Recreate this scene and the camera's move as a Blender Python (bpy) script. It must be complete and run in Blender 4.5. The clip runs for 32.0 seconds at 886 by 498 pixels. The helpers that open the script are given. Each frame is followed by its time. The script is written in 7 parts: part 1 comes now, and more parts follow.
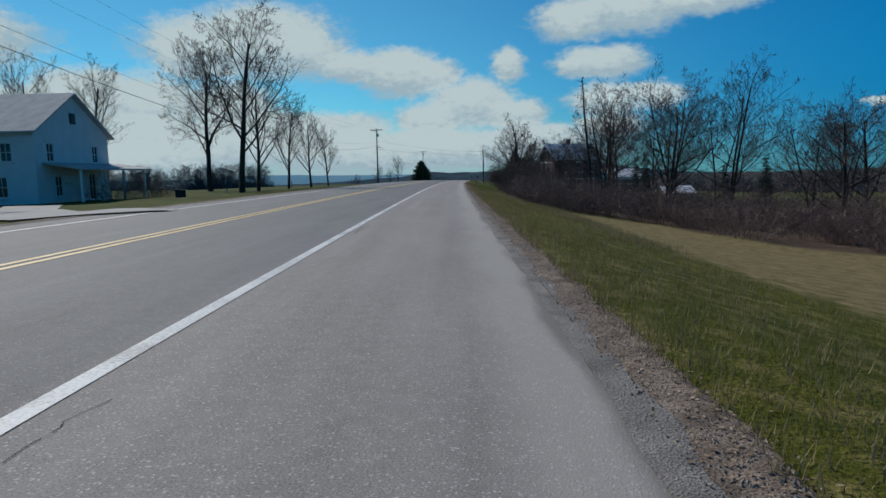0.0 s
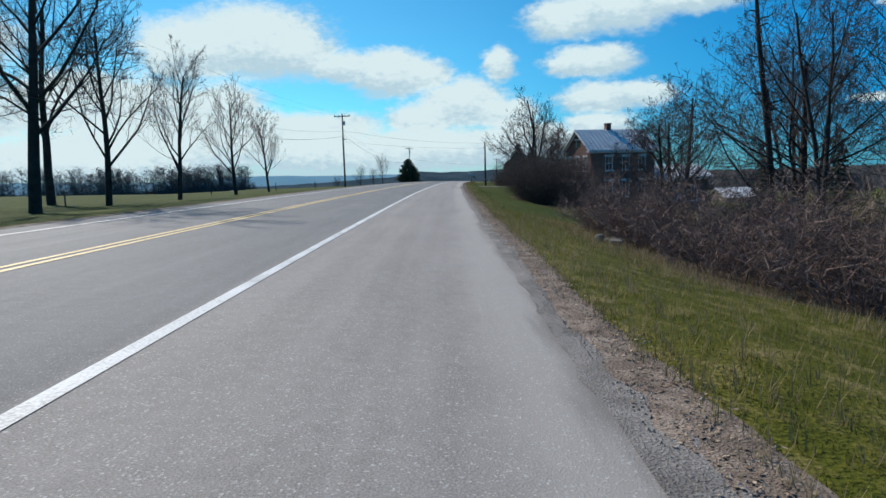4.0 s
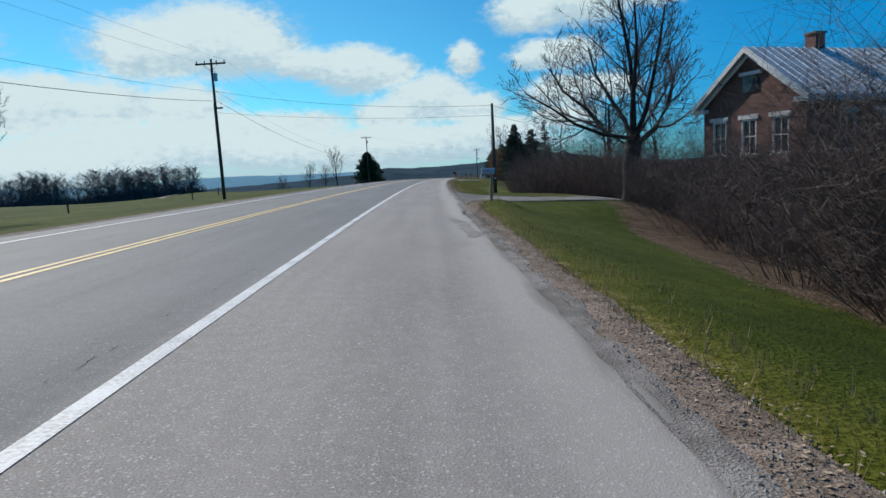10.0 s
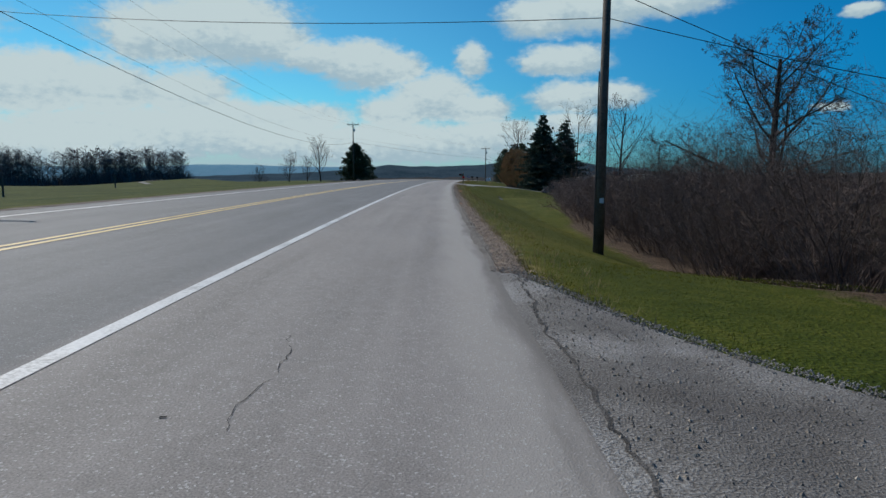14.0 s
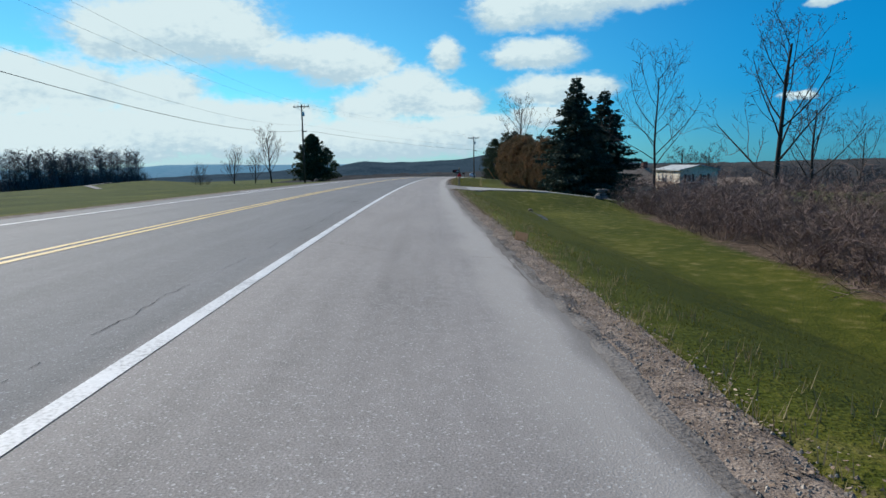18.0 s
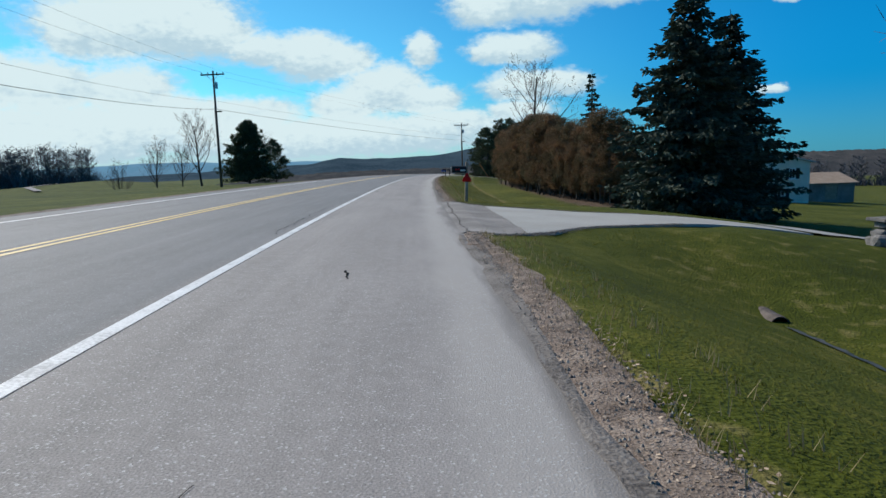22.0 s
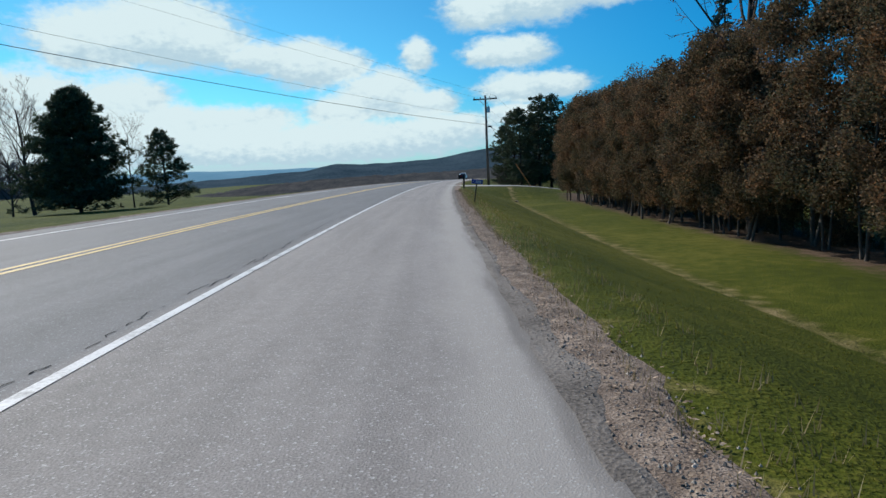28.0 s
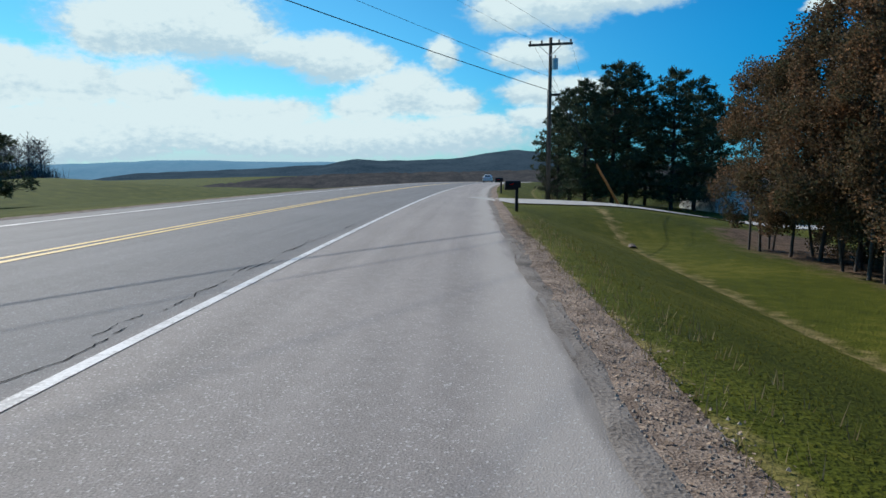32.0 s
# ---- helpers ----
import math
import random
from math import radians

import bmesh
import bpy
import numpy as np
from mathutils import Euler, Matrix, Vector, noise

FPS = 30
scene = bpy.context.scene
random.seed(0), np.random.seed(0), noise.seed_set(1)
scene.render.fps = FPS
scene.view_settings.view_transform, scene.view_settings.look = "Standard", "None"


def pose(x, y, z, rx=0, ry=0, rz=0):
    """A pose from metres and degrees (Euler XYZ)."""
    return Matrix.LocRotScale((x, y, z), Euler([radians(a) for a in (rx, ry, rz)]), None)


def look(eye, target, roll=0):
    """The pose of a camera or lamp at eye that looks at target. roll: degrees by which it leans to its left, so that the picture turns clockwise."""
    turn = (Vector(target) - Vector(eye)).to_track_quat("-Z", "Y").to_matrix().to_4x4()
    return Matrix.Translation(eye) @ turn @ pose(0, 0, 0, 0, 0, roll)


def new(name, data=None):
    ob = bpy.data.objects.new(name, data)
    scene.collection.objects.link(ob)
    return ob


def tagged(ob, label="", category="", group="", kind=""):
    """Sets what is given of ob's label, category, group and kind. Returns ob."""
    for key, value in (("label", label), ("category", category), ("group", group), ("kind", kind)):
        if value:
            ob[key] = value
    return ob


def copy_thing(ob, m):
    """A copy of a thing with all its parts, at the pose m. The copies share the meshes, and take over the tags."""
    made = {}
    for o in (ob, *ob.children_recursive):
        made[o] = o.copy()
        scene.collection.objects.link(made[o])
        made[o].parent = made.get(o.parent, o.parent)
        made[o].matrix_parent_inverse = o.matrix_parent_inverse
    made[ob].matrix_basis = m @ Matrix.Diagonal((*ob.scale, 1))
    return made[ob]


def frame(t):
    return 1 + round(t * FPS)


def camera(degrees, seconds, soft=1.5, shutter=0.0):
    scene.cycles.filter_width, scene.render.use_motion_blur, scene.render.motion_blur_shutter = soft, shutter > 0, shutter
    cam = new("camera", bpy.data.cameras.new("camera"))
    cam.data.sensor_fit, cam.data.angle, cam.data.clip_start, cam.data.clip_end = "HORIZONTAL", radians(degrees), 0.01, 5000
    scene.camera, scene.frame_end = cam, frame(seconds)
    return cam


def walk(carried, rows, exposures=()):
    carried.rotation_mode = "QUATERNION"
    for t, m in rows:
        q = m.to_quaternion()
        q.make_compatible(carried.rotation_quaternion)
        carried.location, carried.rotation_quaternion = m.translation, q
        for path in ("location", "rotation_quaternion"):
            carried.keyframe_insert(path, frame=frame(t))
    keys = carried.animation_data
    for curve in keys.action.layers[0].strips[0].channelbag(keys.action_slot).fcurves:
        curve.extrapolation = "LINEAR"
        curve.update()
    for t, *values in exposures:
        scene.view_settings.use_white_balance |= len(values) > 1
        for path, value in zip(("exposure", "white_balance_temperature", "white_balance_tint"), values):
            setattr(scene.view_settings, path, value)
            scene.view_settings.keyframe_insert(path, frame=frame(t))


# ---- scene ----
# ---- camera ----
cam = camera(70.0, 32.0)
PATH = [
    (0, look((0.149, 1.265, 1.194), (-0.303, 21.116, -1.197), -1.29)),
    (0.5, look((0.077, 5.136, 1.195), (-0.249, 24.987, -1.218), -1.80)),
    (1, look((0.073, 8.994, 1.196), (0.352, 28.843, -1.239), -3.47)),
    (1.5, look((0.108, 12.840, 1.191), (0.211, 32.687, -1.278), -0.50)),
    (2, look((0.160, 16.658, 1.186), (0.267, 36.510, -1.243), -2.81)),
    (2.5, look((0.208, 20.424, 1.180), (0.523, 40.266, -1.313), 0.72)),
    (3, look((0.223, 24.142, 1.174), (-0.369, 43.992, -1.206), 0.08)),
    (3.5, look((0.127, 27.769, 1.173), (-0.051, 47.620, -1.255), -1.71)),
    (4, look((0.050, 31.397, 1.172), (-0.155, 51.251, -1.236), -1.68)),
    (4.5, look((0.028, 35.223, 1.165), (-0.517, 55.075, -1.204), -1.31)),
    (6.5, look((-0.107, 49.894, 1.136), (0.095, 69.740, -1.332), -3.94)),
    (7, look((-0.127, 53.624, 1.129), (-0.117, 73.468, -1.365), -2.16)),
    (7.5, look((-0.089, 57.197, 1.115), (0.182, 77.033, -1.426), -2.51)),
    (8, look((-0.037, 60.750, 1.102), (0.055, 80.590, -1.417), -2.01)),
    (8.5, look((-0.035, 64.272, 1.089), (0.099, 84.113, -1.424), -1.58)),
    (9, look((0.002, 67.729, 1.075), (-0.023, 87.570, -1.435), -1.53)),
    (9.5, look((0.027, 71.214, 1.062), (0.110, 91.053, -1.474), -3.67)),
    (10, look((-0.011, 74.722, 1.049), (0.672, 94.542, -1.537), -3.16)),
    (10.5, look((0.212, 78.082, 1.027), (0.652, 97.911, -1.544), -2.23)),
    (11, look((0.260, 81.455, 1.006), (1.223, 101.271, -1.526), -1.83)),
    (11.5, look((0.473, 84.916, 0.979), (1.254, 104.736, -1.578), -3.05)),
    (12, look((0.616, 88.373, 0.955), (1.282, 108.197, -1.601), 1.04)),
    (12.5, look((0.733, 91.771, 0.933), (1.293, 111.599, -1.628), -2.42)),
    (13, look((0.788, 95.229, 0.911), (1.212, 115.058, -1.667), -0.22)),
    (14, look((0.906, 102.236, 0.867), (1.687, 122.053, -1.719), 0.15)),
    (14.5, look((0.978, 105.896, 0.842), (1.158, 125.732, -1.706), 0.11)),
    (16.5, look((1.192, 120.385, 0.741), (1.286, 140.184, -2.083), 0.67)),
    (17, look((1.216, 124.005, 0.716), (0.964, 143.807, -2.074), -4.21)),
    (17.5, look((1.332, 127.570, 0.685), (1.945, 147.363, -2.119), -5.04)),
    (18, look((1.407, 131.178, 0.655), (2.872, 150.935, -2.084), -1.05)),
    (18.5, look((1.559, 134.662, 0.621), (2.135, 154.470, -2.085), -0.11)),
    (19, look((1.740, 138.139, 0.586), (2.672, 157.931, -2.133), -0.18)),
    (19.5, look((1.906, 141.559, 0.549), (2.819, 161.347, -2.211), -0.49)),
    (20, look((2.146, 145.004, 0.512), (3.068, 164.790, -2.256), -0.23)),
    (20.5, look((2.364, 148.496, 0.473), (3.591, 168.258, -2.345), -1.49)),
    (21, look((2.576, 151.939, 0.433), (3.762, 171.705, -2.379), -0.98)),
    (21.5, look((2.914, 155.568, 0.387), (4.519, 175.295, -2.489), -2.08)),
    (22, look((3.193, 158.963, 0.341), (5.311, 178.640, -2.541), -1.60)),
    (22.5, look((3.533, 162.767, 0.289), (5.179, 182.498, -2.529), 2.05)),
    (23, look((3.890, 166.478, 0.237), (4.961, 186.263, -2.485), 0.67)),
    (23.5, look((4.218, 170.114, 0.186), (5.858, 189.855, -2.576), -1.12)),
    (24, look((4.537, 173.765, 0.135), (6.215, 193.507, -2.592), -0.87)),
    (24.5, look((4.868, 177.307, 0.084), (6.621, 197.038, -2.676), 1.45)),
    (25, look((5.181, 180.829, 0.033), (6.743, 200.582, -2.684), 0.54)),
    (25.5, look((5.342, 184.352, -0.015), (6.794, 204.104, -2.802), 1.66)),
    (27.5, look((6.399, 198.163, -0.209), (8.018, 217.908, -2.951), -0.15)),
    (28, look((6.564, 201.553, -0.257), (8.693, 221.246, -3.024), -2.90)),
    (28.5, look((6.929, 204.957, -0.315), (9.032, 224.651, -3.093), 1.92)),
    (29, look((7.313, 208.363, -0.373), (9.280, 228.076, -3.119), -1.04)),
    (29.5, look((7.669, 211.678, -0.429), (9.900, 231.359, -3.199), 0.03)),
    (30, look((8.015, 214.960, -0.486), (9.975, 234.657, -3.349), 1.21)),
    (30.5, look((8.341, 218.266, -0.542), (10.416, 237.959, -3.351), 1.73)),
    (31, look((8.664, 221.568, -0.599), (10.229, 241.308, -3.407), -0.42)),
    (31.5, look((8.992, 224.863, -0.657), (11.152, 244.543, -3.496), 1.15)),
    (32, look((9.319, 228.200, -0.715), (10.957, 247.941, -3.477), -0.27)),
]
walk(cam, PATH, [(0, -0.3), (1.0, -0.14), (2.0, 0.1), (3.5, 0.27), (5.0, 0.22), (7.0, 0.06), (8.0, 0.1), (9.5, 0.17), (11.5, 0.15), (13.0, -0.02), (14.0, -0.16), (16.0, -0.04), (17.5, 0.25), (32.0, 0.28)])

# ---- world and sun ----
SUN_AZ, SUN_EL = -38.0, 39.0     # degrees right of +y, degrees up

CLOUDS_HIGH = [(-20.4, 10.6, 5.3, 2.3), (-16.1, 11.2, 5.9, 2.8), (-12.5, 10.4, 3.0, 1.8), (-23.3, 9.8, 1.9, 1.4),
               (-8.8, 9.2, 3.0, 1.2), (-4.9, 8.7, 3.6, 1.9), (-2.0, 8.5, 2.5, 1.4), (4.7, 9.2, 1.5, 1.3),
               (10.8, 12.6, 3.5, 1.6), (15.0, 13.3, 4.4, 2.0), (20.9, 13.4, 4.3, 1.1), (12.8, 9.0, 3.6, 1.2),
               (10.4, 8.8, 1.5, 0.7), (13.4, 5.9, 3.3, 1.3), (16.9, 6.1, 2.7, 1.1), (1.5, 6.0, 3.9, 1.9),
               (-2.0, 4.7, 3.1, 1.5), (5.5, 5.0, 2.6, 1.4)]
CLOUDS_LOW = [(-30.0, 6.0, 4.9, 2.3), (-25.5, 6.0, 4.2, 2.2), (-19.4, 5.7, 3.9, 2.1), (-15.7, 4.2, 2.7, 1.4),
              (-28.8, 7.2, 2.2, 1.3), (-11.8, 4.1, 6.0, 1.4), (-20.8, 2.9, 14.3, 1.9), (-5.0, 2.0, 17.8, 1.9),
              (6.6, 2.8, 5.6, 1.3), (-28.9, 1.5, 13.4, 1.9), (-39.8, 5.1, 8.7, 2.4), (-39.6, 10.3, 6.7, 2.4),
              (34.8, 11.4, 1.2, 0.45), (33.2, 4.5, 1.2, 0.35), (13.4, 3.8, 3.0, 0.8)]


def build_world():
    w = bpy.data.worlds.new("world")
    scene.world = w
    w.use_nodes = True
    nt = w.node_tree
    nt.nodes.clear()
    N, L = nt.nodes.new, nt.links.new

    def m(op, a, b=None, c=None):
        n = N("ShaderNodeMath")
        n.operation = op
        for i, v in enumerate((a, b, c)):
            if v is None:
                continue
            if isinstance(v, (int, float)):
                n.inputs[i].default_value = v
            else:
                L(v, n.inputs[i])
        return n.outputs[0]

    out, sky = N("ShaderNodeOutputWorld"), N("ShaderNodeTexSky")
    sky.sky_type, sky.sun_disc = "NISHITA", False
    sky.sun_elevation, sky.sun_rotation = radians(SUN_EL), radians(SUN_AZ)
    sky.altitude, sky.air_density, sky.dust_density, sky.ozone_density = 300, 1.0, 0.1, 3.0
    bg = N("ShaderNodeBackground")
    tint = N("ShaderNodeMix")
    tint.data_type, tint.blend_type = "RGBA", "MULTIPLY"
    tint.inputs[0].default_value = 1.0
    L(sky.outputs[0], tint.inputs[6])
    L(tint.outputs[2], bg.inputs[0])
    bg.inputs[1].default_value = 0.10
    tc, sep = N("ShaderNodeTexCoord"), N("ShaderNodeSeparateXYZ")
    L(tc.outputs["Generated"], sep.inputs[0])
    az = m("MULTIPLY", m("ARCTAN2", sep.outputs[0], sep.outputs[1]), 57.29578)
    el = m("MULTIPLY", m("ARCSINE", sep.outputs[2]), 57.29578)
    # the blue deepens away from the sun
    away = N("ShaderNodeMapRange")
    away.interpolation_type = "SMOOTHSTEP"
    away.inputs["From Min"].default_value, away.inputs["From Max"].default_value = 22.0, 78.0
    L(m("ABSOLUTE", m("SUBTRACT", az, SUN_AZ)), away.inputs["Value"])
    blue = N("ShaderNodeMix")
    blue.data_type = "RGBA"
    blue.inputs[6].default_value, blue.inputs[7].default_value = (0.33, 0.88, 1.0, 1), (0.008, 0.40, 0.76, 1)
    rise = N("ShaderNodeMapRange")
    rise.interpolation_type = "SMOOTHSTEP"
    rise.inputs["From Min"].default_value, rise.inputs["From Max"].default_value = 0.0, 12.0
    L(el, rise.inputs["Value"])
    deep = N("ShaderNodeMix")
    deep.data_type = "RGBA"
    deep.inputs[6].default_value, deep.inputs[7].default_value = (0.01, 0.36, 0.76, 1), (0.014, 0.56, 0.9, 1)
    L(rise.outputs[0], deep.inputs[0])
    L(deep.outputs[2], blue.inputs[7])
    L(away.outputs[0], blue.inputs[0])
    L(blue.outputs[2], tint.inputs[7])
    comb = N("ShaderNodeCombineXYZ")
    L(az, comb.inputs[0]), L(el, comb.inputs[1])
    # billows: the outline of every cloud is pushed about by two noises
    stretch = N("ShaderNodeVectorMath")
    stretch.operation = "MULTIPLY"
    stretch.inputs[1].default_value = (0.75, 1.25, 1.0)
    L(comb.outputs[0], stretch.inputs[0])

    def noise_at(scale, detail, rough):
        n = N("ShaderNodeTexNoise")
        n.inputs["Scale"].default_value, n.inputs["Detail"].default_value, n.inputs["Roughness"].default_value = scale, detail, rough
        L(stretch.outputs[0], n.inputs["Vector"])
        return n

    big, fine = noise_at(0.55, 5, 0.55), noise_at(1.6, 6, 0.6)
    half = N("ShaderNodeVectorMath")
    half.operation = "SUBTRACT"
    half.inputs[1].default_value = (0.5, 0.5, 0.5)
    L(big.outputs["Color"], half.inputs[0])
    push = N("ShaderNodeVectorMath")
    push.operation = "MULTIPLY_ADD"
    push.inputs[1].default_value = (2.6, 1.5, 0)
    L(half.outputs[0], push.inputs[0]), L(comb.outputs[0], push.inputs[2])
    near = lit = 9.0
    for a, e, wide, high in CLOUDS_HIGH + CLOUDS_LOW:
        v = N("ShaderNodeVectorMath")
        v.operation = "MULTIPLY_ADD"
        v.inputs[1].default_value = (1 / wide, 1 / high, 0)
        v.inputs[2].default_value = (-a / wide, -e / high, 0)
        L(push.outputs[0], v.inputs[0])
        ln = N("ShaderNodeVectorMath")
        ln.operation = "LENGTH"
        L(v.outputs[0], ln.inputs[0])
        near = m("SMOOTH_MIN", ln.outputs["Value"], near, 0.16)
        # the same cloud again, a little higher: its sunlit crown
        up = N("ShaderNodeVectorMath")
        up.operation = "DISTANCE"
        up.inputs[1].default_value = (-0.12, 0.55, 0)
        L(v.outputs[0], up.inputs[0])
        lit = m("SMOOTH_MIN", up.outputs["Value"], lit, 0.2)
    ragged = m("ADD", near, m("MULTIPLY", m("SUBTRACT", fine.outputs["Fac"], 0.5), 0.6))
    # a whitish bank and haze near the horizon
    bank = m("MULTIPLY", m("SUBTRACT", el, 3.0), 0.35)
    cover = N("ShaderNodeMapRange")
    cover.interpolation_type = "SMOOTHSTEP"
    cover.inputs["From Min"].default_value, cover.inputs["From Max"].default_value = 1.42, 0.74
    L(ragged, cover.inputs["Value"])
    hazy = N("ShaderNodeMapRange")
    hazy.interpolation_type = "SMOOTHSTEP"
    hazy.inputs["From Min"].default_value, hazy.inputs["From Max"].default_value = 6.0, -1.0
    hazy.inputs["To Max"].default_value = 1.0
    L(el, hazy.inputs["Value"])
    side = N("ShaderNodeMapRange")
    side.interpolation_type = "SMOOTHSTEP"
    side.inputs["From Min"].default_value, side.inputs["From Max"].default_value = 34.0, 2.0
    side.inputs["To Min"].default_value = 0.12
    L(m("ABSOLUTE", m("ADD", az, 12.0)), side.inputs["Value"])
    # the same broken clouds, unseen, are added all round and overhead as fill light
    wide_noise, rest, beyond = N("ShaderNodeTexNoise"), N("ShaderNodeMapRange"), N("ShaderNodeMapRange")
    wide_noise.inputs["Scale"].default_value, wide_noise.inputs["Detail"].default_value = 4.5, 6
    L(tc.outputs["Generated"], wide_noise.inputs["Vector"])
    rest.interpolation_type = beyond.interpolation_type = "SMOOTHSTEP"
    rest.inputs["From Min"].default_value, rest.inputs["From Max"].default_value = 0.58, 0.73
    L(wide_noise.outputs["Fac"], rest.inputs["Value"])
    beyond.inputs["From Min"].default_value, beyond.inputs["From Max"].default_value = 48.0, 66.0
    L(m("MAXIMUM", m("ABSOLUTE", az), m("MULTIPLY", el, 2.2)), beyond.inputs["Value"])
    fac = m("MAXIMUM", cover.outputs[0], m("MULTIPLY", hazy.outputs[0], side.outputs[0]))
    fac = m("MAXIMUM", fac, m("MULTIPLY", rest.outputs[0], beyond.outputs[0]))
    # cloud tone: white rims, soft grey bellies
    grey = N("ShaderNodeMapRange")
    grey.interpolation_type = "SMOOTHSTEP"
    grey.inputs["From Min"].default_value, grey.inputs["From Max"].default_value = 0.5, 1.3
    L(m("ADD", lit, m("MULTIPLY", m("SUBTRACT", fine.outputs["Fac"], 0.5), 1.5)), grey.inputs["Value"])
    tone = N("ShaderNodeMix")
    tone.data_type = "RGBA"
    tone.inputs[6].default_value, tone.inputs[7].default_value = (0.79, 0.96, 1.0, 1), (0.54, 0.74, 0.85, 1)
    L(grey.outputs[0], tone.inputs[0])
    cl = N("ShaderNodeBackground")
    cl.inputs[1].default_value = 0.73
    L(tone.outputs[2], cl.inputs[0])
    mix = N("ShaderNodeMixShader")
    L(fac, mix.inputs[0]), L(bg.outputs[0], mix.inputs[1]), L(cl.outputs[0], mix.inputs[2])
    L(mix.outputs[0], out.inputs[0])


build_world()
sun = new("sun", bpy.data.lights.new("sun", "SUN"))
sun.data.energy, sun.data.angle, sun.data.color = 3.9, radians(0.53), (1.0, 0.955, 0.885)
_a, _e = radians(SUN_AZ), radians(SUN_EL)
sun.matrix_world = look((math.sin(_a) * math.cos(_e) * 50, math.cos(_a) * math.cos(_e) * 50, math.sin(_e) * 50), (0, 0, 0))


# ---- the lie of the land ----
def xw(s):
    """The road's right white line: its x at distance s."""
    def f(q):
        q /= 100
        return -1.899 - 0.787 * q + 0.7014 * q * q + 0.6024 * q ** 3
    if s < -40:
        return f(-40) + (s + 40) * -0.0106
    if s > 340:
        return f(340) + (s - 340) * 0.2487
    return f(s)


def zr(s):
    """Height of the road's white line at distance s: a long gentle crest, and the fall towards the bend's inside."""
    if s < 0:
        z = -0.00002 * s * s
    elif s <= 400:
        z = -2.745e-5 * s * s
    else:
        z = max(-4.392 - 0.0215 * (s - 400), -15.0)
    return z - BANK * xw(s)


BANK = 0.052        # the whole road is banked down to the right
RIGHT_A = ((2.95, -0.17), (3.5, -0.17), (4.2, -0.26), (6, -0.72), (9, -1.42), (14, -2.2), (25, -3.1), (60, -5.0), (150, -8.0), (600, -15), (2000, -40), (4000, -62))
RIGHT_B = ((2.95, -0.17), (3.5, -0.17), (4.2, -0.27), (5.4, -0.72), (7.6, -1.47), (8.6, -1.5), (10, -1.44), (15, -1.73), (25, -2.6), (60, -5.2), (150, -9), (600, -15), (2000, -40), (4000, -62))
LEFT = ((7.9, 0.158), (9.5, 0.1), (12, -0.08), (20, -0.33), (40, -0.5), (80, -1.4), (140, -0.6), (300, 2.2), (900, 0), (2000, -25), (4000, -55))


def along(table, u):
    for (a, p), (b, q) in zip(table, table[1:]):
        if u <= b:
            k = (u - a) / (b - a)
            return p + (q - p) * max(k, 0)
    return table[-1][1]


def smooth(a, b, v):
    k = min(max((v - a) / (b - a), 0), 1)
    return k * k * (3 - 2 * k)


def gz(x, y):
    """Height of the ground."""
    u = x - xw(y)
    if u > 2.95:
        k = smooth(95, 140, y)
        rel = along(RIGHT_A, u) * (1 - k) + along(RIGHT_B, u) * k
        for s0 in (104.6, 176.6, 258.0):          # drives over the ditch
            half = 5.6 if s0 < 110 else 4.2
            bridge = smooth(half + 4.5, half, abs(y - s0)) * smooth(20, 8, u)
            rel = rel * (1 - bridge) + max(rel, -0.17 - 0.06 * (u - 3)) * bridge
        rel += 0.3 * math.exp(-((u - 4.2) / 0.8) ** 2 - ((y - 95.4) / 2.2) ** 2)
        rel += 0.03 * noise.noise((x * 0.2, y * 0.2, 0)) * smooth(4, 8, u)
        rel += 0.8 * noise.noise((x * 0.012, y * 0.012, 5)) * smooth(30, 120, u)
    elif u < -7.9:
        rel = along(LEFT, -u)
        rel += 0.06 * noise.noise((x * 0.3, y * 0.3, 2)) * smooth(9, 14, -u)
        rel -= smooth(238, 340, y) * smooth(12, 60, -u) * (9.0 - 3.5 * smooth(100, 190, -u))      # the field falls away
        rel += 8.5 * math.exp(-(((x + 141) / 70) ** 2 + ((y - 550) / 80) ** 2))
        rel += 1.2 * noise.noise((x * 0.01, y * 0.01, 8)) * smooth(40, 140, -u)
    elif u > 0:
        rel = -BANK * u
    else:
        rel = 0.03 * min(-u, 3.3) + 0.013 * max(-u - 3.3, 0)
    return zr(y) + rel


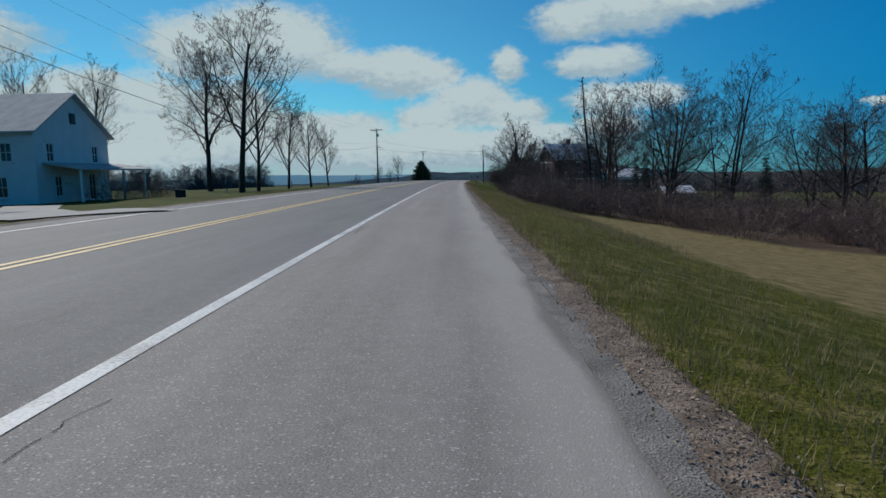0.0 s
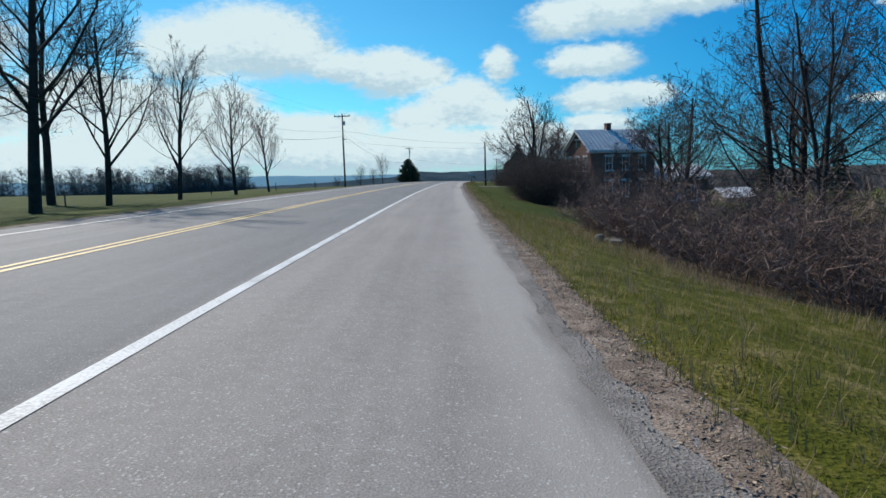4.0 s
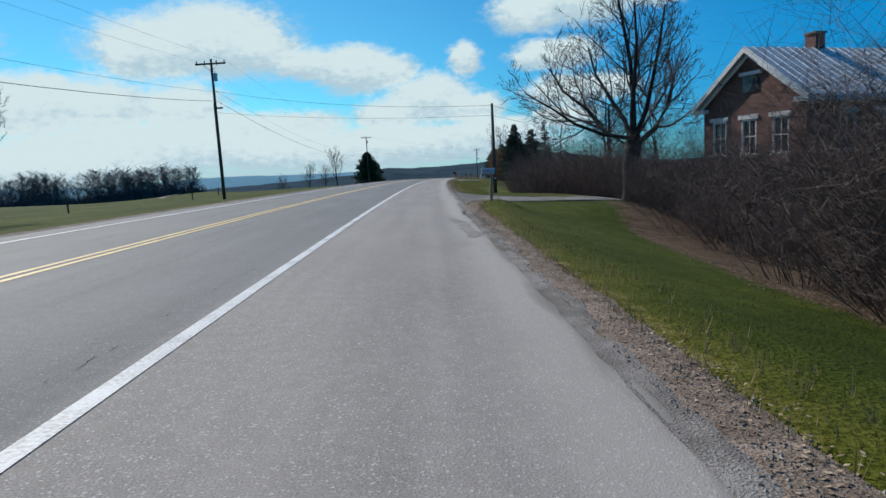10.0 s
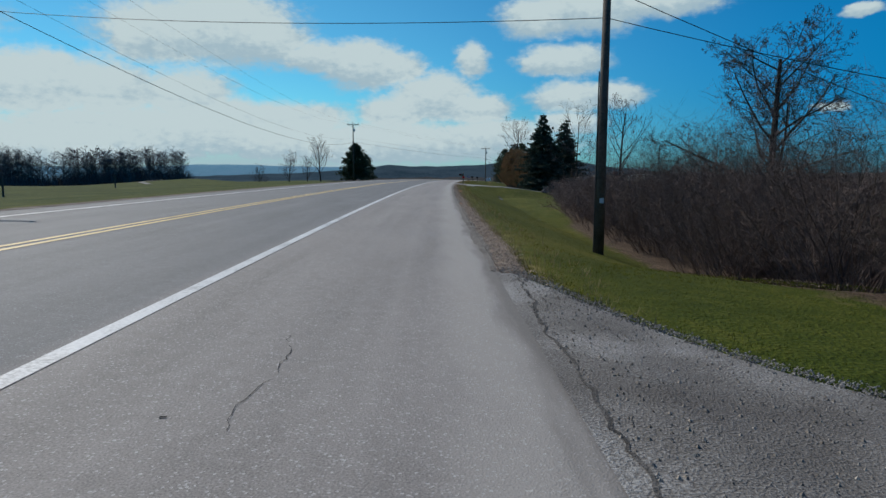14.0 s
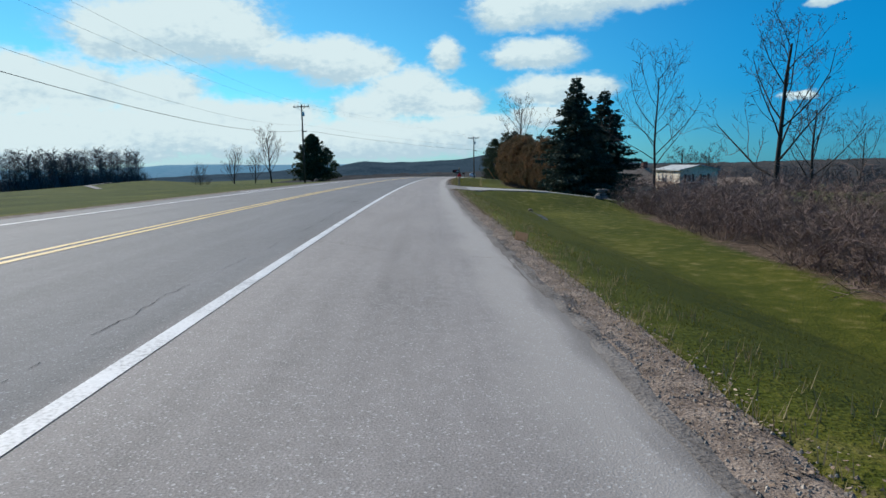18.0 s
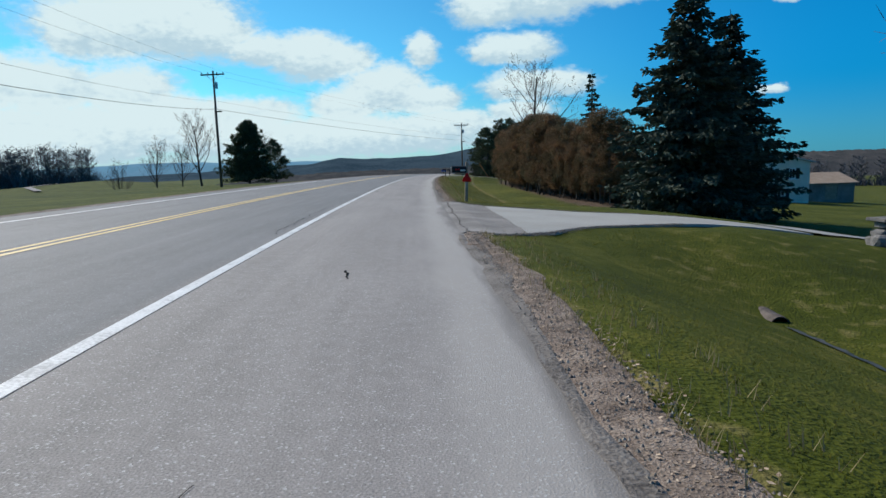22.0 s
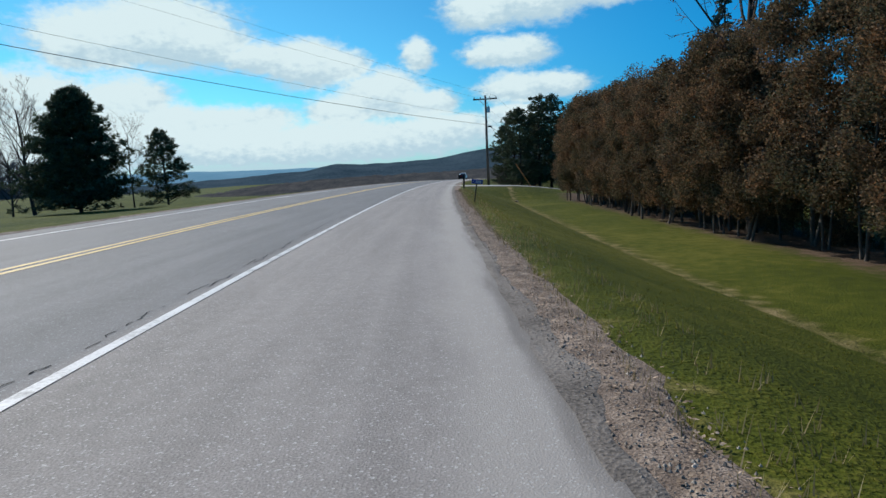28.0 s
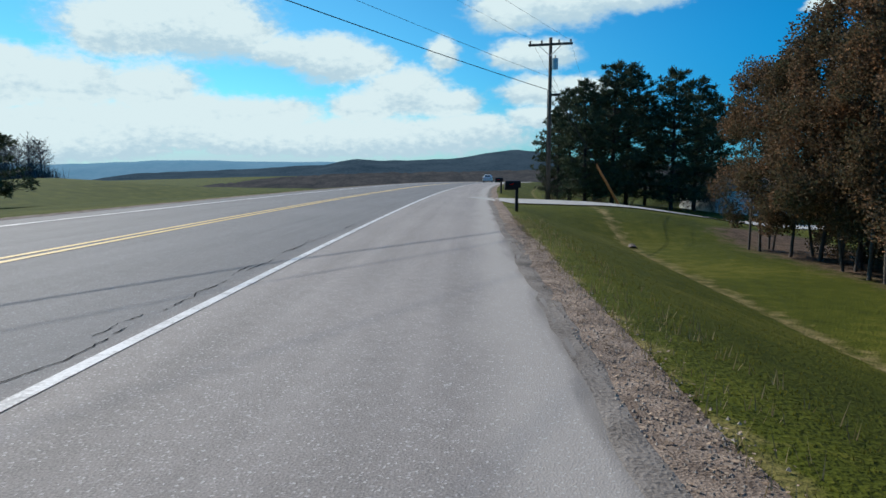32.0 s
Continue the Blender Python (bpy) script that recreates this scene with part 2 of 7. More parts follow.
# ---- materials ----
def mat(name, colours, scale=2.0, rough=0.85, bump=0.2, fine=None, metal=0.0, spec=0.3, island=0.0, piece=0.0, detail=6, translucent=0.0):
    """Two colours mixed by a coarse and a fine noise; island and piece vary the tone from bit to bit."""
    mt = bpy.data.materials.new(name)
    mt.use_nodes = True
    nt = mt.node_tree
    N, L = nt.nodes.new, nt.links.new
    b = nt.nodes["Principled BSDF"]
    tc = N("ShaderNodeTexCoord")

    def noise_at(sc, det):
        n = N("ShaderNodeTexNoise")
        n.inputs["Scale"].default_value, n.inputs["Detail"].default_value = sc, det
        L(tc.outputs["Object"], n.inputs["Vector"])
        return n

    n1, n2 = noise_at(scale, detail), noise_at(fine or scale * 14, 3)
    ad = N("ShaderNodeMath")
    ad.operation = "MULTIPLY_ADD"
    ad.inputs[1].default_value = 0.5
    L(n2.outputs["Fac"], ad.inputs[0])
    ha = N("ShaderNodeMath")
    ha.operation = "MULTIPLY"
    ha.inputs[1].default_value = 0.5
    L(n1.outputs["Fac"], ha.inputs[0])
    L(ha.outputs[0], ad.inputs[2])
    ramp = N("ShaderNodeValToRGB")
    L(ad.outputs[0], ramp.inputs[0])
    ramp.color_ramp.elements[0].position, ramp.color_ramp.elements[1].position = 0.36, 0.64
    ramp.color_ramp.elements[0].color, ramp.color_ramp.elements[1].color = (*colours[0], 1), (*colours[-1], 1)
    if len(colours) == 3:
        e = ramp.color_ramp.elements.new(0.5)
        e.color = (*colours[1], 1)
    last = ramp.outputs[0]
    if island or piece:
        src = N("ShaderNodeNewGeometry").outputs["Random Per Island"] if island else N("ShaderNodeObjectInfo").outputs["Random"]
        hs = N("ShaderNodeHueSaturation")
        mr = N("ShaderNodeMapRange")
        k = island or piece
        mr.inputs["To Min"].default_value, mr.inputs["To Max"].default_value = 1 - k, 1 + k
        L(src, mr.inputs["Value"])
        L(mr.outputs[0], hs.inputs["Value"])
        L(last, hs.inputs["Color"])
        last = hs.outputs[0]
    L(last, b.inputs["Base Color"])
    b.inputs["Roughness"].default_value, b.inputs["Metallic"].default_value = rough, metal
    b.inputs["Specular IOR Level"].default_value = spec
    if bump:
        bp = N("ShaderNodeBump")
        bp.inputs["Strength"].default_value, bp.inputs["Distance"].default_value = bump, 0.02
        L(n2.outputs["Fac"], bp.inputs["Height"])
        L(bp.outputs[0], b.inputs["Normal"])
    if translucent:
        tr, mx = N("ShaderNodeBsdfTranslucent"), N("ShaderNodeMixShader")
        mx.inputs[0].default_value = translucent
        L(last, tr.inputs[0])
        L(b.outputs[0], mx.inputs[1]), L(tr.outputs[0], mx.inputs[2])
        L(mx.outputs[0], nt.nodes["Material Output"].inputs[0])
    return mt


M_GRAVEL = mat("gravel", ((0.06, 0.046, 0.036), (0.15, 0.12, 0.096), (0.33, 0.275, 0.225)), 3.5, 0.95, 0.9, fine=55)
M_WHITE = mat("white road paint", ((0.36, 0.355, 0.35), (0.6, 0.6, 0.59), (0.7, 0.7, 0.69)), 1.8, 0.6, 0.15, fine=40)


def worn_paint(mt, start, full):
    """The paint has flaked off in patches, more of it further along the road."""
    nt = mt.node_tree
    N, L = nt.nodes.new, nt.links.new
    b = nt.nodes["Principled BSDF"]
    tc, sep, ns, far, thr, mx = (N("ShaderNode" + k) for k in ("TexCoord", "SeparateXYZ", "TexNoise", "MapRange", "MapRange", "Mix"))
    L(tc.outputs["Object"], sep.inputs[0]), L(tc.outputs["Object"], ns.inputs["Vector"])
    ns.inputs["Scale"].default_value, ns.inputs["Detail"].default_value, ns.inputs["Roughness"].default_value = 3.2, 8, 0.7
    L(sep.outputs[1], far.inputs["Value"])
    far.inputs["From Min"].default_value, far.inputs["From Max"].default_value = start, full
    far.inputs["To Min"].default_value, far.inputs["To Max"].default_value = 0.0, 0.11
    add = N("ShaderNodeMath")
    L(ns.outputs["Fac"], add.inputs[0]), L(far.outputs[0], add.inputs[1])
    thr.inputs["From Min"].default_value, thr.inputs["From Max"].default_value = 0.66, 0.8
    L(add.outputs[0], thr.inputs["Value"])
    mx.data_type = "RGBA"
    mx.inputs[7].default_value = (0.17, 0.165, 0.16, 1)
    L(thr.outputs[0], mx.inputs[0])
    L(b.inputs["Base Color"].links[0].from_socket, mx.inputs[6])
    L(mx.outputs[2], b.inputs["Base Color"])


worn_paint(M_WHITE, 120, 215)
M_YELLOW = mat("yellow road paint", ((0.56, 0.39, 0.14), (0.76, 0.55, 0.22)), 1.5, 0.6, 0.15, fine=60)
M_BARK = mat("grey bark", ((0.022, 0.018, 0.015), (0.065, 0.055, 0.046)), 3, 0.95, 0.6, fine=40)
M_TWIG = mat("twigs", ((0.07, 0.052, 0.048), (0.15, 0.113, 0.104)), 1.2, 0.9, 0.0, island=0.3)
M_SHRUB = mat("shrub stems", ((0.125, 0.082, 0.068), (0.28, 0.195, 0.16)), 0.6, 0.9, 0.0, island=0.4)
M_SPRUCE = mat("spruce needles", ((0.034, 0.05, 0.036), (0.085, 0.112, 0.078)), 1.0, 0.8, 0.0, island=0.45, translucent=0.15)
M_PINE = mat("pine needles", ((0.036, 0.054, 0.03), (0.085, 0.108, 0.056)), 1.0, 0.8, 0.0, island=0.45, translucent=0.15)
M_CEDAR = mat("winter-brown cedar leaves", ((0.066, 0.078, 0.042), (0.145, 0.104, 0.06), (0.32, 0.17, 0.088)), 0.8, 0.85, 0.0, island=0.6, translucent=0.3)
M_ROOF = mat("pale metal roofing", ((0.6, 0.59, 0.58), (0.78, 0.78, 0.77)), 1.0, 0.4, 0.1)
M_PAINT = mat("white paint", ((0.62, 0.62, 0.6), (0.8, 0.8, 0.78)), 1.5, 0.6, 0.05)
M_POLE = mat("weathered pole wood", ((0.06, 0.05, 0.042), (0.15, 0.125, 0.1)), 2, 0.9, 0.5, fine=30)


def asphalt(name, dark, light, pale_edge):
    """Worn asphalt: aggregate speckle, broad stains, bands along the lanes and a dusty pale edge (UV: offset from the white line, distance)."""
    mt = bpy.data.materials.new(name)
    mt.use_nodes = True
    nt = mt.node_tree
    N, L = nt.nodes.new, nt.links.new
    b = nt.nodes["Principled BSDF"]
    uv = N("ShaderNodeUVMap")
    uv.uv_map = "lane"

    def m(op, x, y=None):
        n = N("ShaderNodeMath")
        n.operation = op
        for i, v in enumerate((x, y)):
            if isinstance(v, (int, float)):
                n.inputs[i].default_value = v
            elif v is not None:
                L(v, n.inputs[i])
        return n.outputs[0]

    def noise_at(scale, detail, stretch=(1, 1, 1)):
        mp, n = N("ShaderNodeMapping"), N("ShaderNodeTexNoise")
        mp.inputs["Scale"].default_value = stretch
        L(uv.outputs[0], mp.inputs[0])
        L(mp.outputs[0], n.inputs["Vector"])
        n.inputs["Scale"].default_value, n.inputs["Detail"].default_value = scale, detail
        return n.outputs["Fac"]

    speck, mid, broad = noise_at(85, 2), noise_at(7, 4), noise_at(0.5, 4, (2.2, 0.5, 1))
    streak = noise_at(1.0, 3, (3.0, 0.06, 1))
    vor = N("ShaderNodeTexVoronoi")
    vor.inputs["Scale"].default_value = 95
    L(uv.outputs[0], vor.inputs["Vector"])
    sep = N("ShaderNodeSeparateXYZ")
    L(uv.outputs[0], sep.inputs[0])
    total = m("ADD", m("ADD", m("MULTIPLY", speck, 0.85), m("MULTIPLY", mid, 0.26)), m("ADD", m("MULTIPLY", broad, 0.36), m("MULTIPLY", streak, 0.32)))
    ramp = N("ShaderNodeMapRange")
    ramp.inputs["From Min"].default_value, ramp.inputs["From Max"].default_value = 0.6, 1.14
    L(total, ramp.inputs["Value"])
    mix = N("ShaderNodeMix")
    mix.data_type = "RGBA"
    mix.inputs[6].default_value, mix.inputs[7].default_value = (*dark, 1), (*light, 1)
    L(ramp.outputs[0], mix.inputs[0])
    edge = N("ShaderNodeMapRange")
    edge.interpolation_type = "SMOOTHSTEP"
    edge.inputs["From Min"].default_value, edge.inputs["From Max"].default_value = 2.1, 2.6
    L(m("ADD", sep.outputs[0], m("MULTIPLY", m("SUBTRACT", noise_at(1.3, 4, (1, 0.5, 1)), 0.5), 0.55)), edge.inputs["Value"])
    dust = N("ShaderNodeMix")
    dust.data_type = "RGBA"
    dust.inputs[7].default_value = (*pale_edge, 1)
    L(m("MULTIPLY", edge.outputs[0], 0.7), dust.inputs[0])
    L(mix.outputs[2], dust.inputs[6])
    stone = N("ShaderNodeMapRange")
    stone.inputs["From Min"].default_value, stone.inputs["From Max"].default_value = 0.78, 0.9
    L(vor.outputs["Color"], stone.inputs["Value"])
    bits = N("ShaderNodeMix")
    bits.data_type = "RGBA"
    bits.inputs[7].default_value = (0.48, 0.46, 0.44, 1)
    L(m("MULTIPLY", stone.outputs[0], 0.8), bits.inputs[0])
    L(dust.outputs[2], bits.inputs[6])
    worn = N("ShaderNodeMapRange")
    worn.interpolation_type = "SMOOTHSTEP"
    worn.inputs["From Min"].default_value, worn.inputs["From Max"].default_value = 2.74, 2.97
    L(m("ADD", sep.outputs[0], m("ADD", m("MULTIPLY", m("SUBTRACT", noise_at(0.35, 2, (1, 0.35, 1)), 0.5), 0.42), m("MULTIPLY", m("SUBTRACT", noise_at(5, 5, (1, 0.14, 1)), 0.5), 0.4))), worn.inputs["Value"])
    soil = N("ShaderNodeMix")
    soil.data_type = "RGBA"
    soil.inputs[7].default_value = (0.085, 0.072, 0.061, 1)
    L(m("MULTIPLY", worn.outputs[0], 0.6), soil.inputs[0])
    L(bits.outputs[2], soil.inputs[6])
    bits = soil
    pits = N("ShaderNodeTexVoronoi")
    pits.inputs["Scale"].default_value = 48
    L(uv.outputs[0], pits.inputs["Vector"])
    pit = N("ShaderNodeMapRange")
    pit.inputs["From Min"].default_value, pit.inputs["From Max"].default_value = 0.22, 0.10
    L(m("ADD", pits.outputs["Distance"], m("MULTIPLY", mid, 0.3)), pit.inputs["Value"])
    dots = N("ShaderNodeMix")
    dots.data_type = "RGBA"
    dots.inputs[7].default_value = (0.05, 0.047, 0.045, 1)
    L(m("MULTIPLY", pit.outputs[0], 0.7), dots.inputs[0])
    L(bits.outputs[2], dots.inputs[6])
    # the travelled lanes are older and darker than the shoulder
    lane = N("ShaderNodeMapRange")
    lane.interpolation_type = "SMOOTHSTEP"
    lane.inputs["From Min"].default_value, lane.inputs["From Max"].default_value = 0.15, -0.25
    L(sep.outputs[0], lane.inputs["Value"])
    older = N("ShaderNodeMix")
    older.data_type, older.blend_type = "RGBA", "MULTIPLY"
    older.inputs[7].default_value = (0.57, 0.62, 0.67, 1)
    L(lane.outputs[0], older.inputs[0])
    L(dots.outputs[2], older.inputs[6])
    L(older.outputs[2], b.inputs["Base Color"])
    b.inputs["Roughness"].default_value, b.inputs["Specular IOR Level"].default_value = 0.78, 0.37
    bp = N("ShaderNodeBump")
    bp.inputs["Strength"].default_value, bp.inputs["Distance"].default_value = 0.5, 0.006
    L(m("ADD", speck, m("MULTIPLY", vor.outputs["Distance"], 0.6)), bp.inputs["Height"])
    L(bp.outputs[0], b.inputs["Normal"])
    return mt


def meadow():
    """Turf: two greens and straw, with dry grass and leaf litter where the ground's own layers say so."""
    mt = bpy.data.materials.new("turf")
    mt.use_nodes = True
    nt = mt.node_tree
    N, L = nt.nodes.new, nt.links.new
    b = nt.nodes["Principled BSDF"]
    tc, at = N("ShaderNodeTexCoord"), N("ShaderNodeAttribute")
    at.attribute_name = "cover"
    sep = N("ShaderNodeSeparateColor")
    L(at.outputs["Color"], sep.inputs[0])

    def noise_at(scale, detail):
        n = N("ShaderNodeTexNoise")
        n.inputs["Scale"].default_value, n.inputs["Detail"].default_value = scale, detail
        L(tc.outputs["Object"], n.inputs["Vector"])
        return n.outputs["Fac"]

    def ramp(fac, stops):
        r = N("ShaderNodeValToRGB")
        L(fac, r.inputs[0])
        while len(r.color_ramp.elements) < len(stops):
            r.color_ramp.elements.new(0.5)
        for e, (p, c) in zip(r.color_ramp.elements, stops):
            e.position, e.color = p, (*c, 1)
        return r.outputs[0]

    def mix(fac, x, y):
        n = N("ShaderNodeMix")
        n.data_type = "RGBA"
        L(fac, n.inputs[0]), L(x, n.inputs[6]), L(y, n.inputs[7])
        return n.outputs[2]

    def m(op, x, y):
        n = N("ShaderNodeMath")
        n.operation = op
        for i, v in enumerate((x, y)):
            if isinstance(v, (int, float)):
                n.inputs[i].default_value = v
            else:
                L(v, n.inputs[i])
        return n.outputs[0]

    coarse, fine, tiny = noise_at(0.22, 5), noise_at(2.6, 5), noise_at(24, 3)
    blend = m("ADD", m("MULTIPLY", coarse, 0.4), m("ADD", m("MULTIPLY", fine, 0.3), m("MULTIPLY", tiny, 0.3)))
    green = ramp(blend, ((0.36, (0.036, 0.044, 0.004)), (0.5, (0.068, 0.075, 0.006)), (0.64, (0.14, 0.122, 0.02))))
    deep = ramp(blend, ((0.36, (0.02, 0.034, 0.003)), (0.5, (0.042, 0.06, 0.005)), (0.64, (0.09, 0.1, 0.014))))
    green = mix(sep.outputs[2], green, deep)
    straw = ramp(m("ADD", m("MULTIPLY", fine, 0.5), m("MULTIPLY", tiny, 0.5)), ((0.35, (0.10, 0.085, 0.03)), (0.65, (0.30, 0.23, 0.11))))
    leaf = ramp(m("ADD", m("MULTIPLY", fine, 0.4), m("MULTIPLY", tiny, 0.6)), ((0.35, (0.03, 0.02, 0.014)), (0.65, (0.16, 0.11, 0.075))))

    def patchy(channel):
        r = N("ShaderNodeMapRange")
        r.inputs["From Min"].default_value, r.inputs["From Max"].default_value = 0.35, 0.75
        L(m("ADD", channel, m("MULTIPLY", m("SUBTRACT", fine, 0.5), 0.9)), r.inputs["Value"])
        return r.outputs[0]

    col = mix(patchy(sep.outputs[1]), mix(patchy(sep.outputs[0]), green, straw), leaf)
    L(col, b.inputs["Base Color"])
    b.inputs["Roughness"].default_value, b.inputs["Specular IOR Level"].default_value = 0.95, 0.12
    bp = N("ShaderNodeBump")
    bp.inputs["Strength"].default_value, bp.inputs["Distance"].default_value = 0.8, 0.05
    L(m("ADD", tiny, m("MULTIPLY", fine, 0.6)), bp.inputs["Height"])
    L(bp.outputs[0], b.inputs["Normal"])
    return mt


M_ASPHALT = asphalt("asphalt", (0.132, 0.12, 0.11), (0.33, 0.30, 0.278), (0.37, 0.342, 0.31))
M_GROUND = meadow()
M_BLADE = mat("grass blades", ((0.075, 0.08, 0.007), (0.17, 0.155, 0.025)), 0.5, 0.8, 0.0, fine=6, island=0.35, translucent=0.6)
M_ROUGH = mat("rough yellowing blades", ((0.092, 0.1, 0.014), (0.21, 0.195, 0.045)), 0.5, 0.8, 0.0, fine=6, island=0.4, translucent=0.6)
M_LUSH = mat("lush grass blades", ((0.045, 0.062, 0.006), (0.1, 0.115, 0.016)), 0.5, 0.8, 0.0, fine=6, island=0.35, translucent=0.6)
M_STRAW = mat("dry grass", ((0.2, 0.155, 0.075), (0.36, 0.29, 0.16)), 0.5, 0.9, 0.0, fine=6, island=0.3, translucent=0.25)
M_STONE = mat("field stones", ((0.15, 0.125, 0.10), (0.42, 0.36, 0.295)), 3, 0.9, 0.5, fine=25, island=0.35)
M_ROCK = mat("dark field rock", ((0.07, 0.065, 0.06), (0.22, 0.205, 0.19)), 3, 0.9, 0.5, fine=25, island=0.3)
M_LITTER = mat("fallen leaves", ((0.12, 0.075, 0.048), (0.42, 0.32, 0.23)), 4, 0.9, 0.0, island=0.4)
M_CRACK = mat("open crack", ((0.015, 0.015, 0.015), (0.035, 0.035, 0.035)), 5, 1.0, 0.0, spec=0.0)
M_DRIVE = mat("pale concrete drive", ((0.30, 0.29, 0.27), (0.43, 0.42, 0.395)), 0.8, 0.9, 0.3, fine=30)
M_APRON = mat("grey drive apron", ((0.13, 0.117, 0.106), (0.2, 0.183, 0.168), (0.3, 0.278, 0.258)), 0.9, 0.9, 0.25, fine=70)
M_STEEL = mat("galvanised steel", ((0.34, 0.35, 0.36), (0.52, 0.53, 0.54)), 6, 0.42, 0.05, metal=0.8)
M_RUST = mat("rusted dark steel", ((0.05, 0.04, 0.035), (0.15, 0.12, 0.10)), 6, 0.7, 0.2, metal=0.3)
M_BLACK = mat("black enamel", ((0.01, 0.01, 0.011), (0.022, 0.022, 0.024)), 5, 0.5, 0.03, spec=0.2)
M_RED = mat("red reflective sheet", ((0.9, 0.02, 0.03), (0.96, 0.04, 0.04)), 8, 0.3, 0.03, translucent=0.7)
M_DKRED = mat("red border", ((0.5, 0.012, 0.015), (0.62, 0.02, 0.02)), 8, 0.4, 0.03, translucent=0.3)
M_BLUE = mat("blue sign enamel", ((0.015, 0.06, 0.30), (0.025, 0.085, 0.38)), 8, 0.4, 0.03)
M_LUMBER = mat("weathered lumber", ((0.19, 0.155, 0.115), (0.36, 0.30, 0.23)), 3, 0.9, 0.3, fine=40)
M_CARD = mat("corrugated cardboard", ((0.33, 0.17, 0.075), (0.43, 0.235, 0.115)), 5, 0.9, 0.1)
M_GLASS = mat("dark window glass", ((0.015, 0.02, 0.026), (0.03, 0.036, 0.045)), 2, 0.08, 0.0, spec=0.6)
M_SHUTTER = mat("black shutters", ((0.012, 0.012, 0.014), (0.03, 0.03, 0.032)), 5, 0.6, 0.1)
M_TAN = mat("tan roof shingles", ((0.27, 0.19, 0.13), (0.40, 0.30, 0.22)), 1.5, 0.9, 0.4, fine=18)
M_GREYROOF = mat("grey roof shingles", ((0.32, 0.34, 0.34), (0.50, 0.52, 0.51)), 1.5, 0.85, 0.4, fine=18)
M_CABLE = mat("black cable", ((0.012, 0.012, 0.013), (0.03, 0.03, 0.03)), 3, 0.6, 0.0)
M_PORCELAIN = mat("insulator porcelain", ((0.10, 0.06, 0.045), (0.2, 0.13, 0.1)), 9, 0.25, 0.0)
M_MUD = mat("wet ditch mud", ((0.03, 0.032, 0.022), (0.08, 0.075, 0.06)), 2, 0.55, 0.2, fine=14, spec=0.35)
M_ORANGE = mat("faded orange guard", ((0.42, 0.16, 0.05), (0.56, 0.24, 0.09)), 5, 0.6, 0.05)


# ---- mesh helpers ----
def obj(name, verts, faces, material, parent=None, label="", flat=True):
    me = bpy.data.meshes.new(name)
    me.from_pydata(verts, [], faces)
    me.materials.append(material)
    if not flat:
        me.shade_smooth()
    me.update()
    ob = new(name, me)
    if parent:
        ob.parent = parent
    if label:
        tagged(ob, label)
    return ob


def ribbon(name, u0, u1, s0, s1, step, lift, material):
    """A strip of the road surface between two offsets from the white line."""
    n = int((s1 - s0) / step) + 1
    us = [u0 + (u1 - u0) * k / 4 for k in range(5)] if u1 - u0 < 2 else [u0, -5.6, -3.3, -1.6, 0, 1.5, 2.94, u1]
    vs, fs, c = [], [], len(us)
    for i in range(n):
        s = s0 + (s1 - s0) * i / (n - 1)
        for u in us:
            vs.append((xw(s) + u, s, gz(xw(s) + u, s) + lift))
    for i in range(n - 1):
        for k in range(c - 1):
            a = i * c + k
            fs.append((a, a + 1, a + c + 1, a + c))
    ob = obj(name, vs, fs, material, flat=False)
    lane = ob.data.uv_layers.new(name="lane")
    for loop in ob.data.loops:
        i = loop.vertex_index
        lane.data[loop.index].uv = (us[i % c], vs[i][1])
    return ob


def box_bm(bm, x0, x1, y0, y1, z0, z1):
    m = Matrix.Translation(((x0 + x1) / 2, (y0 + y1) / 2, (z0 + z1) / 2)) @ Matrix.Diagonal((x1 - x0, y1 - y0, z1 - z0, 1))
    return bmesh.ops.create_cube(bm, size=1, matrix=m)["verts"]


def part(name, bm, material, parent=None, label="", smooth_faces=False):
    me = bpy.data.meshes.new(name)
    bm.to_mesh(me)
    bm.free()
    me.materials.append(material)
    if smooth_faces:
        me.shade_smooth()
    ob = new(name, me)
    if parent:
        ob.parent = parent
    if label:
        tagged(ob, label)
    return ob


def box(name, b, material, parent=None, label="", bevel=0.0):
    bm = bmesh.new()
    box_bm(bm, *b)
    if bevel:
        bmesh.ops.bevel(bm, geom=bm.edges[:], offset=bevel, segments=2, affect="EDGES")
    return part(name, bm, material, parent, label)


def empty(name, x, y, z, turn=0.0):
    ob = new(name)
    ob.matrix_basis = pose(x, y, z, 0, 0, turn)
    return ob


# ---- ground and road ----
# the mouths of the drives: offset from the white line, near edge, far edge
MOUTH_A = ((2.98, 98.1, 109.9), (3.15, 98.0, 110.0), (3.4, 97.9, 109.2), (3.9, 99.0, 107.7), (4.5, 99.8, 106.4), (5.3, 100.3, 105.4), (6.5, 100.6, 104.8), (8.0, 101.2, 104.9), (10.0, 102.6, 106.2))
MOUTH_B = ((2.98, 170.2, 180.8), (3.15, 170.6, 180.8), (3.6, 170.1, 180.1), (4.28, 170.6, 178.8))
PANEL_B = ((4.28, 170.6, 178.8), (5.0, 171.4, 178.3), (5.9, 172.2, 177.8), (7.0, 172.9, 177.0), (8.7, 173.7, 176.6), (10.5, 174.3, 176.9), (13.0, 174.9, 177.3))


def between(edges, u):
    for (a, p, f), (b, q, h) in zip(edges, edges[1:]):
        if a <= u <= b:
            k = (u - a) / (b - a)
            return p + (q - p) * k, f + (h - f) * k
    return None


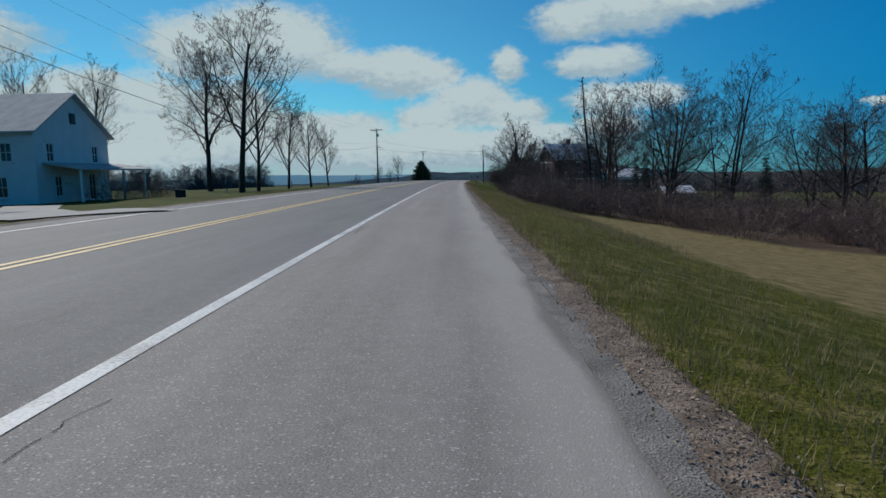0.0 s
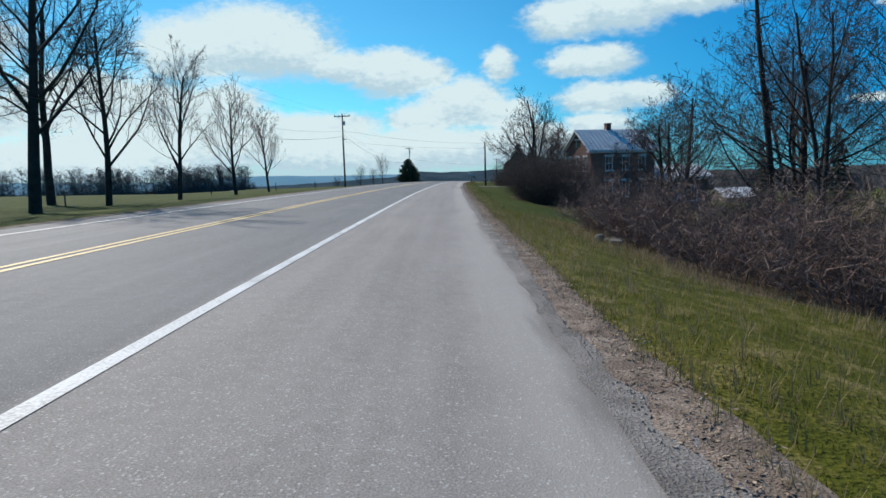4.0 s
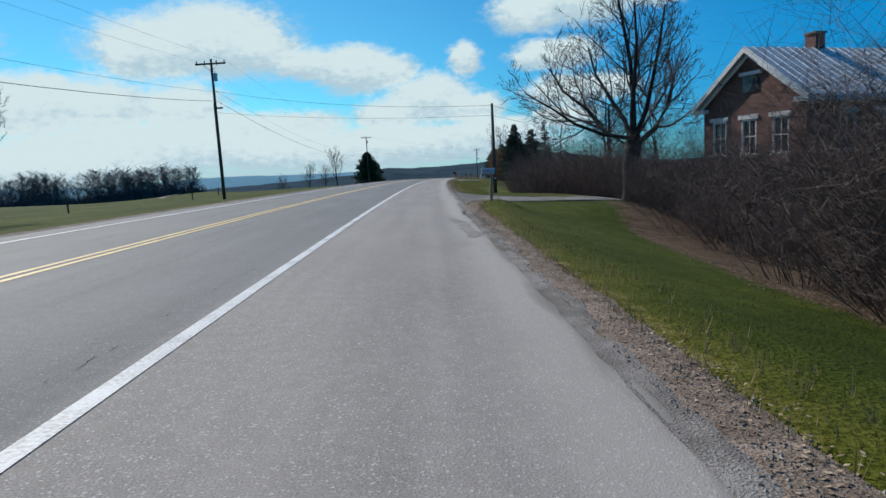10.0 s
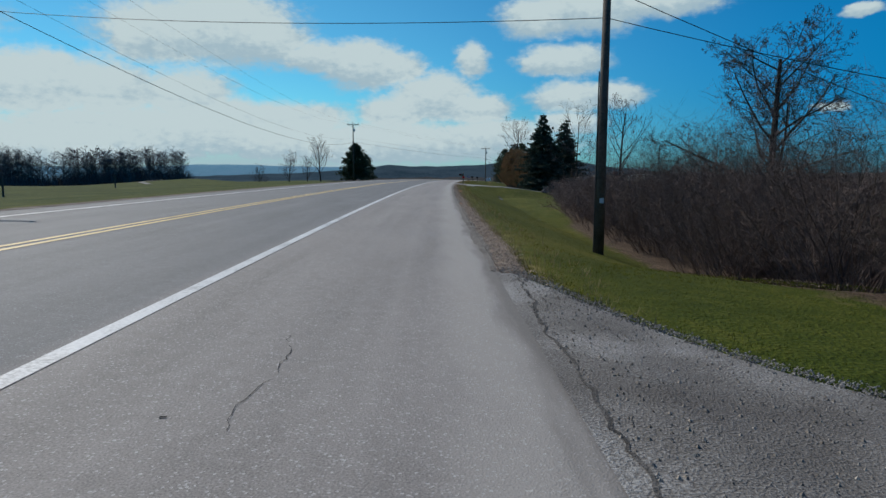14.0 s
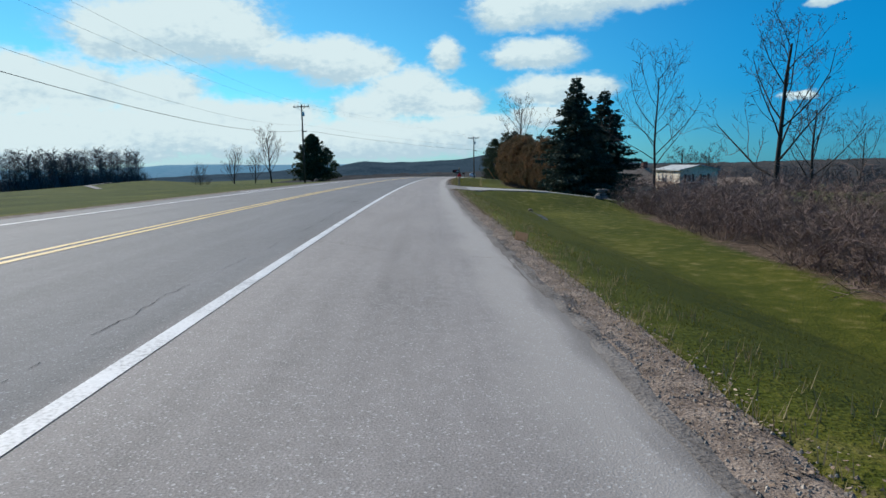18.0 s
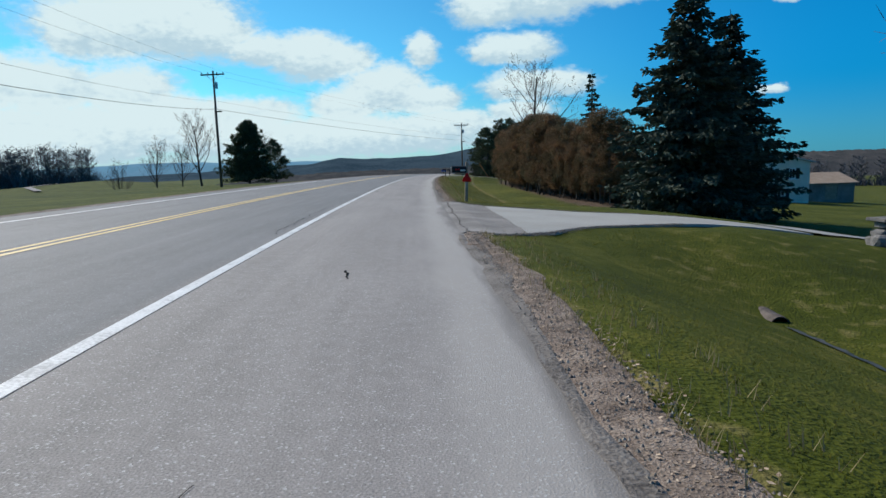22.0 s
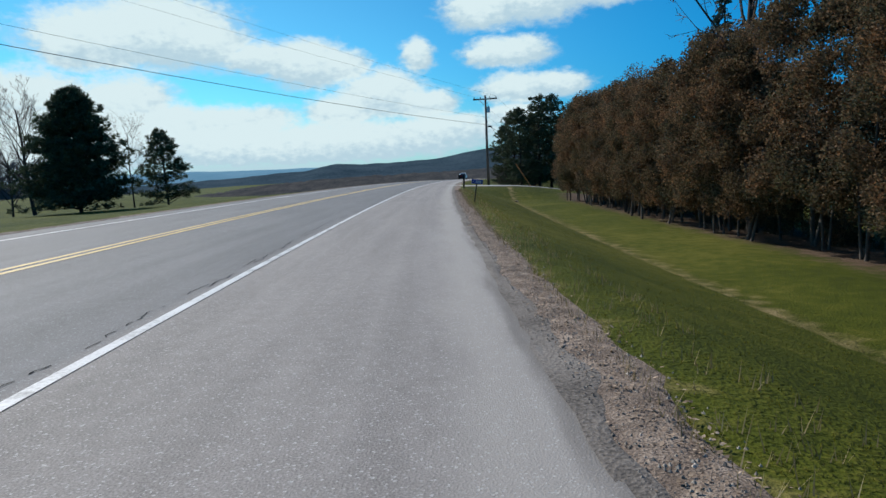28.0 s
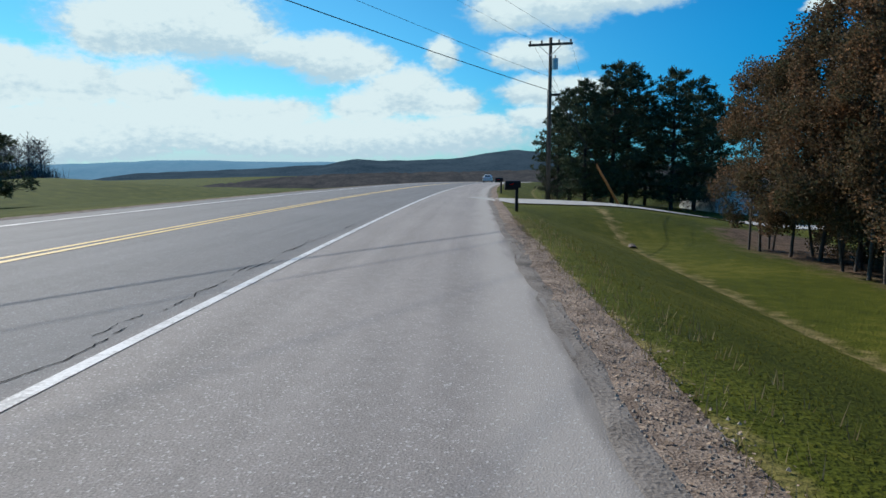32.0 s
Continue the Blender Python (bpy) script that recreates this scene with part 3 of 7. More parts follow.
def drive_at(u, s):
    """1 where a drive's mouth lies, else 0."""
    for edges in (MOUTH_A, MOUTH_B, PANEL_B):
        e = between(edges, u)
        if e and e[0] + 0.05 < s < e[1] - 0.05:
            return 1
    return 0


def thicket_edge(s):
    """The offset at which brush begins on the right, or None where the verge is open."""
    for s0, s1, a, b in ((40.5, 53, 6.3, 6.0), (74, 83, 9.4, 6.9), (83, 100, 6.9, 9.2), (110, 133, 7.3, 8.6), (133, 173, 9.0, 14.5)):
        if s0 <= s <= s1:
            return a + (b - a) * (s - s0) / (s1 - s0)
    return None


def wood_edge(y):
    """Where the wood's brush begins in the field."""
    return 10.5 + max(40 - y, 0) * 0.33 + max(28.5 - y, 0) * 1.2


def cover(x, y):
    """How dry the grass is and how much leaf litter lies on it."""
    u = x - xw(y)
    dry = leaf = lush = 0.0
    if u > 3:
        dry = 0.42 * smooth(4.2, 3.4, u)
        dry = max(dry, 0.38 * smooth(54, 44, y) * smooth(9, 7, u))
        lush = smooth(50, 60, y) * smooth(116, 104, y) * smooth(3.5, 4.3, u) * smooth(20, 12, u) + 0.35 * smooth(116, 130, y)
        dry = max(dry, 0.86 * smooth(6.4, 10.0, u + 1.2 * noise.noise((x * 0.3, y * 0.3, 4))) * smooth(48, 34, y) * smooth(60, 32, u + 8 * noise.noise((x * 0.05, y * 0.05, 9))))
        dry = max(dry, 0.5 * smooth(6, 10, u) * smooth(45, 60, y) * smooth(75, 66, y))
        dry = max(dry, 0.62 * math.exp(-((u - 7.7) / 0.45) ** 2) * smooth(183, 190, y))
        dry = max(dry, 0.30 * smooth(4.5, 7, u) * smooth(130, 145, y) * smooth(182, 170, y), 0.3 * smooth(30, 60, u))
        e = thicket_edge(y)
        if e:
            leaf = smooth(e - 0.9, e + 0.5, u) * smooth(e + 14, e + 8, u)
        if y > 194 and y < 254:
            leaf = max(leaf, smooth(10.6, 12.5, u) * smooth(18, 15, u))
        if y < 72:
            leaf = max(leaf, 0.9 * smooth(wood_edge(y) - 0.5, wood_edge(y) + 1, x) * smooth(24, 27, y) * smooth(72, 60, y) * smooth(60, 40, u))
    elif u < -7:
        dry = 0.3 * smooth(-9.2, -8.0, u)
        lush = 0.85 * smooth(-8.6, -10, u)
    return dry, leaf, lush


def build_ground():
    us = [-3800, -2400, -1500, -900, -600, -420, -300, -230, -180, -145, -120, -100, -85, -70, -58, -48, -40, -33, -27, -22, -18, -15, -13, -11.5, -10.3, -9.3, -8.5, -7.9,
          -6, -4, -2, 0, 2, 2.95, 3.2, 3.5, 3.9, 4.4, 5, 5.7, 6.4, 7.1, 7.6, 8.1, 8.7, 9.4, 10.2, 11.5, 13, 15, 17.5, 20, 24, 28, 34, 42, 52, 65, 80, 100, 130, 170, 230, 320, 500, 900, 1500, 2400, 3800]
    ss = [-1500, -600, -250, -120, -60] + [-40 + 2.0 * i for i in range(176)] + [316 + 8 * i for i in range(30)] + [580, 640, 720, 820, 960, 1150, 1400, 1800, 2400, 3200, 4200]
    vs, fs, nu = [], [], len(us)
    for s in ss:
        for u in us:
            x = xw(s) + u
            z = gz(x, s)
            if -7.95 < u < 3.3:
                z -= 0.1
            elif drive_at(u, s):
                z -= 0.08
            vs.append((x, s, z))
    for i in range(len(ss) - 1):
        for k in range(nu - 1):
            a = i * nu + k
            fs.append((a, a + 1, a + nu + 1, a + nu))
    ob = obj("ground", vs, fs, M_GROUND, flat=False)
    layer = ob.data.color_attributes.new("cover", "FLOAT_COLOR", "POINT")
    for i, (x, y, z) in enumerate(vs):
        layer.data[i].color = (*cover(x, y), 1)
    return tagged(ob, "rolling spring grass fields beside the road", "ground", kind="structure")


build_ground()
tagged(ribbon("road", -7.9, 3.05, -60, 640, 2.0, 0.0, M_ASPHALT), "worn grey asphalt two-lane road with paved shoulder", "road", kind="structure")
tagged(ribbon("white_line", -0.06, 0.07, -60, 196, 2.0, 0.005, M_WHITE), "worn white painted edge line", "road marking", kind="structure")
tagged(ribbon("white_line", -0.05, 0.045, 196, 500, 2.0, 0.005, M_WHITE), "worn white painted edge line", "road marking", kind="structure")
tagged(ribbon("white_line", -6.72, -6.6, -60, 500, 2.0, 0.005, M_WHITE), "worn white painted edge line", "road marking", kind="structure")
tagged(ribbon("yellow_line", -3.24, -3.13, -60, 500, 2.0, 0.005, M_YELLOW), "yellow painted centre line", "road marking", kind="structure")
tagged(ribbon("yellow_line", -3.47, -3.36, -60, 500, 2.0, 0.005, M_YELLOW), "yellow painted centre line", "road marking", kind="structure")


M_SOIL = mat("packed dark soil", ((0.075, 0.064, 0.055), (0.17, 0.148, 0.128), (0.24, 0.215, 0.19)), 2.2, 0.9, 0.8, fine=40)
M_HOLE = mat("crumbled asphalt", ((0.03, 0.028, 0.026), (0.075, 0.068, 0.062), (0.15, 0.14, 0.13)), 3, 0.95, 0.9, fine=60)
M_WORN = mat("worn pale asphalt", ((0.19, 0.175, 0.162), (0.26, 0.243, 0.228), (0.33, 0.31, 0.29)), 2, 0.95, 0.8, fine=60)
M_CRUMBLE = mat("crumbled drive gravel", ((0.085, 0.075, 0.067), (0.185, 0.172, 0.158), (0.4, 0.39, 0.375)), 0.8, 0.95, 0.9, fine=70)
M_LITTERBED = mat("leaf litter and gravel", ((0.085, 0.06, 0.045), (0.2, 0.15, 0.115), (0.36, 0.285, 0.225)), 4.5, 0.95, 0.9, fine=70)
M_PALEGRAVEL = mat("pale crushed gravel", ((0.12, 0.107, 0.096), (0.21, 0.19, 0.172), (0.33, 0.302, 0.278)), 2.5, 0.95, 0.9, fine=70)


def verge(name, side, inner, outer, s0, s1, label, material=None):
    """A ragged gravel strip along the pavement's edge."""
    n = int((s1 - s0) / 0.3)
    vs, fs = [], []
    for i in range(n):
        q = s0 + (s1 - s0) * i / (n - 1)
        a = inner + 0.07 * noise.noise((q * 0.4, 3, 0)) + 0.05 * noise.noise((q * 2.1, 5, 0)) + 0.03 * noise.noise((q * 7.0, 5, 0))
        b = outer + 0.22 * noise.noise((q * 0.25, 7, 0)) + 0.14 * noise.noise((q * 1.3, 9, 0))
        for k in range(5):
            u = side * (a + (b - a) * k / 4) if side > 0 else -(a + (b - a) * k / 4)
            x = xw(q) + u
            vs.append((x, q, gz(x, q) + (0.004 if k == 0 else 0.016) + 0.014 * noise.noise((x * 6, q * 6, 1)) * (0 < k < 4) - 0.03 * (k == 4) - 0.14 * drive_at(u, q)))
    for i in range(n - 1):
        for k in range(4):
            a = i * 5 + k
            fs.append((a, a + 1, a + 6, a + 5) if side > 0 else (a, a + 5, a + 6, a + 1))
    return tagged(obj(name, vs, fs, material or M_GRAVEL, flat=False), label, "verge", kind="structure")


verge("gravel_verge", 1, 3.0, 3.5, -20, 420, "brown verge of loose gravel and leaf litter", M_LITTERBED)
verge("gravel_edge", 1, 2.9, 3.2, -20, 88, "pale crushed gravel along the pavement edge", M_PALEGRAVEL)
verge("soil_patch", 1, 3.0, 3.66, 95.0, 98.4, "trodden reddish soil beside the drive", M_LITTERBED)
verge("soil_edge", 1, 2.86, 3.12, 84, 97.6, "packed dark soil along the broken pavement edge", M_SOIL)
verge("soil_edge", 1, 2.92, 3.14, 110, 170, "packed dark soil along the pavement edge", M_SOIL)
verge("soil_edge", 1, 2.9, 3.13, 181, 420, "packed dark soil along the pavement edge", M_SOIL)
verge("gravel_verge", -1, 7.7, 8.4, -20, 420, "loose gravel verge on the far side")


def tread(u0, u1, s0, s1, seed):
    """Tyre tread pressed into the soil: short ridges in two rows."""
    r = random.Random(seed)
    vs, fs = [], []
    q = s0
    while q < s1:
        for k, (a, b) in enumerate(((u0, (u0 + u1) / 2 - 0.015), ((u0 + u1) / 2 + 0.015, u1))):
            if r.random() < 0.15:
                continue
            y = q + 0.03 * k
            wob = 0.06 * noise.noise((q * 0.5, 1, 0))
            i = len(vs)
            for u, d in ((a, 0), (b, 0.02)):
                x = xw(y) + u + wob
                z = gz(x, y) + 0.012
                vs.extend(((x, y + d - 0.016, z), (x, y + d, z + 0.006), (x, y + d + 0.018, z)))
            fs.extend(((i, i + 3, i + 4, i + 1), (i + 1, i + 4, i + 5, i + 2)))
        q += 0.05
    return tagged(obj("tyre_tread_track", vs, fs, M_SOIL), "tyre tread pressed into the soil beside the pavement", "tyre track", kind="stuff")


tread(3.02, 3.2, 86.5, 92.5, 1)
tread(3.0, 3.18, 135, 142, 2)
tread(3.02, 3.2, 152, 158, 3)
tread(3.02, 3.2, 165.8, 169.4, 4)
tread(2.99, 3.17, 181.5, 188, 5)


def scatter(name, count, s0, s1, u_of, shape, material, label, seed, category):
    """Many loose bits on the ground as one mesh."""
    r = random.Random(seed)
    vs, fs = [], []
    for i in range(count):
        q = r.uniform(s0, s1)
        u = u_of(r, q)
        if u is None or on_drive(q, u):
            continue
        x = xw(q) + u
        shape(r, vs, fs, Vector((x, q, gz(x, q))))
    return tagged(obj(name, vs, fs, material), label, category, kind="stuff")


def pebble(r, vs, fs, p):
    k, h, g = r.uniform(0.005, 0.015), r.uniform(0.1, 0.5), r.uniform(0, 6.28)
    i = len(vs)
    for j in range(4):
        a = g + j * 1.571 + r.uniform(-0.3, 0.3)
        vs.append(p + Vector((math.cos(a) * k, math.sin(a) * k, 0.012)))
    vs.append(p + Vector((0, 0, k * h + 0.022)))
    fs.extend(((i, i + 1, i + 4), (i + 1, i + 2, i + 4), (i + 2, i + 3, i + 4), (i + 3, i, i + 4)))


def flake(r, vs, fs, p):
    k, g = r.uniform(0.006, 0.019), r.uniform(0, 6.28)
    d, e = Vector((math.cos(g), math.sin(g), r.uniform(-0.2, 0.5))) * k, Vector((-math.sin(g), math.cos(g), r.uniform(-0.2, 0.4))) * k * 0.6
    i = len(vs)
    p = p + Vector((0, 0, 0.025))
    vs.extend((p - d, p + e, p + d * 1.1, p - e))
    fs.append((i, i + 1, i + 2, i + 3))


def blade_of(low, high, wide):
    def blade(r, vs, fs, p):
        for _ in range(3):
            g, h = r.uniform(0, 6.28), r.uniform(low, high)
            d = Vector((math.cos(g), math.sin(g), 0))
            o = p + Vector((r.uniform(-0.04, 0.04), r.uniform(-0.04, 0.04), -0.01))
            w = Vector((-d.y, d.x, 0)) * wide
            i = len(vs)
            lean = d * h * r.uniform(0.1, 0.7)
            vs.extend((o - w, o + w, o + lean + Vector((0, 0, h))))
            fs.append((i, i + 1, i + 2))
    return blade


def on_drive(q, u):
    return drive_at(u, q) or abs(q - 257.5) < 2.4


scatter("gravel", 34000, 2, 244, lambda r, q: min(max(r.gauss(3.22, 0.14), 3.04), 3.75), pebble, M_STONE, "small loose stones along the pavement edge", 21, "gravel")
scatter("leaf_litter", 46000, 2, 244, lambda r, q: min(max(r.gauss(3.3, 0.12), 3.05), 4.1), flake, M_LITTER, "dead leaves and bark bits along the verge", 22, "leaf litter")
scatter("grass", 24000, 0, 54, lambda r, q: 3.36 + 0.1 * r.random() + 5.0 * r.random() ** 1.6, blade_of(0.02, 0.06, 0.004), M_ROUGH, "rough yellowing roadside grass", 23, "grass")
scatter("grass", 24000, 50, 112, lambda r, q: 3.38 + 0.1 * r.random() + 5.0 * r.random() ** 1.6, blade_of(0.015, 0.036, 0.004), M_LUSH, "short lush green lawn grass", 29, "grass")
scatter("grass", 52000, 108, 246, lambda r, q: 3.36 + 0.1 * r.random() + 5.0 * r.random() ** 1.6, blade_of(0.012, 0.032, 0.004), M_BLADE, "short green roadside grass", 30, "grass")
def brush_foot(r, q):
    e = thicket_edge(q)
    return None if e is None else e + r.gauss(0.1, 0.35)


scatter("leaf_litter", 9000, 72, 172, brush_foot, flake, M_LITTER, "dead leaves at the foot of the brush", 27, "leaf litter")
scatter("dry_grass", 6000, 0, 52, lambda r, q: 3.4 + 4.5 * r.random() ** 1.5, blade_of(0.05, 0.2, 0.004), M_STRAW, "dry straw among the rough roadside grass", 31, "grass")
scatter("dry_grass", 7000, 0, 246, lambda r, q: 3.36 + 0.9 * r.random() ** 2, blade_of(0.05, 0.16, 0.004), M_STRAW, "dry straw among the roadside grass", 24, "grass")
scatter("dry_weeds", 420, 70, 76.5, lambda r, q: 9.3 + r.random() * 3.2, blade_of(0.15, 0.5, 0.006), M_STRAW, "tall dead weeds at the end of the thicket", 28, "weeds")
scatter("tall_dry_grass", 3200, 18, 72, lambda r, q: (thicket_edge(q) or (9.5 if q > 53 else 8.0)) + r.uniform(-1.2, 0.4), blade_of(0.08, 0.3, 0.005), M_STRAW, "tall dead grass stalks by the brush", 25, "grass")


def crack(points, width, seed, material=None, name="road_crack", label="open dark crack in the asphalt", category="crack", shrink=0.62, gaps=-9.0):
    """An open crack in the asphalt along points of (offset, distance); gaps: where it closes up."""
    line, run = [], 0.0
    for (a, p), (b, q) in zip(points, points[1:]):
        d = Vector((b - a, q - p))
        n = max(2, int(d.length / 0.06))
        side = Vector((-d.y, d.x)).normalized()
        for i in range(n):
            k, at = i / n, run + d.length * i / n
            off = 0.07 * noise.noise((at * 0.9, seed, 0)) + 0.05 * noise.noise((at * 4.0, seed, 5)) + 0.024 * noise.noise((at * 13.0, seed, 9))
            line.append((a + d.x * k + side.x * off, p + d.y * k + side.y * off, side, at))
        run += d.length
    vs, fs = [], []
    for i, (u, q, side, at) in enumerate(line):
        for sg in (-1, 1):
            w = width * shrink * max(0.12, 0.62 + 0.75 * noise.noise((at * 3.0, seed, 20 + sg)) + 0.4 * noise.noise((at * 12.0, seed, 30 + sg)))
            x, y = xw(q) + u + side.x * w * sg, q + side.y * w * sg
            vs.append((x, y, gz(x, y) + (0.005 if u < 3.0 else 0.017)))
        if i and noise.noise((at * 1.1, seed, 50)) + 0.5 * noise.noise((at * 6.0, seed, 51)) > gaps:
            j = 2 * i
            fs.append((j - 2, j - 1, j + 1, j))
    return tagged(obj(name, vs, fs, material or M_CRACK), label, category, kind="structure")


crack([(-0.05, 141.3), (0.05, 141.18), (0.53, 140.89), (0.78, 140.7), (0.99, 140.48), (1.16, 140.31), (1.5, 140.05)], 0.009, 1)
crack([(-0.05, 141.3), (-0.35, 141.6), (-0.6, 141.6), (-1.1, 141.4)], 0.007, 2)
crack([(-0.15, 228.6), (0.8, 228.1), (1.7, 227.8), (2.4, 227.6), (3.0, 227.5)], 0.016, 3)
crack([(-0.14, 210), (-0.3, 214), (-0.32, 217), (-0.2, 219.5), (-0.14, 222), (-0.1, 224), (-0.2, 226), (-0.28, 228.5), (-0.4, 231), (-0.16, 232), (-0.22, 233), (-0.32, 237), (-0.25, 243)], 0.014, 4, gaps=-0.1)
crack([(-0.2, 206), (-0.24, 214), (-0.4, 218), (-0.28, 222), (-0.2, 226), (-0.38, 229), (-0.3, 234), (-0.4, 240)], 0.012, 26, gaps=0.12)
crack([(-0.5, 132), (-0.52, 138), (-0.45, 143), (-0.5, 147.5), (-0.5, 152)], 0.007, 5, gaps=0.0)
crack([(-0.75, 152.8), (-0.65, 153.6), (-0.8, 154.4), (-0.6, 155.4)], 0.05, 6, gaps=0.08)
crack([(0.32, 150.6), (0.28, 151.5), (0.3, 152.6)], 0.006, 7, gaps=-0.1)
crack([(-0.2, 169.5), (-0.32, 170.6), (-0.25, 171.7), (-0.35, 173.5), (-0.28, 178)], 0.02, 8, gaps=-0.05)
crack([(1.3, 156.6), (1.22, 158.3), (1.33, 160.2), (1.25, 161.5)], 0.006, 9, gaps=-0.15)
crack([(1.36, 166.1), (1.42, 165.5)], 0.03, 24, gaps=-0.1)
crack([(0.24, 188.4), (0.27, 187.8), (0.22, 187.3)], 0.04, 25, gaps=0.0)
crack([(0.2, 13.2), (0.16, 14.2), (0.24, 15.0)], 0.012, 10)
crack([(0.25, 2.0), (0.2, 3.2), (0.3, 4.4)], 0.006, 11, gaps=-0.1)
crack([(1.12, 100.6), (1.23, 100.0), (1.3, 99.5), (1.39, 99.2)], 0.009, 12, gaps=-0.25)
crack([(0.8, 100.88), (0.93, 100.92)], 0.045, 22)
crack([(1.22, 106.6), (1.28, 106.1), (1.29, 105.6), (1.28, 105.2), (1.31, 104.9)], 0.005, 13, gaps=-0.1)
crack([(0.96, 105.08), (1.02, 105.07)], 0.02, 23)
crack([(-0.35, 60), (-0.42, 66), (-0.3, 72), (-0.4, 80), (-0.35, 88), (-0.42, 97)], 0.006, 14, gaps=0.1)
crack([(-0.13, 181), (-0.22, 184), (-0.16, 188), (-0.24, 193), (-0.15, 198), (-0.22, 204), (-0.14, 210)], 0.012, 16, gaps=0.0)
crack([(0.5, 182.1), (0.8, 181.9), (1.4, 181.7), (2.3, 181.3), (3.0, 181.2)], 0.02, 18)
crack([(1.5, 140.05), (2.4, 139.8), (3.0, 139.7)], 0.006, 19, gaps=-0.1)
crack([(-2.6, 228.8), (-2.2, 230.7)], 0.012, 20)


# the pavement's edge has broken away before the first drive
for k, pts in enumerate((((2.84, 93.5), (2.86, 92.9), (2.84, 92.2), (2.82, 91.8)), ((2.98, 95.4), (2.94, 94.6), (2.86, 93.6)), ((2.84, 91.4), (2.86, 91.0)), ((2.85, 90.6), (2.88, 90.2)), ((2.95, 89.6), (2.92, 88.9)))):
    crack(pts, (0.15, 0.07, 0.06, 0.06, 0.05)[k], 60 + k, M_HOLE, "pothole", "shallow dark pothole in the broken pavement edge", "pothole", 1.0)
crack([(2.35, 90.6), (2.5, 90.0), (2.62, 89.0), (2.6, 88.0), (2.66, 87.0), (2.6, 86.0)], 0.2, 66, M_WORN, "worn_pavement", "pale eroded patch of the pavement edge", "pavement", 1.0)
crack([(2.95, 97.8), (3.08, 99.4), (3.12, 101.5), (3.1, 104), (3.13, 107), (3.2, 109.6)], 0.02, 67, M_HOLE, "pavement_seam", "crumbling dark seam along the drive apron", "seam", 1.0, -0.25)
crack([(3.12, 169.4), (3.1, 171.5), (3.15, 173.5), (3.1, 175), (3.16, 176.6), (3.12, 178), (3.2, 180.2)], 0.022, 68, M_HOLE, "pavement_seam", "crumbling dark seam along the drive apron", "seam", 1.0, -0.3)
crack([(4.27, 170.8), (4.3, 173), (4.26, 176), (4.29, 178.7)], 0.016, 69, M_SOIL, "pavement_seam", "earth-filled joint between asphalt and concrete", "seam", 1.0, -0.3)


RIMS = (
    ([(3.2, 181.1), (3.6, 180.2), (4.28, 178.95), (5.0, 178.45), (5.9, 177.95), (7.0, 177.1), (8.7, 176.7), (10.5, 177.0)], 70, M_SOIL, "rim of bare earth along the drive's edge"),
    ([(3.5, 169.9), (4.28, 170.5), (5.0, 171.3), (5.9, 172.1), (7.0, 172.8), (8.7, 173.6)], 71, M_SOIL, "rim of bare earth along the drive's edge"),
    ([(3.15, 110.4), (3.3, 109.7), (3.9, 107.8), (4.5, 106.5), (5.3, 105.5), (6.5, 104.9), (8.0, 105.0)], 72, M_CRUMBLE, "rim of crumbled asphalt along the gravel drive"),
    ([(3.4, 97.7), (3.9, 98.9), (4.5, 99.7), (5.3, 100.2), (6.5, 100.5), (8.0, 101.1)], 73, M_LITTERBED, "rim of litter along the gravel drive"),
)
for pts, seed, material, label in RIMS:
    r, vs, fs = random.Random(seed), [], []
    for (a, p), (b, q) in zip(pts, pts[1:]):
        for _ in range(int(420 * math.hypot(b - a, q - p))):
            k = r.random()
            u, y = a + (b - a) * k + r.gauss(0, 0.07), p + (q - p) * k + r.gauss(0, 0.07)
            x = xw(y) + u
            (flake if r.random() < 0.35 else pebble)(r, vs, fs, Vector((x, y, gz(x, y))))
    tagged(obj("crumbs", vs, fs, material), label, "gravel", kind="stuff")


def drape(name, pts, lift, material, label, across=7):
    """A drive laid on the ground: points of x, y and half width."""
    vs, fs = [], []
    dense = []
    for (x0, y0, w0), (x1, y1, w1) in zip(pts, pts[1:]):
        n = max(2, int(math.hypot(x1 - x0, y1 - y0) / 0.5))
        dense += [(x0 + (x1 - x0) * i / n, y0 + (y1 - y0) * i / n, w0 + (w1 - w0) * i / n) for i in range(n)]
    dense.append(pts[-1])
    for i, (x, y, w) in enumerate(dense):
        a, b = dense[max(i - 1, 0)], dense[min(i + 1, len(dense) - 1)]
        d = Vector((b[0] - a[0], b[1] - a[1])).normalized()
        for k in range(across):
            f = (2 * k / (across - 1) - 1) * (w + 0.12 * noise.noise((x * 0.9, y * 0.9, k > 3)))
            px, py = x - d.y * f, y + d.x * f
            vs.append((px, py, gz(px, py) + 0.008 + (lift - 0.008) * smooth(2.9, 4.4, abs(px - xw(py)))))
    for i in range(len(dense) - 1):
        for k in range(across - 1):
            a = i * across + k
            fs.append((a, a + across, a + across + 1, a + 1))
    return tagged(obj(name, vs, fs, material, flat=False), label, "driveway", kind="structure")


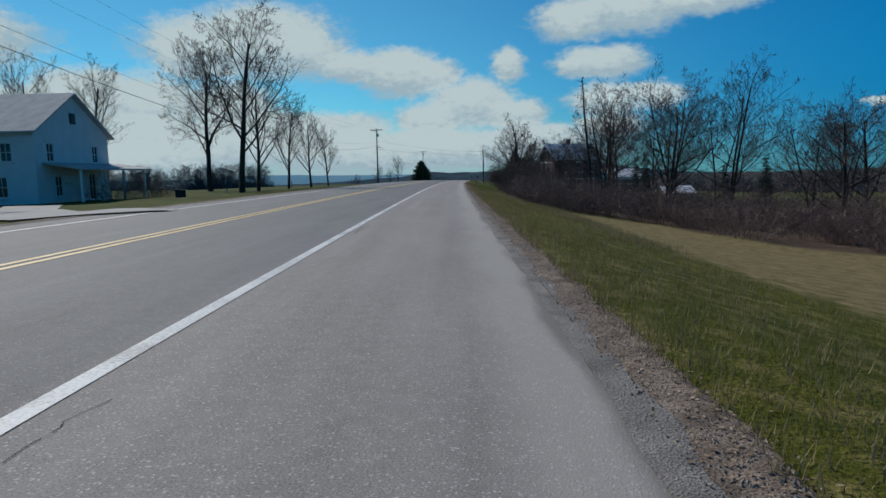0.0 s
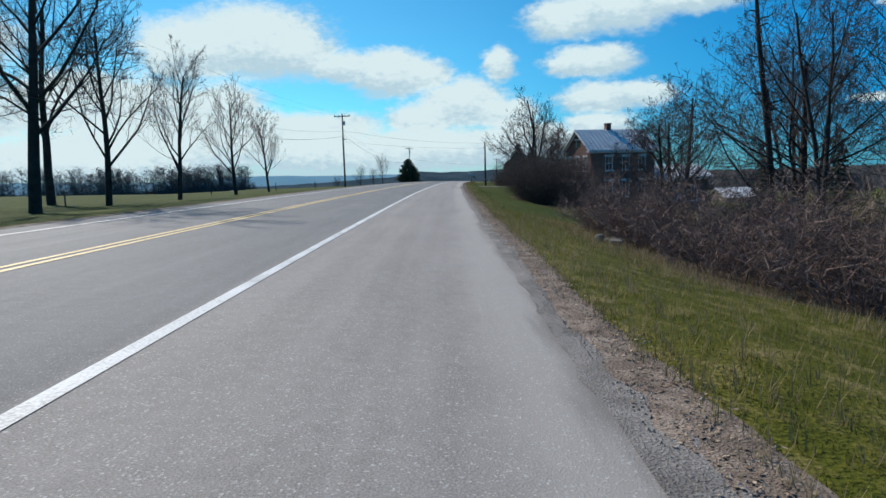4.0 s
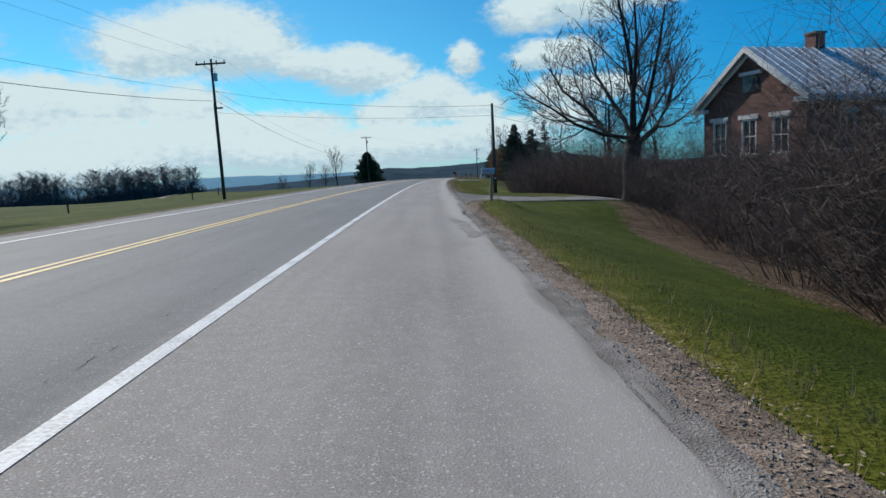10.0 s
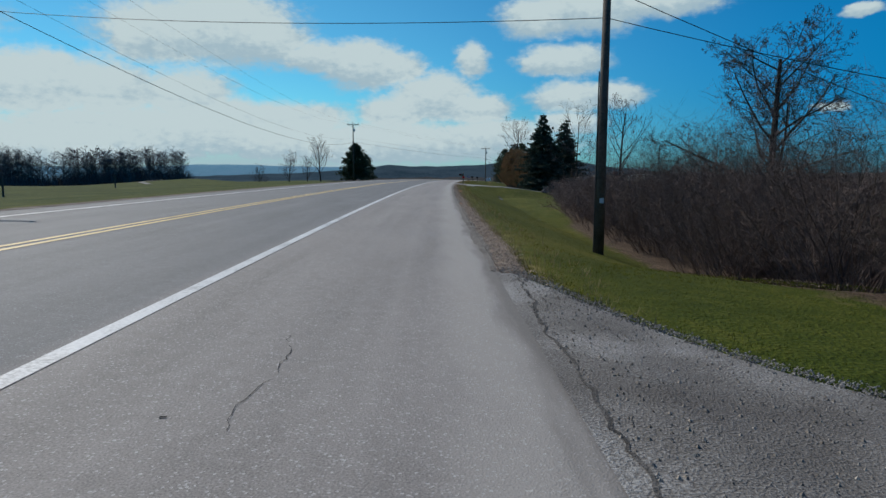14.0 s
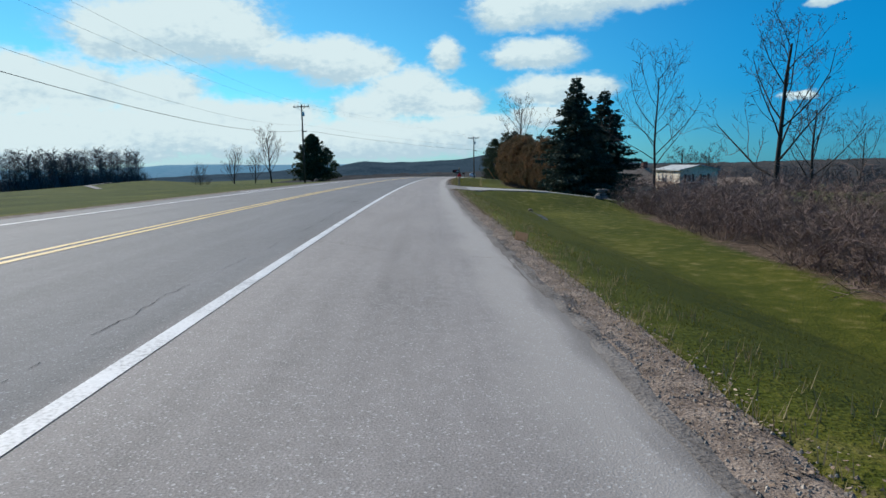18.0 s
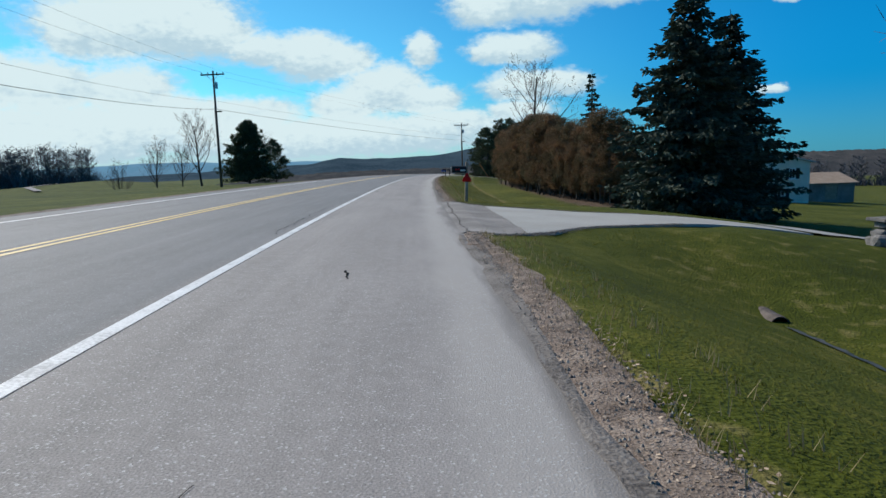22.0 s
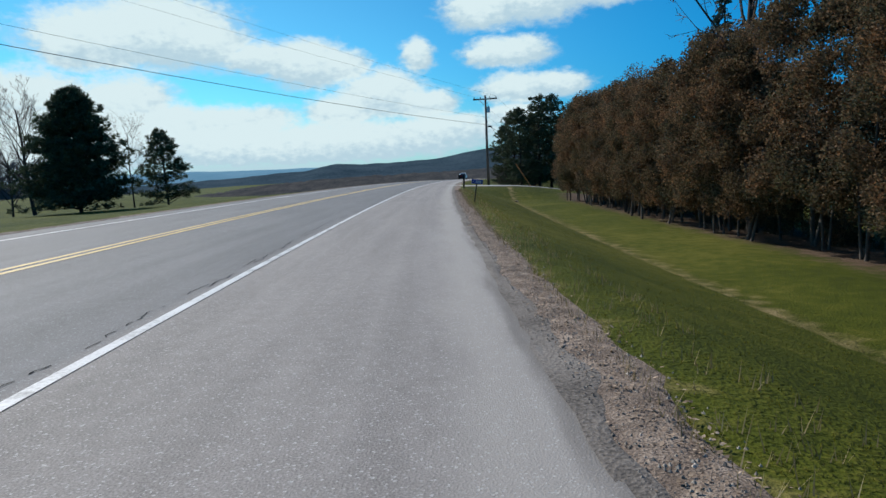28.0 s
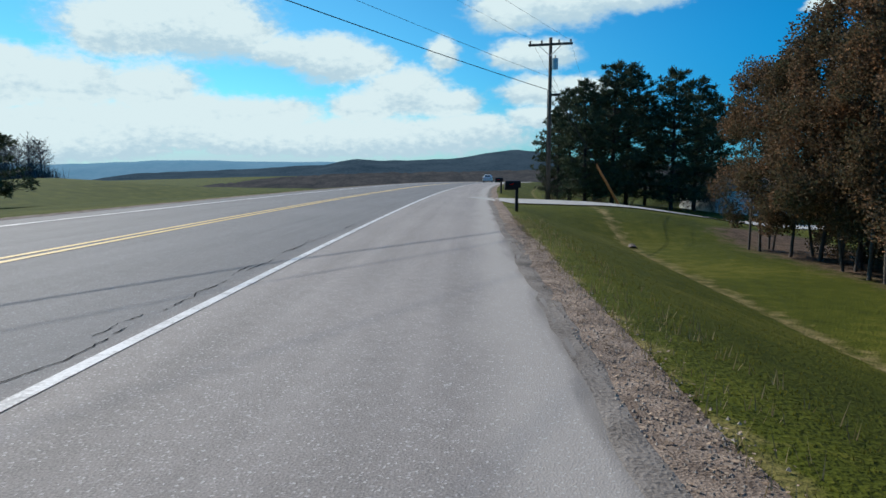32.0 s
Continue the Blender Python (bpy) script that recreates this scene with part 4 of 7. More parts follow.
def mouth(name, edges, material, label, category="driveway"):
    """The fan-shaped mouth of a drive, with ragged edges."""
    vs, fs = [], []
    u0, u1 = edges[0][0], edges[-1][0]
    n, c = int((u1 - u0) / 0.2) + 1, 40
    steps = [0.0, 0.006] + [k / (c - 2) for k in range(1, c - 2)] + [0.994, 1.0]
    for i in range(n + 1):
        u = u0 + (u1 - u0) * i / n
        a, b = between(edges, min(max(u, u0 + 1e-6), u1 - 1e-6))
        a += 0.16 * noise.noise((u * 1.7, a, 0))
        b += 0.16 * noise.noise((u * 1.7, b, 3))
        for k in range(c + 1):
            q = a + (b - a) * steps[k]
            x = xw(q) + u
            vs.append((x, q, gz(x, q) + 0.012 + 0.003 * noise.noise((x * 2.5, q * 2.5, 0)) - 0.07 * (k in (0, c))))
    for i in range(n):
        for k in range(c):
            p = i * (c + 1) + k
            fs.append((p, p + c + 1, p + c + 2, p + 1))
    return tagged(obj(name, vs, fs, material), label, category, kind="structure")


M_PANEL = mat("pale smooth concrete", ((0.28, 0.27, 0.245), (0.37, 0.358, 0.33)), 0.7, 0.85, 0.15, fine=60)
M_CRUSHED = mat("grey crushed stone", ((0.15, 0.14, 0.13), (0.24, 0.23, 0.215), (0.36, 0.345, 0.325)), 1.4, 0.95, 0.7, fine=45)
mouth("driveway_apron", MOUTH_A, M_CRUMBLE, "broken grey gravelly drive apron")


def on_apron(r, q):
    u = 3.1 + 5.5 * r.random() ** 1.3
    e = between(MOUTH_A, u)
    return u if e and e[0] < q < e[1] else None


def lay_stones(name, count, s0, s1, u_of, label, seed):
    r = random.Random(seed)
    vs, fs = [], []
    for i in range(count):
        q = r.uniform(s0, s1)
        u = u_of(r, q)
        if u is not None:
            x = xw(q) + u
            pebble(r, vs, fs, Vector((x, q, gz(x, q))))
    return tagged(obj(name, vs, fs, M_STONE), label, "gravel", kind="stuff")


lay_stones("drive_gravel", 4500, 97.5, 110, on_apron, "loose crushed stones on the drive apron", 41)
drape("driveway_brick_house", [(xw(104.4) + 9.8, 104.4, 1.7), (11.5, 106.9, 1.7), (14, 110.5, 1.7), (22, 114, 1.7)], 0.03, M_CRUSHED, "grey crushed-stone drive to the brick house")
mouth("driveway_apron", MOUTH_B, M_APRON, "grey asphalt drive apron")
mouth("driveway_panel", PANEL_B, M_PANEL, "pale concrete drive widening to the road")
drape("driveway_white_house", [(xw(176) + 12.9, 176.1, 1.2), (20, 178.2, 1.3), (30, 181.5, 1.4), (42, 187.5, 1.5), (52, 195, 1.5)], 0.04, M_PANEL, "pale concrete drive across the lawn")
drape("driveway_pines", [(xw(257.5) + 2.8, 257.6, 2.8), (17, 258.4, 2.3), (22, 260.2, 2.0), (28, 263.4, 2.0), (40, 268, 2.0)], 0.05, M_DRIVE, "pale gravel drive past the pines")
drape("driveway_farmhouse", [(-9.6, 18.5, 2.2), (-14, 22, 1.6), (-20, 30, 1.5), (-26, 40, 1.5)], 0.05, M_DRIVE, "pale gravel drive to the farmhouse")
drape("farm_track", [(-150, 470, 1.6), (-170, 500, 1.6), (-168, 525, 1.6), (-185, 560, 1.6)], 0.15, M_CRUSHED, "pale farm track winding up to the woods")
crack([(-7.35, 162.6), (-7.25, 164.6), (-7.1, 167.4)], 0.16, 35, M_WHITE, name="road_marking", label="worn white painted mark on the far shoulder", category="road marking", shrink=1.0)
crack([(7.15, 159.6), (7.4, 161), (7.62, 162.8), (7.68, 164.6)], 0.2, 36, M_MUD, name="ditch_water", label="thin pool of dark standing water in the ditch", category="water", shrink=1.0)
crack([(7.68, 164.6), (7.6, 166), (7.62, 167.5)], 0.08, 37, M_MUD, name="ditch_water", label="trickle of dark water below the culvert", category="water", shrink=1.0)


# ---- trees ----
def tube(vs, fs, pts, radii, sides):
    """A tapered tube along pts."""
    base = len(vs)
    for i, p in enumerate(pts):
        d = (pts[min(i + 1, len(pts) - 1)] - pts[max(i - 1, 0)]).normalized()
        a = d.orthogonal().normalized()
        b = d.cross(a)
        for k in range(sides):
            g = 2 * math.pi * k / sides
            vs.append(p + (a * math.cos(g) + b * math.sin(g)) * radii[i])
    for i in range(len(pts) - 1):
        for k in range(sides):
            k2 = (k + 1) % sides
            fs.append((base + i * sides + k, base + i * sides + k2, base + (i + 1) * sides + k2, base + (i + 1) * sides + k))


def sliver(rng, vs, fs, a, b, w):
    """A twig too thin to be round: one narrow blade of wood."""
    d = b - a
    n = d.orthogonal().normalized()
    n.rotate(Matrix.Rotation(rng.uniform(0, 6.283), 3, d.normalized()))
    i = len(vs)
    vs.extend((a - n * w, a + n * w, b + n * w * 0.35, b - n * w * 0.35))
    fs.append((i, i + 1, i + 2, i + 3))


def grow(rng, start, way, length, radius, level, top, wood, twigs, up=0.25, kids=(9, 6, 5), spread=(38, 62), bare=0.25, wild=0.22, gnarl=0.0):
    """One limb and, from it, the next finer ones."""
    n = 6 if level == 0 else (4 if level < top - 1 else (3 if level < top else 1))
    pts, p, d = [start.copy()], start.copy(), way.normalized()
    for i in range(n):
        d = (d + Vector((rng.uniform(-1, 1), rng.uniform(-1, 1), rng.uniform(-1, 1))) * (wild * (0.35 if level == 0 else 1) + gnarl) + Vector((0, 0, up * (0.3 if level == 0 else 1) * 0.4))).normalized()
        p = p + d * (length / n)
        pts.append(p.copy())
    end = 0.3 if level < top else 0.35
    radii = [radius * (1 - (1 - end) * i / n) for i in range(n + 1)]
    vs, fs = (wood if level < 2 else twigs)
    if level >= max(top - 1, 3):
        for a, b in zip(pts, pts[1:]):
            sliver(rng, vs, fs, a, b, radius * (1.15 if level >= top else 0.95))
    else:
        tube(vs, fs, pts, radii, 7 if level == 0 else (5 if level == 1 else 3))
    if level >= top:
        return
    count = kids[min(level, len(kids) - 1)]
    for j in range(count):
        f = (bare if level == 0 else 0.2) + (1 - (bare if level == 0 else 0.2)) * ((j + rng.uniform(0.2, 0.9)) / count)
        i = min(int(f * n), n - 1)
        at = pts[i].lerp(pts[i + 1], f * n - i)
        axis = (pts[i + 1] - pts[i]).normalized()
        side = axis.orthogonal().normalized()
        side.rotate(Matrix.Rotation(rng.uniform(0, 6.283) if level else j * 2.4 + rng.uniform(-0.5, 0.5), 3, axis))
        ang = radians(rng.uniform(*spread))
        out = axis * math.cos(ang) + side * math.sin(ang)
        size = length * (0.62 if level == 0 else 0.55) * (1.12 - 0.62 * f) * rng.uniform(0.75, 1.15)
        rr = radius * (1 - (1 - end) * f) * (0.5 if level == 0 else 0.55) * rng.uniform(0.8, 1.05)
        grow(rng, at, out, size, max(rr, 0.009), level + 1, top, wood, twigs, up, kids, spread, bare, wild, gnarl)


def bare_tree(seed, height, girth, label, top=4, kids=(12, 8, 6, 6), forks=1, **how):
    rng = random.Random(seed)
    wood, twigs = ([], []), ([], [])
    ob = empty("bare_tree", 0, 0, 0)
    for k in range(forks):
        lean = Vector((rng.uniform(-0.16, 0.16), rng.uniform(-0.16, 0.16), 1)) if forks > 1 else Vector((rng.uniform(-0.03, 0.03), rng.uniform(-0.03, 0.03), 1))
        grow(rng, Vector((0, 0, -0.15)), lean, height * 0.93 * (1 if k == 0 else rng.uniform(0.8, 0.95)), girth * (1 if forks == 1 else 0.75), 0, top, wood, twigs, kids=kids, **how)
    obj("trunk", *wood, M_BARK, ob, flat=False)
    obj("crown", *twigs, M_TWIG, ob)
    return tagged(ob, label, "tree")


SEEDS = []


def put(ob, x, y, turn=0.0, size=1.0, sink=0.05, first=False, label="", group=""):
    """Stand a thing, or a copy of it, on the ground."""
    m = pose(x, y, gz(x, y) - sink, 0, 0, turn)
    if ob in SEEDS:
        ob = copy_thing(ob, m)
    else:
        SEEDS.append(ob)
        ob.matrix_basis = m
    ob.scale = (size, size, size)
    if label or group:
        tagged(ob, label, group=group)
    return ob


OAK = bare_tree(11, 11.0, 0.23, "tall leafless roadside maple with spreading limbs", kids=(14, 9, 7, 7), spread=(32, 64), bare=0.26, up=0.26)
MAPLE = bare_tree(23, 11.0, 0.2, "slender leafless roadside maple", kids=(16, 7, 5, 6), spread=(28, 50), bare=0.2, up=0.42)
ASH = bare_tree(35, 11.0, 0.165, "leafless ash tree at the edge of a thicket", kids=(11, 7, 6, 5), spread=(32, 60), forks=2, bare=0.24, up=0.25)
YOUNG = bare_tree(47, 8.0, 0.09, "young leafless tree with few branches", top=3, kids=(14, 7, 5), spread=(40, 65), bare=0.3, up=0.35)
DOME = bare_tree(77, 8.6, 0.24, "broad round-crowned leafless tree rising over the brush", kids=(18, 9, 8, 8), spread=(42, 74), bare=0.14, up=0.24)
LONE = bare_tree(71, 9.0, 0.15, "leafless tree with open upswept limbs", kids=(12, 6, 4, 5), spread=(38, 62), bare=0.28, up=0.3)


def old_tree(seed, label):
    """A short thick bole that breaks into heavy crooked limbs."""
    rng = random.Random(seed)
    wood, twigs = ([], []), ([], [])
    ob = empty("bare_tree", 0, 0, 0)
    top = Vector((0.15, 0.0, 2.75))
    tube(*wood, [Vector((0, 0, -0.2)), Vector((0.05, 0, 0.5)), Vector((-0.02, 0, 1.6)), top, top + Vector((0.1, 0, 0.5))], [0.56, 0.42, 0.37, 0.39, 0.2], 12)
    for k, (g, rise, ln, rr) in enumerate(((170, 38, 6.4, 0.15), (20, 42, 6.6, 0.17), (95, 60, 6.2, 0.14), (250, 55, 6.0, 0.14), (140, 70, 6.8, 0.15), (330, 62, 5.6, 0.13), (200, 22, 5.2, 0.11), (50, 20, 4.6, 0.1))):
        a, e = radians(g + rng.uniform(-10, 10)), radians(rise)
        grow(rng, top + Vector((0, 0, -0.25 + 0.08 * k)), Vector((math.cos(a) * math.cos(e), math.sin(a) * math.cos(e), math.sin(e))), ln * 1.08, rr, 1, 4, wood, twigs, up=0.32, kids=(9, 10, 9, 8), spread=(28, 62), wild=0.26, gnarl=0.05)
    obj("trunk", *wood, M_BARK, ob, flat=False)
    obj("crown", *twigs, M_TWIG, ob)
    return tagged(ob, label, "tree")


SPREADING = old_tree(59, "broad old leafless tree with heavy crooked limbs")
ROUND = bare_tree(61, 8.6, 0.2, "round-crowned leafless tree behind the brush", kids=(15, 9, 7, 6), spread=(38, 68), bare=0.16, up=0.22)

def dead_trunk(x, y, top):
    """A dead, leaning trunk with stubs of broken limbs."""
    rng = random.Random(6)
    z = gz(x, y)
    ob = empty("dead_tree", x, y, z)
    vs, fs = [], []
    end = Vector((-0.75, 0.6, top - z))
    pts = [Vector((0, 0, -0.1)), end * 0.35 + Vector((0.06, 0, 0)), end * 0.7 + Vector((-0.05, 0, 0)), end]
    tube(vs, fs, pts, [0.14, 0.11, 0.08, 0.03], 8)
    obj("trunk", vs, fs, M_BARK, ob, flat=False)
    for k in range(54):
        f = rng.uniform(0.2, 0.99)
        g, ln = rng.uniform(0, 6.283), rng.uniform(0.25, 0.9) * (1.2 - 0.6 * f)
        vs, fs = [], []
        a = end * f
        tube(vs, fs, [a, a + Vector((math.cos(g) * ln * 0.6, math.sin(g) * ln * 0.6, ln * 0.15)), a + Vector((math.cos(g) * ln, math.sin(g) * ln, -ln * rng.uniform(-0.4, 0.4)))], [0.035, 0.022, 0.008], 4)
        obj("broken_limb", vs, fs, M_BARK, ob)
    return tagged(ob, "tall dead leaning trunk with short broken limbs", "dead tree")


dead_trunk(11.2, 53.0, 8.6)
ROW = "row of roadside trees"
put(OAK, -20.9, 63.3, 40, 1.42, group=ROW)
put(OAK, -30.5, 80.0, 130, 1.5, group=ROW)
put(MAPLE, -22.3, 73.0, 0, 1.12, group=ROW)
put(MAPLE, -20.9, 80.8, 80, 0.95, group=ROW)
put(MAPLE, -21.4, 95.6, 170, 0.92, group=ROW)
put(MAPLE, -20.8, 105.4, 250, 0.77, group=ROW)
put(OAK, -29, 35, 200, 1.15, label="leafless tree beside the white farmhouse")
put(MAPLE, -37, 66, 100, 1.1, label="leafless tree behind the white farmhouse")
put(MAPLE, -41, 62, 10, 1.1, label="leafless tree behind the white farmhouse")
for x, y, a, k in ((-43.8, 283, 0, 0.72), (-32.8, 270, 90, 0.78), (-23.2, 261.5, 200, 0.95), (-27.5, 266, 20, 0.6)):
    put(MAPLE, x, y, a, k, label="small leafless tree on the field's edge")
put(YOUNG, -12.6, 255.5, 40, 0.82, label="slim leafless tree between two pines")
WOOD = "trees by the thicket"
for x, y, a, k in ((11.6, 51, 0, 0.82), (18.1, 54, 120, 0.98), (21.0, 50, 220, 0.98), (14.5, 58, 60, 0.85), (24, 60, 300, 0.9), (33, 55, 140, 0.9), (20, 66, 200, 0.85), (25, 46, 90, 0.7), (14.6, 45.2, 250, 0.75)):
    put(ASH, x, y, a, k, group=WOOD)
for x, y, a, k in ((16, 49, 0, 0.95), (12.8, 54.5, 70, 0.9), (29.5, 47, 140, 0.98), (35, 44, 30, 0.9), (9.8, 60, 140, 0.62), (11.5, 64, 240, 0.7), (23, 39, 100, 0.85), (30, 37, 10, 0.85)):
    put(ROUND, x, y, a, k, group=WOOD)
put(ROUND, 20.3, 86, 30, 1.25, label="tall leafless tree beside the brick house")
put(SPREADING, 10.0, 104.2, 0, 1.0)
put(DOME, 17.4, 131.3, 100, 1.05)
put(ROUND, 23, 140, 220, 0.6)
put(ASH, 14.6, 112.5, 30, 0.62, label="small leafless tree by the gravel drive")
for x, y, a, k in ((18.5, 172, 0, 1.15), (28, 160, 20, 0.9), (31, 170, 120, 0.8)):
    put(YOUNG, x, y, a, k)
put(LONE, 19.5, 160, 90, 1.04)
put(LONE, 25.5, 166, 10, 0.8)
put(LONE, 20.0, 222.6, 50, 1.38, label="leafless tree rising behind the hedge")
put(ROUND, 56, 250, 0, 1.0, label="leafless tree behind the white house")
put(ROUND, 60, 246, 90, 0.95, label="leafless tree behind the white house")


def far_woods(name, spots, seed, label):
    """A distant leafless wood: many small trees in one mesh."""
    r = random.Random(seed)
    vs, fs = [], []
    for x, y, h in spots:
        z = gz(x, y)
        o = Vector((x, y, z - 0.3))
        tube(vs, fs, [o, o + Vector((r.uniform(-0.5, 0.5), 0, h * 0.5)), o + Vector((r.uniform(-0.8, 0.8), 0, h))], [0.28, 0.2, 0.05], 4)
        for k in range(44):
            f = r.uniform(0.08, 0.98)
            g = r.uniform(0, 6.28)
            ln = h * 0.3 * (1.05 - 0.6 * f) * r.uniform(0.6, 1.2)
            p = o + Vector((0, 0, h * f))
            q = p + Vector((math.cos(g) * ln, math.sin(g) * ln, ln * r.uniform(0.3, 1.1)))
            sliver(r, vs, fs, p, q, 0.12)
            for _ in range(6):
                t = p.lerp(q, r.uniform(0.3, 1))
                e = t + Vector((r.uniform(-1, 1), r.uniform(-1, 1), r.uniform(-0.2, 1.0))) * ln * 0.42
                sliver(r, vs, fs, t, e, 0.085)
        for k in range(70):
            p = o + Vector((r.gauss(0, h * 0.2), r.gauss(0, h * 0.2), r.uniform(0, h * 0.12)))
            sliver(r, vs, fs, p, p + Vector((r.uniform(-1, 1), r.uniform(-1, 1), r.uniform(0.8, 2.4))) * h * 0.13, 0.16)
    return tagged(obj(name, vs, fs, M_FARTWIG), label, "wood", kind="stuff")


# bark grey lightened and blued: distance haze is mixed into the colour
M_FARTWIG = mat("haze-grey distant branches", ((0.075, 0.076, 0.084), (0.145, 0.142, 0.15)), 0.05, 0.95, 0.0, island=0.25)
r = random.Random(77)
spots = [(-330 + 150 * f + r.uniform(-14, 14), 420 + 165 * f + r.uniform(-12, 12), r.uniform(17, 25)) for f in [r.random() for _ in range(210)]]
spots += [(-520 + 200 * f + r.uniform(-14, 14), 330 + 90 * f + r.uniform(-12, 12), r.uniform(16, 22)) for f in [r.random() for _ in range(80)]]
far_woods("woods", spots, 1, "grey leafless woods across the field")
spots = [(75 + 110 * f + r.uniform(-8, 8), 60 + 190 * f + r.uniform(-10, 10), r.uniform(7, 11)) for f in [r.random() for _ in range(90)]]
spots += [(215 - 60 * f + r.uniform(-14, 14), 270 + 300 * f + r.uniform(-10, 10), r.uniform(8, 12)) for f in [r.random() for _ in range(110)]]
spots += [(60 + 20 * r.random(), 20 + 60 * r.random(), r.uniform(7, 10)) for _ in range(36)]
far_woods("woods", spots, 2, "leafless woods beyond the houses")
far_woods("woods", [(-70 - 45 * f + r.uniform(-6, 6), 105 + 60 * f + r.uniform(-6, 6), r.uniform(6, 9)) for f in [r.random() for _ in range(50)]], 3, "low leafless woods behind the farmhouse")

def spruce(seed, height, reach, material, label, whorls=38, droop=0.35, power=0.85, dense=20):
    rng = random.Random(seed)
    wood, leaf = ([], []), ([], [])
    tube(*wood, [Vector((0, 0, -0.1)), Vector((0, 0, height * 0.5)), Vector((0, 0, height))], [height * 0.02, height * 0.012, 0.01], 7)
    lv, lf = leaf
    for w in range(whorls):
        f = w / whorls
        z = height * (0.07 + 0.92 * f)
        r = reach * (1 - f) ** power * rng.uniform(0.85, 1.08) + 0.12
        for b in range(8 if f < 0.75 else 6):
            g = rng.uniform(0, 6.283)
            rr = r * rng.uniform(0.55, 1.18)
            d = Vector((math.cos(g), math.sin(g), 0))
            p0 = Vector((0, 0, z))
            pts = [p0 + d * (rr * k / 3) + Vector((0, 0, -droop * rr * (k / 3) * (1.25 - 0.75 * k / 3))) for k in range(4)]
            tube(*wood, pts, [0.03, 0.022, 0.015, 0.006], 3)
            side = Vector((-d.y, d.x, 0))
            for q in range(max(6, int(rr * dense))):
                k = rng.uniform(0.15, 1.05)
                c = p0 + d * (rr * k) + Vector((0, 0, -droop * rr * k * (1.25 - 0.75 * k))) + side * rng.uniform(-0.4, 0.4) * rr * (1.15 - k) + Vector((0, 0, rng.uniform(-0.16, 0.05)))
                way = (d * rng.uniform(0.3, 1) + side * rng.uniform(-0.9, 0.9) + Vector((0, 0, rng.uniform(-0.6, 0.15)))).normalized()
                ln, wd = rng.uniform(0.2, 0.42), rng.uniform(0.045, 0.09)
                for tw in (0, 1):
                    n = way.orthogonal().normalized()
                    n.rotate(Matrix.Rotation(rng.uniform(0, 3.14), 3, way))
                    i = len(lv)
                    lv += [c, c + way * ln * 0.55 + n * wd, c + way * ln, c + way * ln * 0.55 - n * wd]
                    lf.append((i, i + 1, i + 2, i + 3))
    ob = empty("spruce_tree", 0, 0, 0)
    obj("trunk", *wood, M_BARK, ob, flat=False)
    obj("crown", lv, lf, material, ob)
    return tagged(ob, label, "tree")


SPRUCE = spruce(3, 10.8, 3.9, M_SPRUCE, "tall dark blue-green spruce beside the drive", whorls=48, dense=28)
put(SPRUCE, 17.4, 186.6, 0, 1.0)
put(SPRUCE, 20.9, 189.4, 130, 0.95)
THIN = spruce(4, 11.0, 1.7, M_SPRUCE, "thin sparse spruce rising behind the hedge", whorls=24)
put(THIN, 36.2, 252.4, 60, 1.6)
for x, y, k in ((17.5, 60, 0.5), (23, 56, 0.42), (27.5, 58, 0.5), (20, 72, 0.5)):
    put(THIN, x, y, 40, k, label="small dark spruce among leafless trees")


def cedar(seed, height, width, material, label, bits=30000, foot=0.15, leafsize=0.058, stems=4):
    rng = random.Random(seed)
    wood, (lv, lf) = ([], []), ([], [])
    for k in range(stems):
        e = Vector((rng.uniform(-0.5, 0.5) * width, rng.uniform(-0.5, 0.5) * width, height * rng.uniform(0.45, 0.6)))
        o = Vector((e.x * 0.7 + rng.uniform(-0.3, 0.3), e.y * 0.7 + rng.uniform(-0.3, 0.3), -0.1))
        w = rng.uniform(0.035, 0.065)
        tube(*wood, [o, o.lerp(e, 0.45) + Vector((rng.uniform(-0.15, 0.15), 0, 0)), e], [w, w * 0.7, 0.02], 5)
    puffs = []
    for _ in range(95):
        f, g = rng.random() ** 0.9, rng.uniform(0, 6.283)
        edge = (1 - max(0.0, (f - 0.3) / 0.7) ** 2.4) ** 0.5 * (0.72 + 0.28 * min(1.0, f / 0.25))
        puffs.append((g, width * (0.2 + 0.8 * edge) * rng.uniform(0.62, 0.95), height * (foot + (0.94 - foot) * f), rng.uniform(0.28, 0.52)))
    for q in range(bits):
        g, r, z, size = puffs[rng.randrange(95)]
        d = Vector((rng.gauss(0, 1), rng.gauss(0, 1), rng.gauss(0, 1))).normalized() * size * rng.random() ** 0.4
        c = Vector((math.cos(g) * r, math.sin(g) * r, z)) + d
        if rng.random() < 0.12:
            c.x, c.y = c.x * 0.5, c.y * 0.5
        g = math.atan2(c.y, c.x)
        out = Vector((math.cos(g), math.sin(g), rng.uniform(-0.2, 0.9))).normalized()
        for _ in range(2):
            way = (out + Vector((rng.uniform(-1, 1), rng.uniform(-1, 1), rng.uniform(-0.5, 1))) * 0.8).normalized()
            n = way.orthogonal().normalized()
            n.rotate(Matrix.Rotation(rng.uniform(0, 6.28), 3, way))
            ln, wd = rng.uniform(0.8, 1.5) * leafsize, rng.uniform(0.25, 0.5) * leafsize
            i = len(lv)
            lv += [c, c + way * ln * 0.6 + n * wd, c + way * ln, c + way * ln * 0.5 - n * wd]
            lf.append((i, i + 1, i + 2, i + 3))
    ob = empty("cedar_tree", 0, 0, 0)
    obj("trunk", *wood, M_POLE, ob, flat=False)
    obj("crown", lv, lf, material, ob)
    return tagged(ob, label, "tree")


